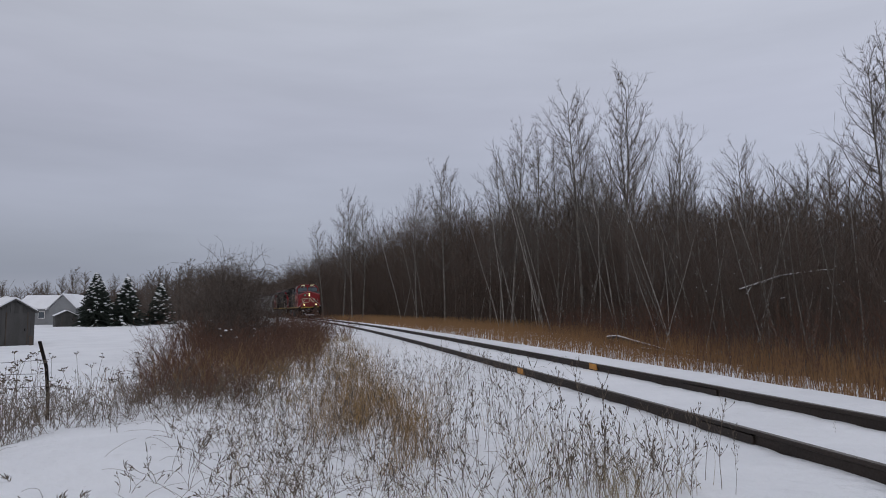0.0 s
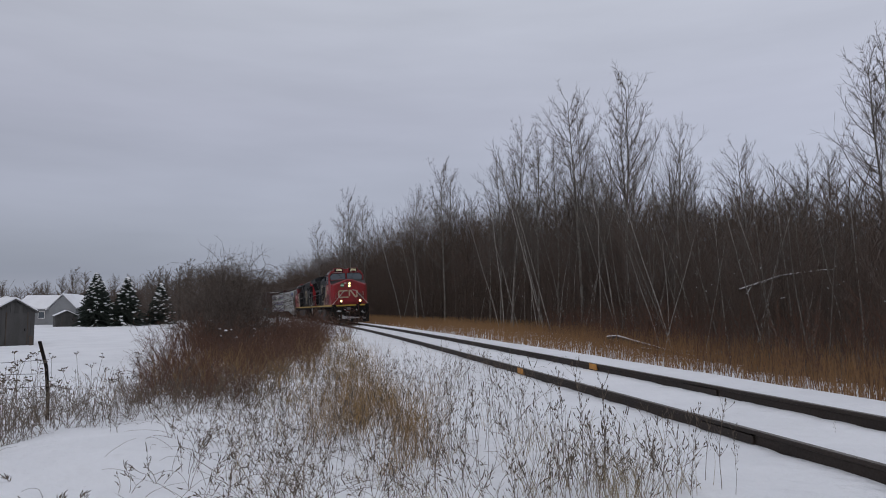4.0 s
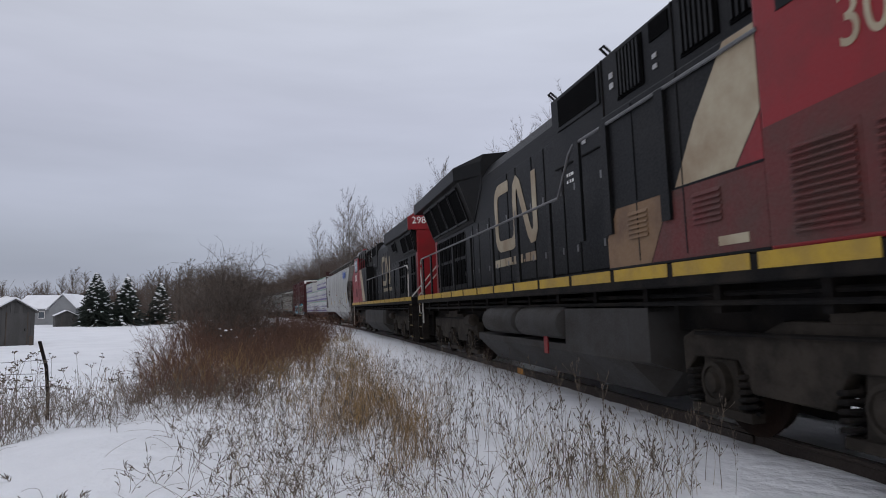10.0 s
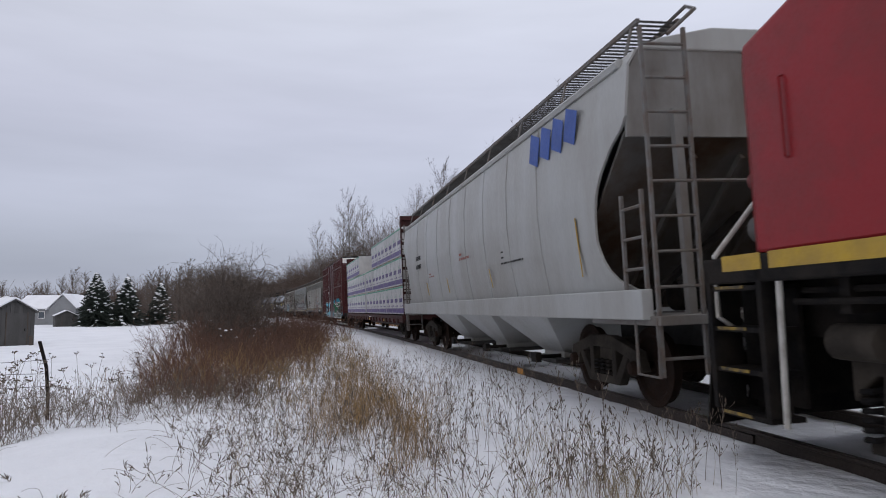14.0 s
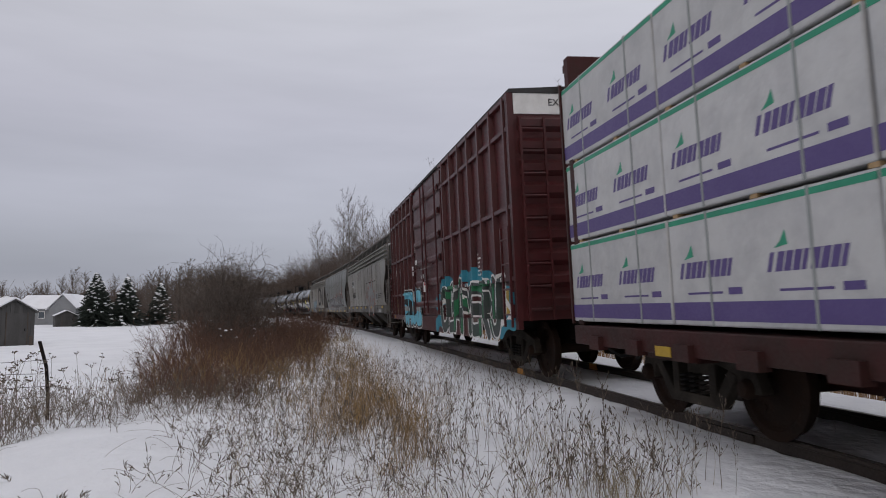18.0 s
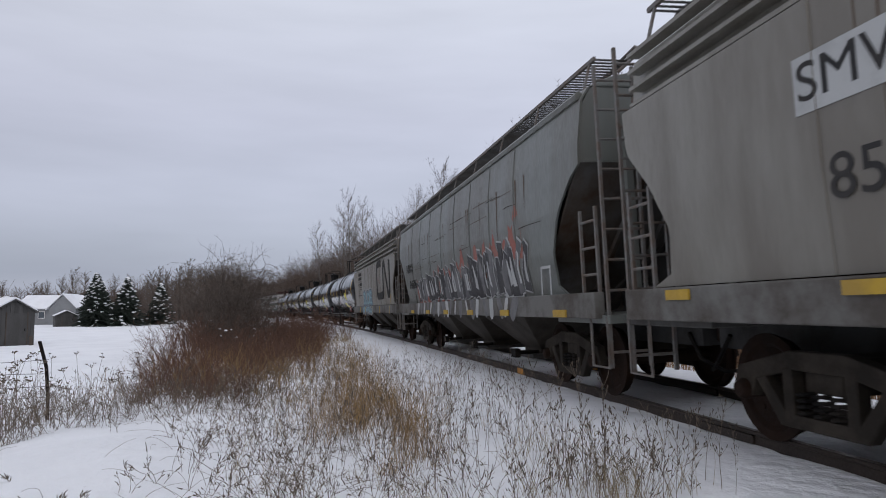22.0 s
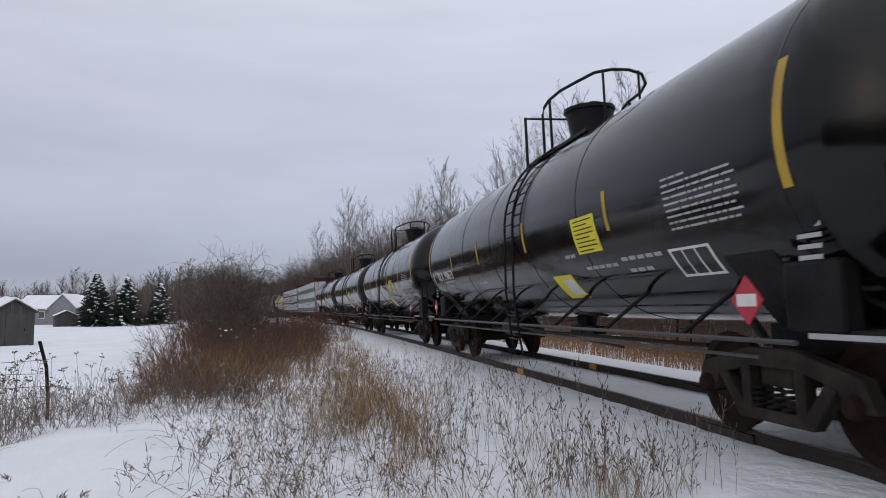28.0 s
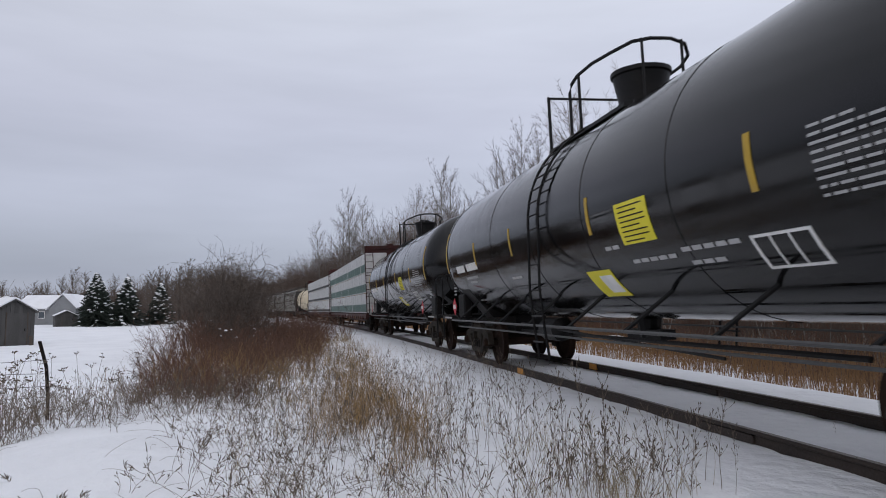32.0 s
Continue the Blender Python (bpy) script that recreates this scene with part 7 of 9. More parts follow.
painted_word("848886", -5.35, 1.98, 0.28, -1.530, DARKMARK, h2, "dark painted numbers", 1.1)
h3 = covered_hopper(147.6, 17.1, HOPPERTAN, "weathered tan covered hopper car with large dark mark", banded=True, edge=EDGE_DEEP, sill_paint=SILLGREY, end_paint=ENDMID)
emblem(h3, 3.3, 2.5, 1.4, -1.546, DARKMARK, w=0.30, wide=1.3)
rows = piece("SUDE", -3.05, 0.45, 1.52, 2.05, 12, 0.0, 1.0, 0.10) + piece("KNRU", -3.15, 0.95, 1.12, 1.33, 19, 0.0, 1.0, 0.12)
for mat, w, lift, label in ((PALESPRAY, 0.46, 0.001, "pale sprayed halo"), (GRAFDARK, 0.36, 0.0045, "black sprayed outline"), (BLUESPRAY, 0.28, 0.008, "dusty blue sprayed letter"), (SKYDULL, 0.09, 0.0115, "pale blue highlight")):
    for i, strokes in enumerate(rows):
        spray("graffiti_letter", label, h3, strokes, w * (1.0 if i < 4 else 0.72), lift + 0.001 * (i % 2), mat, BANDED)
for i in range(16):
    cx = rr.uniform(-6.2, 6.5)
    spray("rust_run", "thin rusty run", h3, [[(cx, 3.28), (cx + rr.uniform(-.02, .02), 3.28 - rr.uniform(0.3, 1.4))]], rr.uniform(0.02, 0.06), 0.0006, RUSTRUN, BANDED, 0.008)
for i in range(10):
    cx, cz = rr.uniform(2.9, 3.6), rr.uniform(2.2, 2.6)
    spray("graffiti_stroke", "thin red sprayed scribble", h3, [[(cx, cz), (cx + rr.uniform(-.15, .2), cz + rr.uniform(-.2, .2)), (cx + rr.uniform(-.1, .3), cz)]], 0.025, 0.006 + 0.0007 * i, REDSPRAY, BANDED)
for x, z0, z1 in ((6.35, 1.45, 1.95), (6.32, 1.06, 1.36), (1.06, 1.04, 1.42)):
    spray("reflective_stripe", "yellow reflective stripe", h3, [[(x, z0), (x + 0.04, z1)]], 0.10, 0.016, YELLOW, BANDED)
for i, (z, w) in enumerate(((3.12, 1.6), (2.90, 1.55))):
    for j in range(8):
        part("painted_block", Geo().box(-5.2 + 0.2 * j, -5.05 + 0.2 * j, -1.548, -1.543, z - 0.08, z + 0.08), DARKMARK, h3, "dark painted block")
for z in (2.74, 2.42, 1.98):
    part("dark_rule", Geo().box(-5.2, -3.5, -1.547, -1.540, z - 0.015, z + 0.015), DARKMARK, h3)
for j in range(9):
    if j != 2:
        part("painted_block", Geo().box(-5.2 + 0.19 * j, -5.06 + 0.19 * j, -1.547, -1.541, 2.5, 2.66), DARKMARK, h3, "dark painted block")
stencils(h3, -5.0, 2.05, 1.4, 0.3, 3, DARKMARK, -1.541, 12, 0.4)
for hh, xs in ((h, (7.0, 3.43, 1.08, -0.92, -3.0, -5.2, -7.4)), (h2, (6.9, 4.32, 1.88, -0.56, -3.0, -5.6)), (h3, (3.4, -1.9, -4.4))):
    for x in xs:
        z0, z1, w = {h: (1.28, 1.375, 0.40), h2: (1.09, 1.19, 0.46)}.get(hh, (1.06, 1.36, 0.09))
        part("reflector", Geo().box(x, x + w, -1.592, -1.571, z0, z1), YELLOW, hh, "yellow reflector")
first = 155.6
for i, middle in enumerate((164.8, 182.45, 200.15, 217.85, 235.45)):
    tank_car(middle, 18.0 if i == 2 else 17.6, "glossy black tank car with yellow stripes and placards", mid=0.6 if i < 2 else -0.4, sign_x=3.1 if i < 2 else 2.0 if i == 2 else 2.15, print_x=5.45 if i < 2 else 5.2, name=("", "TILX 190673", "TILX 190550", "", "")[i])
lumber_car(first + 88.75 + 11.7, 23.4, [(-11.1, 0.0, 3), (0.0, 11.1, 3)], "red-brown flat car of lumber in white and dark green wrap", WRAPWHITE, (WRAPDARK, None), 0.42, None, 3)
lumber_car(first + 88.75 + 35.1, 23.4, [(-11.1, 0.0, 3), (0.0, 11.1, 3)], "flat car of lumber in grey striped wrap", WRAPWHITE, (ENDGREY, None), 0.2, None, 3)
tank_car(first + 88.75 + 46.8 + 8.0, 16.0, "cream tank car with white railing", TANKCREAM, False, 1.42, 2.5)
for i in range(3):
    covered_hopper(first + 88.75 + 62.8 + 17.8 * (i + 0.5), 17.8, HOPPERGREY, "grey covered hopper car at the tail", banded=i % 2 == 0)


# ---- plants: skeletons of tapering sticks ----
BARK = material("dark_brown_bark", (0.065, 0.048, 0.038), 0.9, other=(0.10, 0.085, 0.075), scale=4, bump=0.4)
BARKGREY = material("grey_aspen_bark", (0.20, 0.185, 0.165), 0.85, other=(0.09, 0.075, 0.065), scale=3, amount=0.8, bump=0.3)
BIRCH = material("pale_birch_bark", (0.33, 0.31, 0.285), 0.8, other=(0.14, 0.12, 0.10), scale=5, amount=0.7, bump=0.3)
TWIG = material("brown_twigs", (0.10, 0.077, 0.062), 0.9, other=(0.15, 0.122, 0.10), scale=0.6, bump=0.0)
TWIGFAR = material("thicket_twigs", (0.098, 0.070, 0.055), 0.95, other=(0.14, 0.108, 0.09), scale=0.25, bump=0.0)
TWIGGREY = material("grey_twigs", (0.13, 0.115, 0.10), 0.9, other=(0.09, 0.075, 0.065), scale=0.6, bump=0.0)
REDTWIG = material("red_brown_shrub_twigs", (0.135, 0.070, 0.046), 0.9, other=(0.085, 0.05, 0.038), scale=0.5, bump=0.0)
TUFT = material("russet_tuft_grass", (0.36, 0.235, 0.105), 0.9, other=(0.23, 0.145, 0.07), scale=0.9, bump=0.0)
STRAW = material("straw_grass", (0.32, 0.25, 0.14), 0.9, other=(0.20, 0.15, 0.085), scale=0.9, bump=0.0)
REED = material("russet_dry_grass", (0.30, 0.17, 0.075), 0.9, other=(0.20, 0.112, 0.054), scale=0.5, bump=0.0)
STALK = material("brown_weed_stalks", (0.15, 0.118, 0.092), 0.9, other=(0.24, 0.185, 0.13), scale=1.5, bump=0.0)
SEED = material("dark_seed_heads", (0.105, 0.082, 0.062), 0.95, other=(0.13, 0.10, 0.072), scale=3, bump=0.3)
NEEDLE = material("dark_spruce_needles", (0.014, 0.022, 0.016), 0.8, other=(0.025, 0.035, 0.022), scale=2, bump=0.2)


def sticks_mesh(name, sticks, mat, sides=3):
    """One mesh of tapering sticks: rows of x0 y0 z0 x1 y1 z1 r0 r1."""
    a = np.asarray(sticks, float)
    p, q, r0, r1 = a[:, 0:3], a[:, 3:6], a[:, 6], a[:, 7]
    d = q - p
    d /= np.maximum(np.linalg.norm(d, axis=1, keepdims=True), 1e-6)
    ref = np.where(np.abs(d[:, 2:3]) > 0.9, [[1.0, 0.13, 0.0]], [[0.0, 0.1, 1.0]])
    s = np.cross(d, ref)
    s /= np.linalg.norm(s, axis=1, keepdims=True)
    u = np.cross(s, d)
    n = len(a)
    v = np.zeros((n, 2, sides, 3))
    for j in range(sides):
        w = s * math.cos(2 * math.pi * j / sides) + u * math.sin(2 * math.pi * j / sides)
        v[:, 0, j] = p + w * r0[:, None]
        v[:, 1, j] = q + w * r1[:, None]
    i = np.arange(n)[:, None] * 2 * sides
    j = np.arange(sides)[None]
    k = (j + 1) % sides
    f = np.stack([i + j, i + k, i + sides + k, i + sides + j], -1).reshape(-1, 4)
    me = bpy.data.meshes.new(name)
    me.vertices.add(n * 2 * sides)
    me.vertices.foreach_set("co", v.reshape(-1))
    me.loops.add(f.size)
    me.loops.foreach_set("vertex_index", f.reshape(-1).astype(np.int32))
    me.polygons.add(len(f))
    me.polygons.foreach_set("loop_start", np.arange(0, f.size, 4, dtype=np.int32))
    me.polygons.foreach_set("loop_total", np.full(len(f), 4, dtype=np.int32))
    me.update(calc_edges=True)
    me.validate()
    me.materials.append(mat)
    me.polygons.foreach_set("use_smooth", [True] * len(me.polygons))
    return me


def limb(r, out, start, way, length, r0, r1, n, wander, lift=0.0):
    """A crooked stick; returns its joints with the way at each."""
    p, d = Vector(start), Vector(way).normalized()
    joints = []
    for i in range(n):
        q = p + d * (length / n)
        a, b = r0 + (r1 - r0) * i / n, r0 + (r1 - r0) * (i + 1) / n
        out.append((*p, *q, a, b))
        joints.append((q, d.copy(), b))
        d = (d + Vector((r.uniform(-wander, wander), r.uniform(-wander, wander), r.uniform(-wander, wander) + lift))).normalized()
        p = q
    return joints


def fork(r, way, spread):
    side = Vector((r.uniform(-1, 1), r.uniform(-1, 1), r.uniform(-0.3, 0.3)))
    side = (side - way * side.dot(way)).normalized()
    return (way * math.cos(spread) + side * math.sin(spread)).normalized()


def bare_tree(seed, height, crown_from=0.35, spread=0.6, branches=42, girth=0.012, twigs=7, lean=0.05, thick=1.0, reach=0.27, lift=0.12, fine=1.0):
    """Trunk sticks, limb sticks and twig sticks of a leafless tree at the origin."""
    r = random.Random(seed)
    trunk, limbs, small = [], [], []
    way = Vector((r.uniform(-lean, lean), r.uniform(-lean, lean), 1)).normalized()
    js = limb(r, trunk, (0, 0, -0.15), way, height, height * girth, 0.012, 12, 0.045, 0.05)
    for i in range(branches):
        f = crown_from + (1 - crown_from) * (i / branches) ** 0.85
        k = min(int(f * 12), 11)
        p, d, rad = js[k]
        base = Vector(trunk[k][:3]).lerp(p, r.random())
        ln = height * (reach * (1 - f) ** 0.6 + 0.05) * r.uniform(0.6, 1.25)
        b = limb(r, limbs, base, fork(r, d, spread * r.uniform(0.7, 1.3)), ln, max(rad * 0.55, 0.010) * thick, 0.005 * thick, 5, 0.13, lift)
        for m in range(twigs):
            q, e, _ = b[r.randrange(0, 5)]
            t = limb(r, small, q, fork(r, e, r.uniform(0.4, 0.9)), ln * r.uniform(0.18, 0.45) * fine, 0.0065 * thick, 0.003 * thick, 2, 0.15, 0.40)
            if m % 2:
                limb(r, small, t[0][0], fork(r, t[0][1], 0.7), ln * r.uniform(0.1, 0.22), 0.0045 * thick, 0.0025 * thick, 1, 0.1)
    return trunk, limbs, small


def shrub(seed, height, stems, spread, thick=1.0, arch=-0.02, twigs=9):
    r = random.Random(seed)
    limbs, small = [], []
    for i in range(stems):
        a = r.uniform(0, 2 * math.pi)
        way = Vector((math.cos(a) * spread * r.random(), math.sin(a) * spread * r.random(), 1))
        ln = height * r.uniform(0.65, 1.15)
        p0 = (r.uniform(-0.3, 0.3) * spread, r.uniform(-0.3, 0.3) * spread, -0.1)
        b = limb(r, limbs, p0, way, ln, 0.016 * thick, 0.006 * thick, 6, 0.16, arch)
        for m in range(twigs):
            q, e, _ = b[r.randrange(1, 6)]
            t = limb(r, small, q, fork(r, e, r.uniform(0.3, 1.0)), ln * r.uniform(0.15, 0.38), 0.006 * thick, 0.003 * thick, 3, 0.22, arch)
            limb(r, small, t[1][0], fork(r, t[1][1], 0.7), ln * r.uniform(0.08, 0.2), 0.0045 * thick, 0.0025 * thick, 2, 0.2, arch)
    return limbs, small


def tree_thing(name, label, category, group, parts):
    t = thing(name, label, category, group)
    for pn, me in parts:
        p = part(pn, me, None, t)
        if pn not in ("trunk", "stem"):
            tagged(p, "", "", "", "stuff")
    return t


def stand(x, y, turn=0.0, size=1.0, sink=0.0):
    return pose(x, y, float(ground_z(x, y)) - sink, 0, 0, turn) @ Matrix.Scale(size, 4)


def copy_scaled(ob, m):
    """copy_thing with the size taken from the pose."""
    c = copy_thing(ob, m)
    c.matrix_basis = m
    return c


def from_view(px, depth):
    """x of a place at that depth, seen px of half a picture to the right of the middle."""
    return px * depth * math.tan(radians(66.27 / 2))


def track_x(y):
    return float(np.interp(y, LINE_Y, LINE_X))


def plant_woods():
    r = random.Random(12)
    tall, slim, bushy = [], [], []
    for i in range(4):
        tr, li, tw = bare_tree(100 + i, 13.0, 0.34, 0.72 + 0.14 * (i % 2), 60, 0.0075, 17, 0.05, 1.0, 0.30, 0.20, 0.60)
        tall.append(tree_thing("tree", "tall bare grey-barked tree with a twiggy crown", "tree", "trees of the wood edge",
                               (("trunk", sticks_mesh("trunk", tr, BARKGREY, 7)), ("crown_limb", sticks_mesh("crown_limb", li, TWIGGREY, 4)), ("crown", sticks_mesh("crown", tw, TWIG)))))
    for i in range(5):
        tr, li, tw = bare_tree(200 + i, 8.0, 0.42, 0.6, 26, 0.0046, 6, 0.30, 0.8)
        slim.append(tree_thing("sapling", "slender pale-barked sapling without leaves", "tree", "saplings of the wood edge",
                               (("trunk", sticks_mesh("trunk", tr, BIRCH if i % 2 else BARKGREY, 6)), ("crown_limb", sticks_mesh("crown_limb", li + tw, TWIGGREY if i % 2 else TWIG)))))
    for i in range(4):
        tr, li, tw = bare_tree(300 + i, 9.0, 0.12, 0.75, 60, 0.008, 9, 0.08, 1.1)
        bushy.append(tree_thing("tree", "bushy dark bare tree at the wood edge", "tree", "trees of the wood edge",
                                (("trunk", sticks_mesh("trunk", tr, BARK, 6)), ("crown_limb", sticks_mesh("crown_limb", li, BARK, 4)), ("crown", sticks_mesh("crown", tw, TWIG)))))
    # tall trees along the skyline: sideways place in the view, depth, height
    for i, (px, depth, height) in enumerate(((0.410, 34, 12.8), (0.315, 38, 13.6), (0.155, 48, 14.0), (0.215, 46, 13.4), (0.005, 70, 16.3), (-0.06, 80, 15.6), (-0.205, 98, 17.6),
                                             (-0.18, 104, 18.2), (0.52, 33, 10.2), (0.70, 27, 8.0), (0.80, 25, 7.0), (1.0, 21, 9.4), (1.07, 22, 10.4), (0.58, 36, 9.0), (0.34, 42, 13.0),
                                             (-0.225, 104, 17.0), (0.03, 74, 16.0), (0.13, 55, 13.0), (-0.27, 112, 15.0), (0.26, 44, 12.4), (0.42, 39, 12.5), (0.90, 26, 7.6))):
        x = from_view(px, depth)
        m = stand(x, depth, r.uniform(0, 360), height / 13.0)
        if i < 4:
            tall[i].matrix_basis = m
        else:
            copy_scaled(tall[i % 4], m)
    k = 0
    for i in range(120):
        y = 9 + 85 * r.random() ** 1.3
        d = float(wood_edge(y)) + r.uniform(0.2, 7)
        m = stand(track_x(y) + d / math.cos(0.15), y, r.uniform(0, 360), min(max(0.245 * y, 3.2), 11.0) / 8.0 * r.uniform(0.75, 1.15))
        if k < 5:
            slim[k].matrix_basis = m
        else:
            copy_scaled(slim[k % 5], m)
        k += 1
    # pale thin stems in front of the thicket
    for i in range(20):
        y = 15 + 38 * r.random()
        d = float(wood_edge(y)) + r.uniform(-0.6, 2.2)
        copy_scaled(slim[(1, 3)[i % 2]], stand(track_x(y) + d / math.cos(0.15), y, r.uniform(0, 360), min(max(0.23 * y, 3.2), 9.5) / 8.0 * r.uniform(0.7, 1.1)))
    k = 0
    for i in range(130):
        y = 12 + 150 * r.random() ** 1.2
        d = float(wood_edge(y)) + r.uniform(2.5, 14)
        m = stand(track_x(y) + d, y, r.uniform(0, 360), min(max(0.17 * y, 2.6), 12.5) / 9.0 * r.uniform(0.75, 1.12))
        if k < 4:
            bushy[k].matrix_basis = m
        else:
            copy_scaled(bushy[k % 4], m)
        k += 1
    # the thicket behind and under the trees
    sticks = []
    for i in range(4200):
        y = 8 + 200 * r.random() ** 1.35
        d = float(wood_edge(y)) + 0.8 + 26 * r.random() ** 1.4
        x = track_x(y) + d
        z = float(ground_z(x, y))
        h = r.uniform(0.45, 1.05) * (2.6 + 0.125 * min(y, 95))
        far = 0.9 + y / 60
        js = limb(r, sticks, (x, y, z - 0.1), (r.uniform(-.18, .18), r.uniform(-.18, .18), 1), h, 0.012 * far, 0.005 * far, 3, 0.12, 0.02)
        for m in range(15):
            q, e, _ = js[r.randrange(0, 3)]
            base = q - e * (h / 3 * r.random())
            b = limb(r, sticks, base, fork(r, e, r.uniform(0.4, 1.1)), h * r.uniform(0.14, 0.34), 0.0068 * far, 0.0036 * far, 3, 0.24, 0.08)
            limb(r, sticks, b[0][0], fork(r, b[0][1], 0.7), h * r.uniform(0.1, 0.2), 0.0055 * far, 0.003 * far, 1, 0.2, 0.1)
    # unseen growth beside the line behind the camera, added to darken end faces
    for i in range(700):
        y = 8 - 70 * r.random()
        x = track_x(y) + 5.5 + 16 * r.random()
        z = float(ground_z(x, y))
        h = r.uniform(4, 9)
        js = limb(r, sticks, (x, y, z - 0.1), (r.uniform(-.18, .18), r.uniform(-.18, .18), 1), h, 0.05, 0.02, 3, 0.12, 0.02)
        for m in range(12):
            q, e, _ = js[r.randrange(0, 3)]
            limb(r, sticks, q - e * (h / 3 * r.random()), fork(r, e, r.uniform(0.4, 1.1)), h * r.uniform(0.14, 0.34), 0.03, 0.015, 2, 0.24, 0.08)
    tagged(new("thicket", sticks_mesh("thicket", sticks, TWIGFAR)), "dense brown leafless thicket inside the wood, with unseen growth added behind the camera", "thicket", "", "stuff")
    flecks = []
    for i in range(2600):
        a = sticks[r.randrange(len(sticks))]
        if 13 < a[1] < 60 and 0.3 < a[2] < 3.4 and len(flecks) < 420 and abs(a[5] - a[2]) < 0.3:
            p, q = Vector(a[0:3]), Vector(a[3:6])
            p, q = p.lerp(q, 0.3) + Vector((0, -0.02, 0.01)), p.lerp(q, 0.3 + 0.25 * r.random()) + Vector((0, -0.02, 0.01))
            flecks.append((*p, *q, 0.010 * (0.6 + a[1] / 50), 0.006))
    tagged(new("snow_flecks", sticks_mesh("snow_flecks", flecks, SNOW_CAP, 4)), "bits of snow caught on the twigs of the wood", "snow", "", "stuff")
    # woods deep behind, and the far woods across the fields
    sticks = []
    for i in range(2600):
        y = 14 + 420 * r.random() ** 1.5
        d = float(wood_edge(y)) + 18 + 45 * r.random()
        x = track_x(min(y, 380)) + d - max(0, y - 380) * 0.35
        z = float(ground_z(x, y))
        h = r.uniform(0.7, 1.05) * (3.6 + 0.12 * min(y, 100))
        far = 2.2 + y / 30
        js = limb(r, sticks, (x, y, z - 0.1), (r.uniform(-.1, .1), r.uniform(-.1, .1), 1), h, 0.022 * far, 0.008 * far, 3, 0.06, 0.02)
        for m in range(12):
            q, e, _ = js[r.randrange(0, 3)]
            limb(r, sticks, q - e * (h / 3 * r.random()), fork(r, e, r.uniform(0.4, 0.8)), h * r.uniform(0.15, 0.32), 0.010 * far, 0.005 * far, 2, 0.2, 0.1)
    tagged(new("deep_woods", sticks_mesh("deep_woods", sticks, TWIGFAR)), "dark leafless woods behind the first trees", "woods", "", "stuff")
    sticks = []
    for i in range(2000):
        y = r.uniform(125, 230)
        x = from_view(r.uniform(-1.25, -0.32), y)
        z = float(ground_z(x, y))
        h = r.uniform(1.6, 4.2) + 3.5 * max(0, math.sin(x * 0.06 + 1)) * r.random()
        far = 4.0
        js = limb(r, sticks, (x, y, z - 0.1), (r.uniform(-.12, .12), 0, 1), h, 0.02 * far, 0.008 * far, 3, 0.08, 0.02)
        for m in range(11):
            q, e, _ = js[r.randrange(0, 3)]
            limb(r, sticks, q - e * (h / 3 * r.random()), fork(r, e, r.uniform(0.4, 1.0)), h * r.uniform(0.2, 0.38), 0.009 * far, 0.004 * far, 2, 0.2, 0.1)
    # a higher belt behind the spruces, the belt that goes on round the field, and unseen trees added behind the camera
    for i in range(3400):
        if i >= 2500:
            # unseen trees close behind the camera, added to dim the train's near side
            a, q = radians(r.uniform(205, 285)), r.uniform(32, 60)
            x, y, h = q * math.cos(a), q * math.sin(a), r.uniform(6, 11)
        elif i < 1000:
            y = r.uniform(122, 150)
            x = from_view(r.uniform(-0.84, -0.44), y)
            h = r.uniform(3.5, 7.5) + 1.5 * math.sin(x * 0.11)
        else:
            a, q = radians(r.uniform(128, 215)), r.uniform(120, 190)
            x, y, h = q * math.cos(a), q * math.sin(a), r.uniform(4, 9)
        js = limb(r, sticks, (x, y, float(ground_z(x, y)) - 0.1), (r.uniform(-.12, .12), 0, 1), h, 0.08, 0.03, 3, 0.08, 0.02)
        for m in range(11):
            q, e, _ = js[r.randrange(0, 3)]
            limb(r, sticks, q - e * (h / 3 * r.random()), fork(r, e, r.uniform(0.4, 1.0)), h * r.uniform(0.15, 0.32), 0.034, 0.016, 2, 0.2, 0.1)
    tagged(new("far_woods", sticks_mesh("far_woods", sticks, TWIGFAR)), "far leafless woods beyond the snowy field, with unseen trees added behind the camera", "woods", "", "stuff")
    # dry russet grass between the track and the wood
    sticks = []
    for i in range(15000):
        y = 6.5 + 110 * r.random() ** 1.7
        e = float(wood_edge(y))
        d = 2.9 + 0.35 * math.sin(y * 1.1) + (e - 1.6) * r.random() ** 0.75
        if y < 22 and 0.2 < math.sin(y * 0.9 + 0.5) and d < 4.2 and r.random() < 0.8:
            continue
        x = track_x(y) + d
        z = float(ground_z(x, y))
        h = r.uniform(0.45, 1.0) * (0.6 + 0.4 * min(1, (d - 2.4) / 2.0))
        w = 0.0032 * (1 + y / 22)
        limb(r, sticks, (x, y, z - 0.03), (r.uniform(-.16, .16), r.uniform(-.16, .16), 1), h, w, w * 0.35, 2, 0.12, -0.02)
    tagged(new("russet_grass", sticks_mesh("russet_grass", sticks, REED)), "tall dry russet grass along the wood edge", "grass", "", "stuff")
    sticks = []
    for i in range(900):
        y = 7 + 30 * r.random()
        d = float(wood_edge(y)) + r.uniform(-1.4, 1.5)
        x = track_x(y) + d
        z = float(ground_z(x, y))
        js = limb(r, sticks, (x, y, z - 0.03), (r.uniform(-.3, .3), r.uniform(-.3, .3), 1), r.uniform(0.7, 1.7), 0.006, 0.003, 4, 0.15, 0.0)
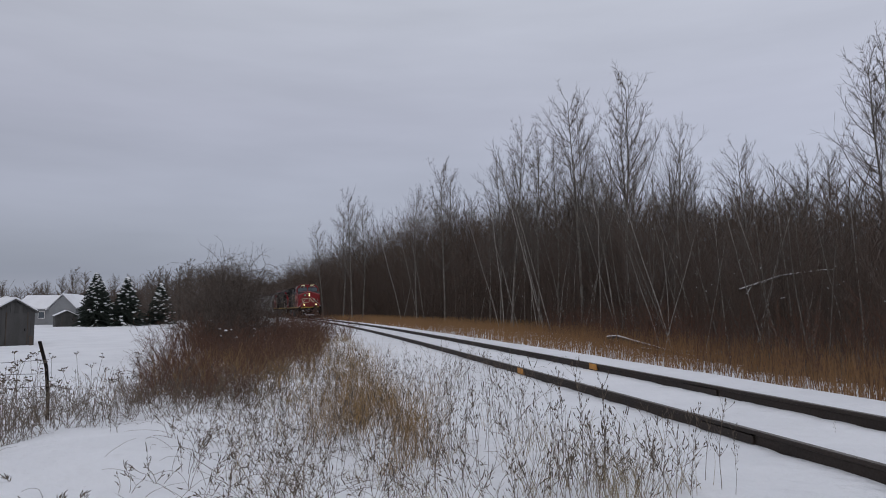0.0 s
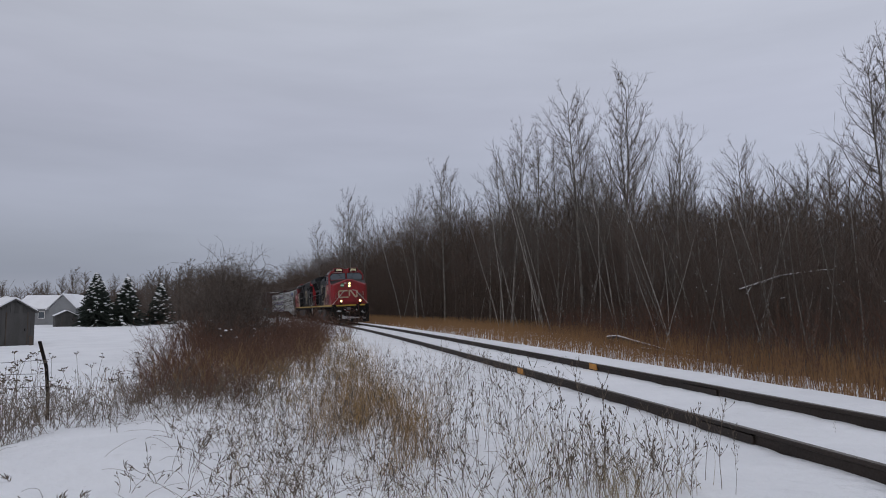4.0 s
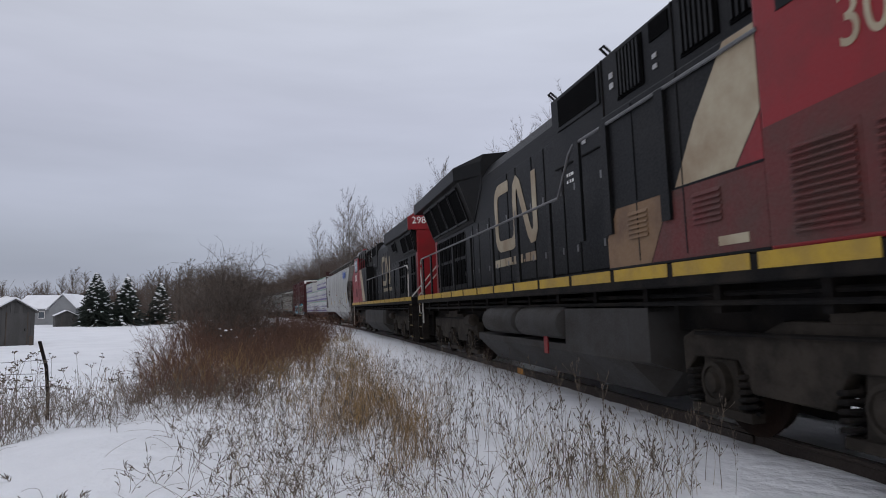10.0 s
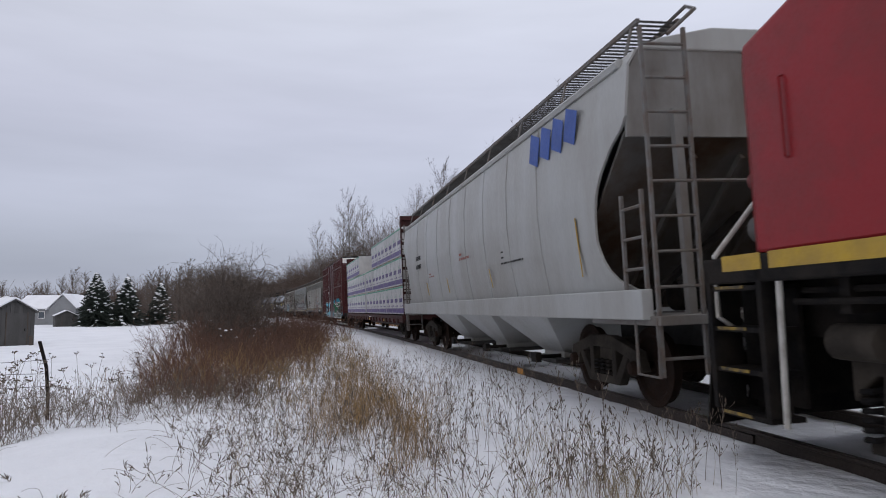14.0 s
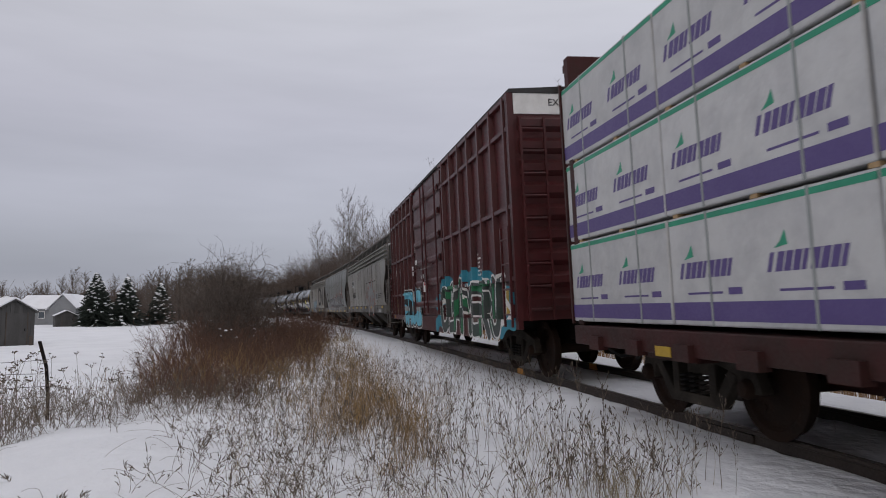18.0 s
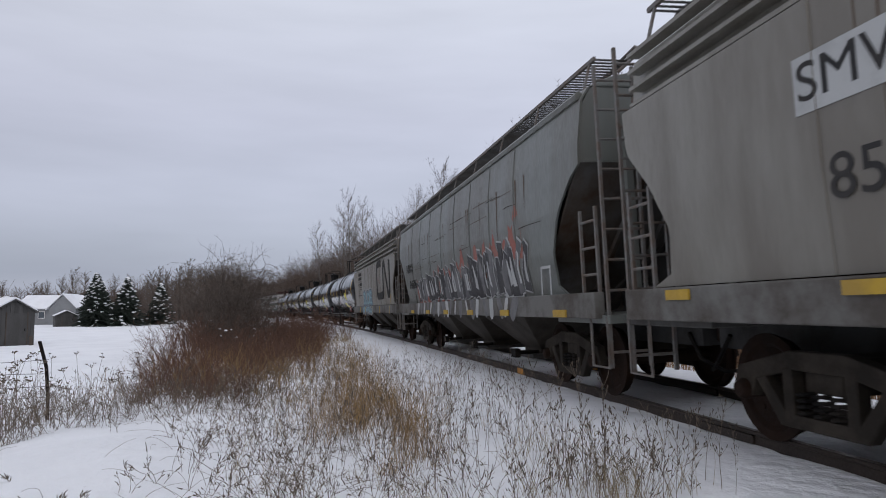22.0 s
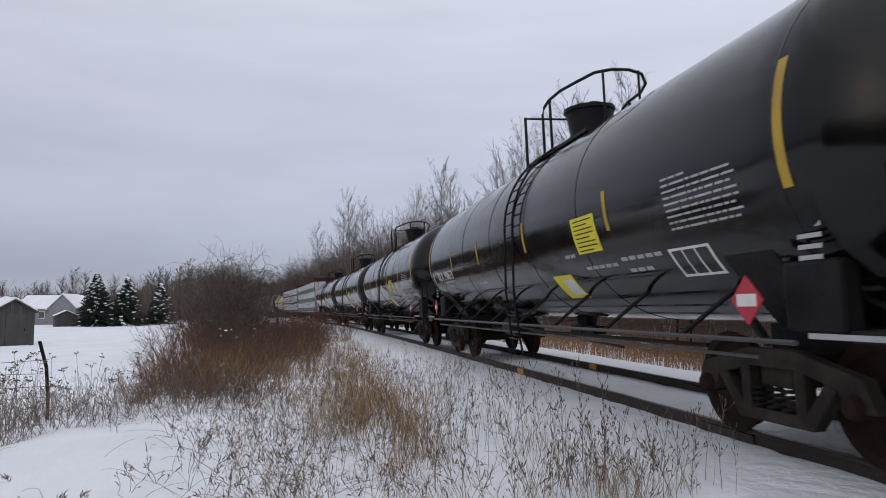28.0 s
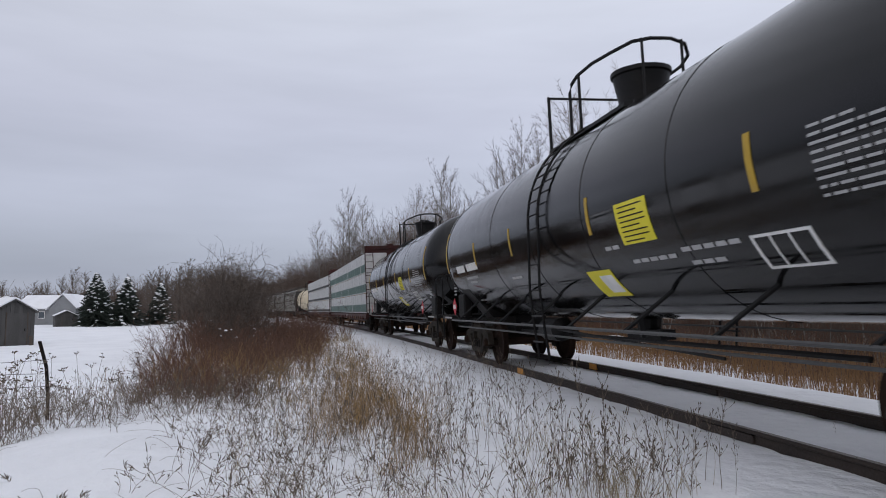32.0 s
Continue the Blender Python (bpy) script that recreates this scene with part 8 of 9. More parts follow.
        for m in range(5):
            q, e, _ = js[r.randrange(0, 4)]
            limb(r, sticks, q, fork(r, e, 0.6), r.uniform(0.2, 0.5), 0.004, 0.002, 2, 0.2)
    tagged(new("brush", sticks_mesh("brush", sticks, REDTWIG)), "thin reddish brush at the foot of the trees", "brush", "", "stuff")


def fallen_logs():
    r = random.Random(3)
    for pts, rad, label in (([(5.75, 24.0, 0.12), (6.0, 23.7, 0.17), (6.7, 23.0, -0.05), (7.3, 22.2, -0.25), (7.9, 21.5, -0.40)], 0.06, "snow-capped fallen trunk at the wood edge"),
                            ([(6.7, 23.2, -0.22), (7.5, 22.7, -0.30), (8.1, 22.3, -0.28), (8.8, 22.0, -0.36)], 0.05, "snow-capped fallen trunk at the wood edge"),
                            ([(9.6, 22.0, 1.7), (11.0, 22.2, 2.15), (12.6, 22.6, 2.35), (13.4, 22.8, 2.4)], 0.06, "snowy broken trunk hanging among the saplings"),
                            ([(9.6, 21.5, 1.55), (9.9, 21.8, 1.85), (11.0, 22.3, 2.05)], 0.035, "snowy broken branch hanging among the saplings")):
        t = thing("fallen_trunk", label, "fallen trunk", "fallen trunks")
        jag = [(p[0] + r.uniform(-.04, .04), p[1], p[2]) for p in pts]
        part("trunk", Geo().tube(jag, rad, 7, rad * 0.6), BARK, t, smooth=True)
        part("snow_cap", Geo().tube([(p[0], p[1], p[2] + rad * 0.55) for p in jag], rad * 0.7, 7, rad * 0.3), SNOW_CAP, t, "strip of snow lying on the trunk", smooth=True)


def thorn_bush(seed, height, stems, reach, thick=1.0):
    """Crooked stems with arching, drooping side shoots and fine twigs."""
    r = random.Random(seed)
    limbs, small = [], []
    for i in range(stems):
        a = r.uniform(0, 2 * math.pi)
        ln = height * r.uniform(0.7, 1.12)
        way = (math.cos(a) * reach * r.uniform(0.1, 1), math.sin(a) * reach * r.uniform(0.1, 1), 1)
        b = limb(r, limbs, (math.cos(a) * 0.4 * r.random(), math.sin(a) * 0.4 * r.random(), -0.1), way, ln, 0.030 * thick, 0.008 * thick, 8, 0.24, 0.0)
        for m in range(11):
            k = r.randrange(1, 8)
            q, e, _ = b[k]
            s = limb(r, limbs, q, fork(r, e, r.uniform(0.5, 1.2)), ln * r.uniform(0.14, 0.36), 0.008 * thick, 0.004 * thick, 5, 0.25, -0.16)
            for n in range(5):
                p, d, _ = s[r.randrange(0, 5)]
                w = limb(r, small, p, fork(r, d, r.uniform(0.5, 1.2)), ln * r.uniform(0.05, 0.15), 0.0045 * thick, 0.0025 * thick, 3, 0.35, -0.06)
                if n % 2:
                    limb(r, small, w[1][0], fork(r, w[1][1], 0.9), ln * r.uniform(0.03, 0.08), 0.0035 * thick, 0.002 * thick, 2, 0.3)
    return limbs, small


def thickets_left():
    r = random.Random(8)
    big = []
    for i in range(3):
        li, tw = thorn_bush(400 + i, 3.35, 17, 0.46, 0.85)
        big.append(tree_thing("shrub", "large tangled bare brown bush beside the line", "shrub", "bushes beside the line",
                              (("stem_clump", sticks_mesh("stem_clump", li, BARK, 4)), ("crown", sticks_mesh("crown", tw, TWIG)))))
    spots = [(-6.8, 22.4, 0.84), (-7.5, 23.4, 0.95), (-7.3, 24.8, 0.98), (-8.2, 25.0, 0.86), (-7.7, 26.2, 1.0), (-8.6, 27.4, 0.95), (-8.3, 28.8, 1.0), (-9.8, 31.0, 1.0), (-10.4, 34.0, 1.0), (-11.2, 37.0, 1.05), (-13.0, 41.0, 1.1), (-14.4, 45.0, 1.15),
             (-17.2, 54.0, 1.3), (-19.5, 61.0, 1.4), (-22.3, 70.0, 1.5), (-25.5, 80.0, 1.7), (-30.0, 95.0, 2.0), (-6.6, 20.9, 0.5), (-8.9, 24.0, 0.6), (-6.2, 23.2, 0.55), (-10.8, 30.0, 0.8), (-11.6, 33.0, 0.8), (-9.2, 26.2, 0.62)]
    for i, (x, y, k) in enumerate(spots):
        m = stand(x, y, r.uniform(0, 360), k * r.uniform(0.94, 1.06))
        if i < 3:
            big[i].matrix_basis = m
        else:
            copy_scaled(big[i % 3], m)
    low = []
    for i in range(4):
        li, tw = shrub(500 + i, 1.15, 26, 0.85, 0.5, -0.05, 8)
        low.append(tree_thing("shrub", "low russet-brown leafless shrub in the snow", "shrub", "russet shrubs",
                              (("stem_clump", sticks_mesh("stem_clump", li, REDTWIG)), ("crown", sticks_mesh("crown", tw, REDTWIG)))))
    k = 0
    for i in range(74):
        f = r.random()
        y = 13.6 + 22 * f
        x = -4.5 - 2.6 * f + r.gauss(0, 0.8)
        m = stand(x, y, r.uniform(0, 360), r.uniform(0.55, 1.1) * (0.85 + 0.4 * f))
        if k < 4:
            low[k].matrix_basis = m
        else:
            copy_scaled(low[k % 4], m)
        k += 1
    for i in range(13):
        y = r.uniform(11.2, 16.0)
        x = -0.36 * y + r.gauss(0, 0.045) * y
        copy_scaled(low[k % 4], stand(x, y, r.uniform(0, 360), r.uniform(0.42, 0.72)))
        k += 1
    for x, y, s in ((-5.0, 11.6, 0.38), (-4.6, 11.9, 0.42), (-4.2, 12.5, 0.4), (-5.5, 12.2, 0.34), (-3.8, 13.0, 0.45), (-4.4, 13.3, 0.6), (-5.3, 13.4, 0.5)):
        copy_scaled(low[k % 4], stand(x, y, r.uniform(0, 360), s))
        k += 1
    for i in range(17):
        y = r.uniform(17.5, 25.5)
        x = -0.315 * y + r.gauss(0, 0.6)
        copy_scaled(low[k % 4], stand(x, y, r.uniform(0, 360), r.uniform(0.8, 1.35)))
        k += 1
    # brambles with a little snow caught in them
    for x, y, s in ((-6.2, 20.2, 0.34), (-5.9, 21.2, 0.36)):
        t = thing("bramble", "dark arching bramble with bits of snow caught in it", "bramble", "brambles", stand(x, y, r.uniform(0, 360), 1.0))
        li, tw = thorn_bush(int(1000 * s), 1.5, 9, 0.7, 0.7)
        part("stem_clump", sticks_mesh("stem_clump", li + tw, BARK), None, t)
        sn = Geo()
        for m in range(8):
            q = Vector(li[r.randrange(len(li))][3:6])
            c = 0.022 * r.uniform(0.6, 1.5)
            if q.z > 0.5:
                sn.loft([[(q.x + c * 1.9 * w * math.cos(a), q.y + c * 1.4 * w * math.sin(a), q.z + c * h) for a in [j * math.pi / 3 for j in range(6)]] for h, w in ((0, 0.6), (0.5, 1.0), (1.1, 0.5))])
        part("snow_load", sn, SNOW_CAP, t, "bits of snow on the stems", smooth=True)


def weeds():
    r = random.Random(21)
    straw, orange, stalk, heads = [], [], [], []

    def tuft(x, y, n, h, out, lean=0.28, rad=0.0022):
        z = float(ground_z(x, y))
        for i in range(n):
            a = r.uniform(0, 2 * math.pi)
            limb(r, out, (x + r.uniform(-.12, .12), y + r.uniform(-.12, .12), z - 0.02), (math.cos(a) * lean, math.sin(a) * lean, 1), h * r.uniform(0.5, 1.15), rad, rad * 0.35, 4, 0.2, -0.07)

    def weed(x, y, h, leafy=0.5, lean=0.34, bend=0.16, rad=0.0026):
        z = float(ground_z(x, y))
        js = limb(r, stalk, (x, y, z - 0.02), (r.uniform(-lean, lean), r.uniform(-lean, lean), 1), h, rad, rad * 0.45, 7, bend, -0.01)
        for m in range(r.randrange(3, 10)):
            q, e, _ = js[r.randrange(2, 7)]
            b = limb(r, stalk, q - e * (h / 7 * r.random()), fork(r, e, r.uniform(0.4, 0.9)), h * r.uniform(0.08, 0.26), rad * 0.62, rad * 0.35, 3, 0.24, 0.08)
            if r.random() < leafy:
                t = b[-1][0]
                limb(r, heads, t, b[-1][1], r.uniform(0.015, 0.05), 0.0052, 0.0018, 2, 0.5)
        if r.random() < leafy:
            limb(r, heads, js[-1][0], js[-1][1], r.uniform(0.03, 0.09), 0.0055, 0.002, 3, 0.25)

    def litter(x, y):
        """A bent stem that has fallen over, its tip back in the snow."""
        z = float(ground_z(x, y))
        a = r.uniform(0, 2 * math.pi)
        limb(r, stalk, (x, y, z - 0.01), (math.cos(a), math.sin(a), r.uniform(0.2, 0.9)), r.uniform(0.2, 0.6), 0.0024, 0.001, 6, 0.22, -0.16)

    # russet grass in the middle, thinning outwards
    for i in range(135):
        y = 8.0 + 3.8 * r.random()
        x = -0.095 * y + r.gauss(0, 0.52)
        tuft(x, y, 9, r.uniform(0.40, 0.78), orange, 0.30)
    for i in range(24):
        y = 6.6 + 1.6 * r.random()
        tuft(-0.05 * y + r.gauss(0, 0.16), y, 9, r.uniform(0.35, 0.65), orange, 0.25)
    for i in range(60):
        y = 12 + 7 * r.random()
        tuft(-0.125 * y + r.gauss(0, 0.35), y, 7, r.uniform(0.5, 1.0), orange, 0.2)
    # yellowish low grass
    for i in range(150):
        y = 5.3 + 9 * r.random() ** 1.2
        x = from_view(r.uniform(-0.50, 0.06), y)
        tuft(x, y, 7, r.uniform(0.12, 0.34), straw, 0.6)
    for i in range(34):
        y = 5.2 + 2.4 * r.random()
        x = from_view(r.uniform(0.12, 0.48), y)
        tuft(x, y, 6, r.uniform(0.2, 0.45), straw, 0.4)
    # brown clump at the foot of the ballast
    kept = r.getstate()
    for i in range(26):
        y = 5.0 + 0.9 * r.random()
        tuft(from_view(r.gauss(0.37, 0.10), y), y, 7, r.uniform(0.28, 0.52), straw, 0.42)
    r.setstate(kept)
    # stubble up the bank to the shrubs
    for i in range(330):
        y = 11 + 22 * r.random()
        x = -0.19 * y + r.uniform(-1.5, 1.7)
        tuft(x, y, 5, r.uniform(0.2, 0.6), orange if r.random() < 0.5 else straw, 0.4, 0.0034)
    # dead grass round the shrubs
    for i in range(420):
        f = r.random()
        y = 12.4 + 22 * f
        x = -4.2 - 2.6 * f + r.gauss(0, 0.95)
        tuft(x, y, 6, r.uniform(0.4, 0.95), orange, 0.35, 0.004)
    tagged(new("dry_grass", sticks_mesh("dry_grass", straw, STRAW)), "dry straw-coloured grass sticking out of the snow", "grass", "", "stuff")
    tagged(new("russet_tufts", sticks_mesh("russet_tufts", orange, TUFT)), "dry russet grass standing in the snow", "grass", "", "stuff")
    # dead weeds over the whole foreground
    for i in range(620):
        y = 5.0 + 10.5 * r.random() ** 1.25
        x = from_view(r.gauss(-0.22, 0.22), y)
        if x < -0.40 * y or x > 0.10 * y + 0.2 or rough(x * 1.0, y, 1.1) > 0.45:
            continue
        weed(x, y, r.uniform(0.22, 0.72), 0.5, 0.5, 0.2)
    for i in range(620):
        y = 5.2 + 13 * r.random() ** 1.2
        x = from_view(r.gauss(-0.24, 0.20), y)
        if x > -0.46 * y:
            litter(x, y)
    for i in range(84):
        y = 4.95 + 0.95 * r.random()
        x = from_view(r.gauss(0.36, 0.13), y)
        if lateral(x, y) > -2.1:
            continue
        weed(x, y, r.uniform(0.25, 0.68), 0.9, 0.36, 0.15)
    for i in range(95):
        y = 6.4 + 6 * r.random()
        x = from_view(r.uniform(-0.30, 0.05), y)
        weed(x, y, r.uniform(0.5, 0.95), 0.9, 0.3, 0.12)
    # short weeds and fallen stems low on the bank
    for i in range(120):
        y = 5.0 + 2.6 * r.random()
        x = from_view(r.gauss(-0.40, 0.10), y)
        if r.random() < 0.4:
            litter(x, y)
        else:
            weed(x, y, r.uniform(0.12, 0.42), 0.7, 0.5, 0.25, 0.0022)
    for i in range(260):
        y = 7.5 + 6.5 * r.random()
        x = from_view(r.gauss(-0.42, 0.09), y)
        if r.random() < 0.45:
            litter(x, y)
        else:
            weed(x, y, r.uniform(0.15, 0.45), 0.6, 0.6, 0.28, 0.0028)
    for i in range(20):
        y = 6.2 + 2.2 * r.random()
        x = from_view(r.uniform(0.02, 0.30), y)
        weed(x, y, r.uniform(0.5, 0.95), 0.9, 0.22, 0.1)
    for i in range(380):
        y = 12 + 14 * r.random()
        x = -0.19 * y + r.uniform(-1.4, 1.5)
        weed(x, y, r.uniform(0.25, 0.6), 0.3, 0.5, 0.2, 0.0034)
    # tangle along the fence, thickest at the edge of the bank
    for i in range(760):
        p = -1.06 + 0.66 * r.random()
        edge = float(np.interp(p, (-1.06, -0.87, -0.70, -0.46, -0.40), (6.6, 8.4, 9.7, 10.4, 10.6)))
        y = edge + 3.2 * r.random() ** 1.7
        x = from_view(p, y)
        if r.random() < 0.28:
            litter(x, y)
        else:
            weed(x, y, r.uniform(0.22, 0.72), 0.4, 0.75, 0.24, 0.0034)
    for i in range(60):
        p = -1.06 + 0.62 * r.random()
        edge = float(np.interp(p, (-1.06, -0.87, -0.70, -0.46), (6.9, 8.6, 9.9, 10.6)))
        y = edge + 1.6 * r.random()
        x = from_view(p, y)
        z = float(ground_z(x, y))
        js = limb(r, stalk, (x, y, z), (r.uniform(-.35, .35), r.uniform(-.2, .2), 1), r.uniform(0.4, 0.95), 0.0046, 0.0025, 6, 0.1)
        top, e, _ = js[-1]
        for m in range(r.randrange(3, 8)):
            b = limb(r, stalk, top, fork(r, e, r.uniform(0.3, 1.2)), r.uniform(0.03, 0.10), 0.002, 0.0014, 2, 0.1, 0.1)
            limb(r, heads, b[-1][0], (r.uniform(-1, 1), r.uniform(-1, 1), 0.2), r.uniform(0.02, 0.045), 0.010, 0.005, 1, 0.1)
    # scattered sprigs in the clean snow
    for p, y, h, n in ((-0.84, 5.3, 0.14, 4), (-0.90, 5.25, 0.12, 3), (-0.80, 5.5, 0.12, 2), (-0.70, 5.7, 0.2, 3), (-0.62, 5.9, 0.22, 4), (-0.56, 6.3, 0.35, 3), (-0.73, 7.9, 0.3, 3), (-0.60, 7.6, 0.35, 4), (-0.52, 7.2, 0.4, 4), (-0.95, 6.0, 0.1, 2)):
        for m in range(n):
            q = p + r.uniform(-.02, .02)
            weed(from_view(q, y), y, h * r.uniform(0.6, 1.2), 0.9, 0.6, 0.25, 0.0028)
    for p, y in ((-0.82, 5.8), (-0.88, 5.6), (-0.66, 5.6), (-0.60, 5.4), (-0.75, 6.6)):
        litter(from_view(p, y), y)
    tagged(new("weed_stalks", sticks_mesh("weed_stalks", stalk, STALK)), "brown dead weed stalks standing in the snow", "weeds", "", "stuff")
    tagged(new("seed_heads", sticks_mesh("seed_heads", heads, SEED, 4)), "dark seed heads of dead weeds", "weeds", "", "stuff")

    # single tall weeds close to the camera
    kinds = []
    for i in range(4):
        st, hd = [], []
        js = limb(r, st, (0, 0, -0.03), (r.uniform(-.1, .1), r.uniform(-.1, .1), 1), 0.9, 0.0036, 0.0016, 8, 0.06)
        for m in range(20):
            q, e, _ = js[r.randrange(2, 8)]
            b = limb(r, st, q, fork(r, e, r.uniform(0.35, 0.7)), r.uniform(0.04, 0.17), 0.0016, 0.001, 3, 0.14, 0.1)
            limb(r, hd, b[-1][0], (b[-1][1] + Vector((0, 0, 0.6))), r.uniform(0.015, 0.04), 0.006, 0.002, 2, 0.3)
        for m in range(5):
            q, e, _ = js[-1 - m // 2]
            limb(r, hd, q, fork(r, e, 0.3), r.uniform(0.02, 0.05), 0.006, 0.003, 2, 0.2)
        kinds.append(tree_thing("dead_weed", "tall dead weed with dark seed clusters", "weed", "single tall weeds", (("stem", sticks_mesh("stem", st, STALK, 5)), ("seed_cluster", sticks_mesh("seed_cluster", hd, SEED, 5)))))
    spots = [(0.262, 7.2, 0.95), (0.305, 6.6, 1.05), (0.35, 5.9, 0.9), (0.54, 5.2, 0.72), (0.575, 5.4, 0.6), (0.61, 5.15, 0.74), (0.64, 5.0, 0.5), (0.40, 5.6, 0.7), (0.23, 6.0, 0.8), (0.46, 5.3, 0.66), (0.08, 6.4, 0.9), (0.02, 7.0, 0.95), (0.05, 5.4, 0.8),
             (-0.12, 5.2, 0.7), (-0.25, 5.1, 0.72), (-0.35, 5.3, 0.6), (0.16, 5.1, 0.66), (0.30, 8.9, 0.5), (0.13, 7.8, 0.85), (0.19, 7.0, 0.7), (-0.44, 5.4, 0.7), (-0.02, 6.0, 0.8), (-0.16, 6.2, 0.8)]
    for i, (px, y, k) in enumerate(spots):
        m = stand(from_view(px, y), y, r.uniform(0, 360), k)
        if i < 4:
            kinds[i].matrix_basis = m
        else:
            copy_scaled(kinds[i % 4], m)
    # the sprig between the rails
    s = copy_scaled(kinds[1], pose(*line(7.05, 0.25, -0.14)) @ Matrix.Scale(0.16, 4))


def fence():
    x, y = -5.68, 9.9
    z = float(ground_z(x, y))
    post = thing("fence_post", "bent dark steel fence post leaning in the snow", "fence post")
    pts = [(x + 0.0, y, z - 0.1), (x - 0.01, y, z + 0.35), (x - 0.05, y, z + 0.75), (x - 0.165, y, z + 1.12)]
    part("post", Geo().tube(pts, 0.026, 4), BLACKGRIME, post)
    part("flange", Geo().tube([(p[0], p[1] - 0.025, p[2]) for p in pts], 0.010, 4), RUST, post)
    r = random.Random(2)
    for i, h in enumerate((0.30, 0.48, 0.66, 0.84)):
        w = thing("fence_wire", "slack rusty wire of an old fence", "wire", "fence wires")
        pts = []
        for k in range(12):
            f = k / 11
            pts.append((x - 0.02 - 7.5 * f, y + 2.2 * f, z + h - 0.12 * math.sin(math.pi * f) + r.uniform(-.02, .02) - 0.15 * f))
        part("strand", Geo().tube(pts, 0.0035, 4), RUST, w)
    stake = thing("stake", "short dark wooden stake in the snow", "stake")
    sx, sy = from_view(-0.924, 36.5), 36.5
    sz = float(ground_z(sx, sy))
    part("stake_body", Geo().box(sx - 0.07, sx + 0.07, sy - 0.05, sy + 0.05, sz - 0.1, sz + 0.5), BARK, stake)


def buildings():
    planks = material("weathered_grey_boards", (0.070, 0.068, 0.066), 0.85, other=(0.042, 0.040, 0.038), scale=3, streak=0.3, piece=0.15, bump=0.3)
    siding = material("grey_house_siding", (0.22, 0.23, 0.24), 0.7, other=(0.17, 0.175, 0.18), scale=1)
    roofsnow = material("roof_snow", (0.80, 0.81, 0.84), 0.8, scale=1, other=(0.70, 0.71, 0.74))

    def shed(x, y, w, d, eave, ridge, turn, label):
        z = float(ground_z(x, y))
        t = thing("garden_shed", label, "shed", "sheds", pose(x, y, z, 0, 0, turn))
        wall = part("wall", Geo().prism([(-w / 2, -0.1), (-w / 2, eave), (0, ridge), (w / 2, eave), (w / 2, -0.1)], "y", -d / 2, d / 2), planks, t, "weathered grey board walls")
        n = int(w / 0.19)
        for i in range(n):
            px = -w / 2 + i * w / n
            top = eave + (ridge - eave) * (1 - abs((px + w / n / 2) / (w / 2))) - 0.04
            part("board", Geo().box(px + 0.008, px + w / n - 0.008, -d / 2 - 0.02, -d / 2, 0.02, top), planks, wall)
        for s in (-1, 1):
            e = Vector((w / 2 + 0.15, 0, eave - 0.12))
            ro = part("roof", Geo().add([(s * e.x, -d / 2 - 0.18, e.z), (0, -d / 2 - 0.18, ridge + 0.03), (0, d / 2 + 0.18, ridge + 0.03), (s * e.x, d / 2 + 0.18, e.z),
                                         (s * e.x, -d / 2 - 0.18, e.z + 0.06), (0, -d / 2 - 0.18, ridge + 0.10), (0, d / 2 + 0.18, ridge + 0.10), (s * e.x, d / 2 + 0.18, e.z + 0.06)],
                                        [(0, 1, 2, 3), (7, 6, 5, 4), (0, 4, 5, 1), (1, 5, 6, 2), (2, 6, 7, 3), (3, 7, 4, 0)]), planks, t, "dark roof boards")
            part("roof_snow", Geo().add([(s * (e.x - .03), -d / 2 - 0.15, e.z + 0.065), (0, -d / 2 - 0.15, ridge + 0.105), (0, d / 2 + 0.15, ridge + 0.105), (s * (e.x - .03), d / 2 + 0.15, e.z + 0.065),
                                         (s * (e.x - .06), -d / 2 - 0.13, e.z + 0.18), (0, -d / 2 - 0.13, ridge + 0.22), (0, d / 2 + 0.13, ridge + 0.22), (s * (e.x - .06), d / 2 + 0.13, e.z + 0.18)],
                                        [(0, 1, 2, 3), (7, 6, 5, 4), (0, 4, 5, 1), (1, 5, 6, 2), (2, 6, 7, 3), (3, 7, 4, 0)]), roofsnow, ro, "snow lying on the roof", bevel=0.03)
        door = part("door", Geo().box(-0.35 * w * 0.5, 0.62 * w * 0.5, -d / 2 - 0.045, -d / 2 - 0.02, 0.05, eave * 0.93), planks, t, "grey board door")
        part("frame", Geo().box(-0.40 * w * 0.5, -0.35 * w * 0.5, -d / 2 - 0.05, -d / 2 - 0.02, 0.05, eave * 0.96).box(0.62 * w * 0.5, 0.67 * w * 0.5, -d / 2 - 0.05, -d / 2 - 0.02, 0.05, eave * 0.96), BARK, door)
        part("handle", Geo().box(0.5 * w * 0.5, 0.54 * w * 0.5, -d / 2 - 0.07, -d / 2 - 0.045, 0.8, 0.95), BLACKGRIME, door)
        return t
    shed(from_view(-0.980, 37.5), 37.5, 2.0, 2.4, 1.90, 2.44, 48, "weathered grey wooden shed with a snowy roof")
    shed(from_view(-0.849, 86), 86, 2.5, 2.2, 1.35, 1.85, 35, "small grey shed with a snowy roof in the field")
    # house
    x, y = from_view(-0.865, 98), 100.0
    z = float(ground_z(x, y))
    t = thing("house", "low grey house with a snow-covered roof", "house", at=pose(x, y, z, 0, 0, 4))
    part("wall", Geo().box(-5.2, 4.6, -3.5, 3.5, -0.2, 2.3), siding, t, "pale grey siding wall")
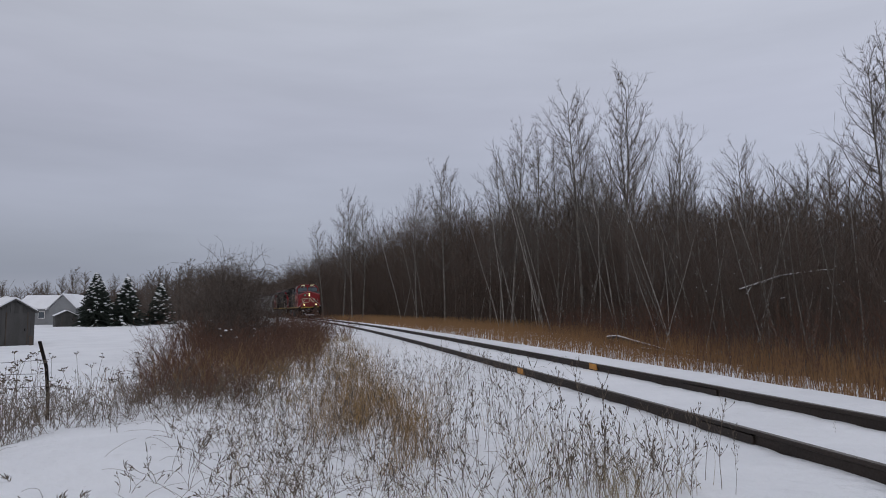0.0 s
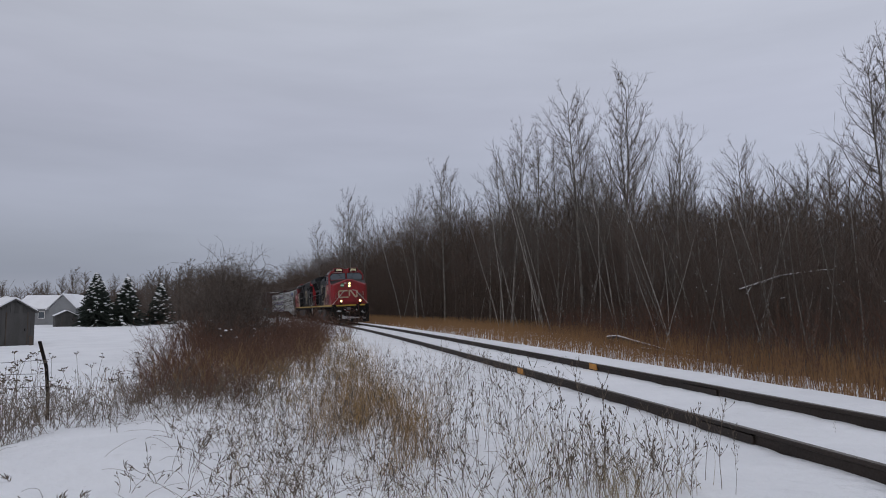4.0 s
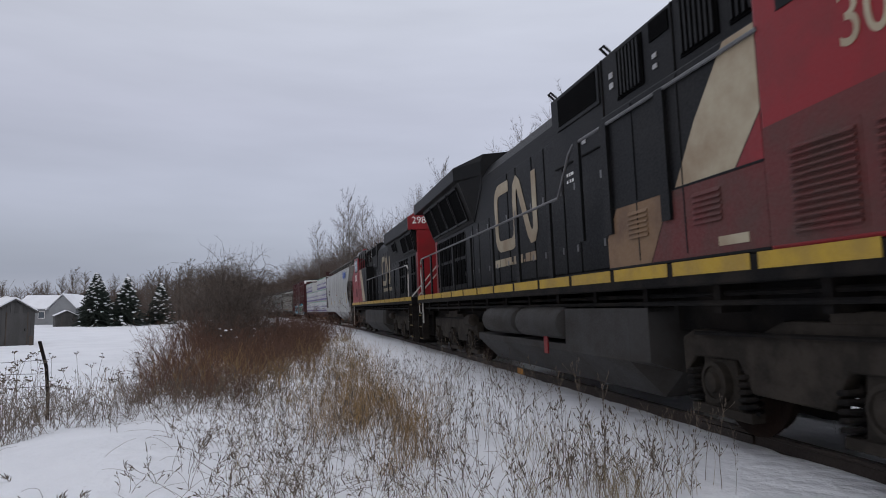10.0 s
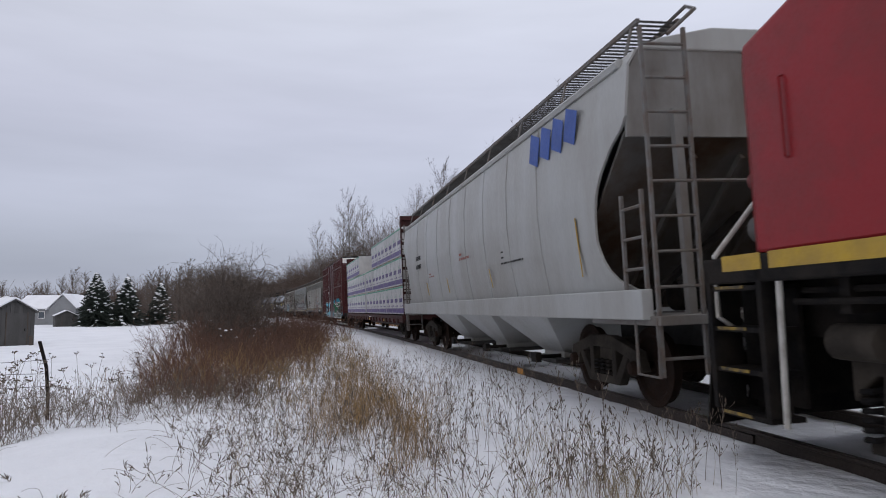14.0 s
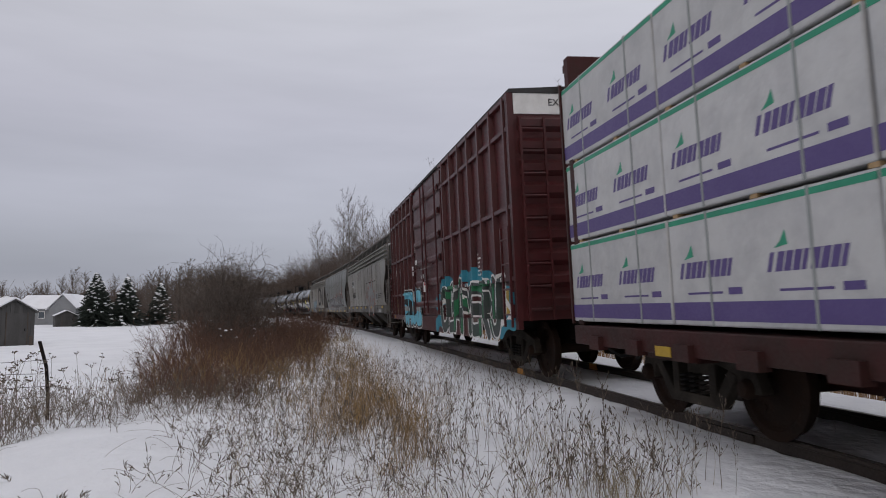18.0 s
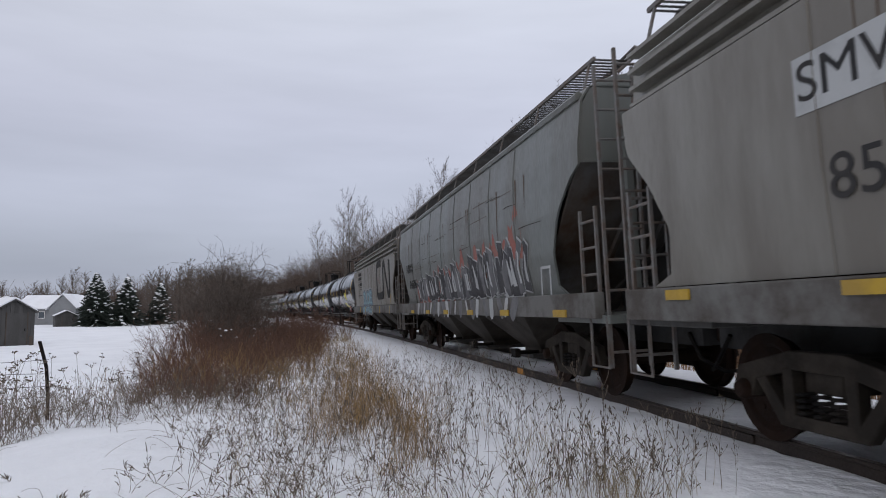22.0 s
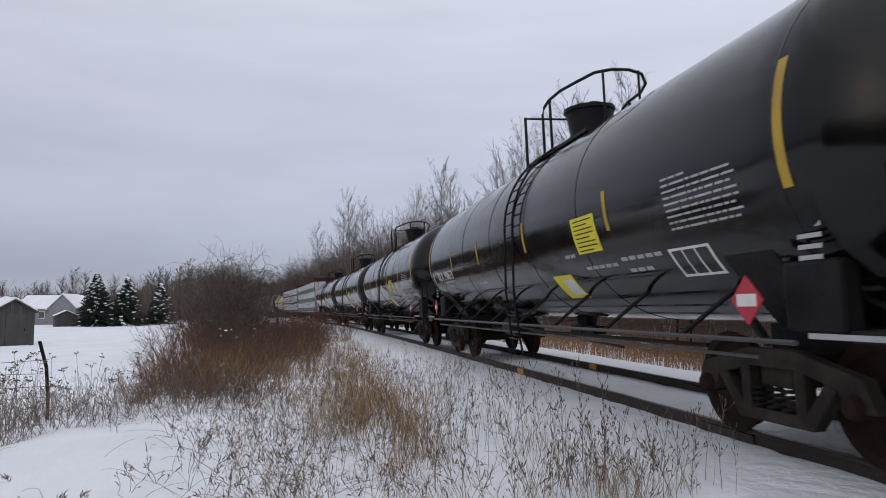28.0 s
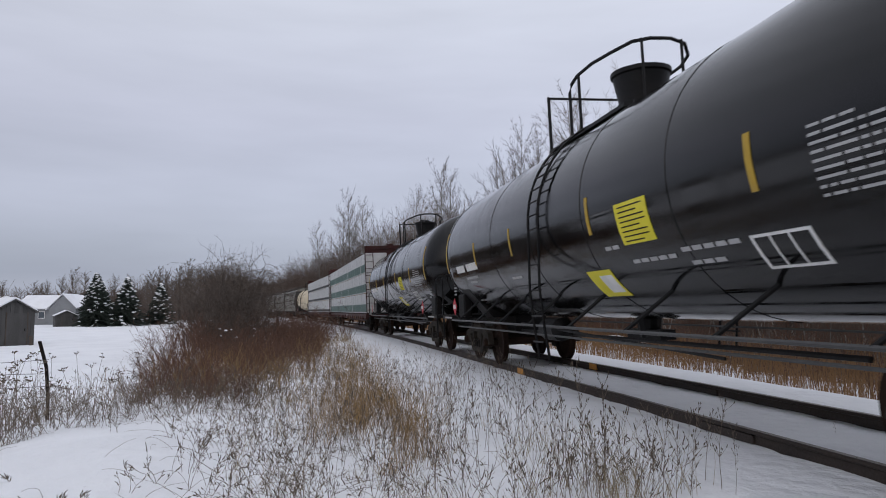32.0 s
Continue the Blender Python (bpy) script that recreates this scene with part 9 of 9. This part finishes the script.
    roof = part("roof", Geo().prism([(-4.0, 2.2), (0, 4.1), (4.0, 2.2), (4.0, 2.35), (0, 4.28), (-4.0, 2.35)], "x", -5.6, 5.0), roofsnow, t, "roof under snow", bevel=0.03)
    part("gable", Geo().prism([(-1.9, 2.2), (0.0, 4.15), (1.9, 2.2)], "y", -4.6, 0.0).turned(Matrix.Translation((1.6, 0, 0))), siding, t, "grey front gable")
    part("gable_roof", Geo().add([(1.6, -4.8, 4.28), (1.6, 0, 4.28), (3.8, 0, 2.1), (3.8, -4.8, 2.1), (1.6, -4.8, 4.4), (1.6, 0, 4.4), (3.8, 0, 2.22), (3.8, -4.8, 2.22)], [(0, 1, 2, 3), (7, 6, 5, 4), (0, 4, 5, 1), (1, 5, 6, 2), (2, 6, 7, 3), (3, 7, 4, 0)]), roofsnow, t, "snowy gable roof")
    part("gable_roof", Geo().add([(1.6, -4.8, 4.28), (1.6, 0, 4.28), (-0.6, 0, 2.1), (-0.6, -4.8, 2.1), (1.6, -4.8, 4.4), (1.6, 0, 4.4), (-0.6, 0, 2.22), (-0.6, -4.8, 2.22)], [(0, 1, 2, 3), (7, 6, 5, 4), (0, 4, 5, 1), (1, 5, 6, 2), (2, 6, 7, 3), (3, 7, 4, 0)]), roofsnow, t, "snowy gable roof")
    part("gable_wall", Geo().box(-0.2, 3.4, -4.6, -3.5, -0.2, 2.2), siding, t)
    for wx in (-4.0, -2.2):
        w = part("window", Geo().box(wx, wx + 0.9, -3.54, -3.5, 0.9, 1.9), WHITE, t, "white-framed window")
        part("pane", Geo().box(wx + 0.07, wx + 0.83, -3.56, -3.54, 0.97, 1.83), DARKGLASS, w)
    part("door", Geo().box(0.6, 2.6, -4.64, -4.6, 0.0, 1.95), siding, t, "grey garage door")
    # two roofs further off
    for bx, by, w in ((-1.06, 120, 12), (-0.93, 150, 14)):
        xx = from_view(bx, by)
        zz = float(ground_z(xx, by))
        t = thing("house", "distant house with a snowy roof among trees", "house", at=pose(xx, by, zz))
        part("wall", Geo().box(-w / 2, w / 2, -4, 4, -0.2, 2.4), siding, t)
        part("roof", Geo().prism([(-4.4, 2.3), (0, 4.6), (4.4, 2.3)], "x", -w / 2 - 0.4, w / 2 + 0.4), roofsnow, t)
        for wx in (-3, 0, 3):
            part("window", Geo().box(wx, wx + 1.0, -4.04, -4.0, 0.9, 1.9), DARKGLASS, t)


def spruces():
    r = random.Random(5)
    for px, y, h in ((-0.781, 84, 6.5), (-0.712, 86, 6.0), (-0.636, 90, 5.4)):
        x = from_view(px, y)
        t = thing("spruce", "dark green spruce laden with clumps of snow", "spruce", "spruces in the field", stand(x, y))
        part("trunk", Geo().tube([(0, 0, -0.1), (0, 0, h)], 0.12, 7, 0.02), BARK, t)
        g, sn = [], Geo()
        for i in range(1100):
            f = r.random() ** 0.75
            z = 0.25 + (h - 0.3) * f
            rad = (1 - f) ** 0.85 * h * 0.46 * r.uniform(0.6, 1.1) + 0.08
            a = r.uniform(0, 2 * math.pi)
            tip = Vector((math.cos(a) * rad, math.sin(a) * rad, z - rad * 0.22))
            base = Vector((0, 0, z + 0.1))
            mid = base.lerp(tip, 0.45)
            g.append((*base, *mid, 0.03, 0.09))
            g.append((*mid, *tip, 0.11, 0.015))
            for m in range(3):
                q = base.lerp(tip, r.uniform(0.5, 0.95))
                w = q + Vector((r.uniform(-.3, .3), r.uniform(-.3, .3), r.uniform(-.22, .02)))
                g.append((*q, *w, 0.06, 0.01))
            if r.random() < 0.19 and math.sin(a) < 0.5:
                q = base.lerp(tip, r.uniform(0.72, 0.95))
                s = r.uniform(0.07, 0.2)
                rings = []
                for j in range(4):
                    b = -1 + 2 * j / 3
                    w = math.sqrt(max(1 - b * b, 0.08))
                    rings.append([(q.x + s * 1.4 * w * math.cos(c) * r.uniform(.8, 1.2), q.y + s * w * math.sin(c), q.z + 0.08 + s * 0.55 * b) for c in [k * math.pi / 3 for k in range(6)]])
                sn.loft(rings)
        part("crown", sticks_mesh("crown", g, NEEDLE, 4), None, t, "drooping dark needle boughs")
        part("snow_load", sn, SNOW_CAP, t, "clumps of snow on the boughs", smooth=True)
    # bare trees behind the houses
    kinds = []
    for i in range(3):
        tr, li, tw = bare_tree(600 + i, 9.0, 0.22, 0.8, 46, 0.014, 8, 0.05, 2.6)
        kinds.append(tree_thing("tree", "spreading bare tree behind the house", "tree", "trees behind the houses", (("trunk", sticks_mesh("trunk", tr, BARK, 6)), ("crown_limb", sticks_mesh("crown_limb", li, TWIG, 4)), ("crown", sticks_mesh("crown", tw, TWIG)))))
    spots = [(-0.925, 120, 7.0), (-0.89, 125, 7.5), (-0.838, 122, 9.5), (-0.81, 118, 8.5), (-0.74, 128, 8.5), (-0.70, 120, 8.0), (-0.665, 115, 7.8), (-0.62, 110, 8.2), (-0.995, 115, 7.0), (-0.60, 104, 8.6), (-0.57, 100, 8.0), (-0.78, 130, 8.0), (-0.655, 108, 8.0), (-0.96, 130, 6.5), (-0.58, 106, 9.5), (-0.545, 112, 9.0), (-0.86, 140, 9.0), (-0.64, 120, 9.5), (-0.91, 150, 8.0), (-0.5, 118, 9.0), (-0.46, 125, 10.0)]
    for i, (px, y, h) in enumerate(spots):
        m = stand(from_view(px, y), y, r.uniform(0, 360), h / 9.0)
        if i < 3:
            kinds[i].matrix_basis = m
        else:
            copy_scaled(kinds[i % 3], m)


buildings()
spruces()
plant_woods()
fallen_logs()
thickets_left()
fence()
weeds()


motions()
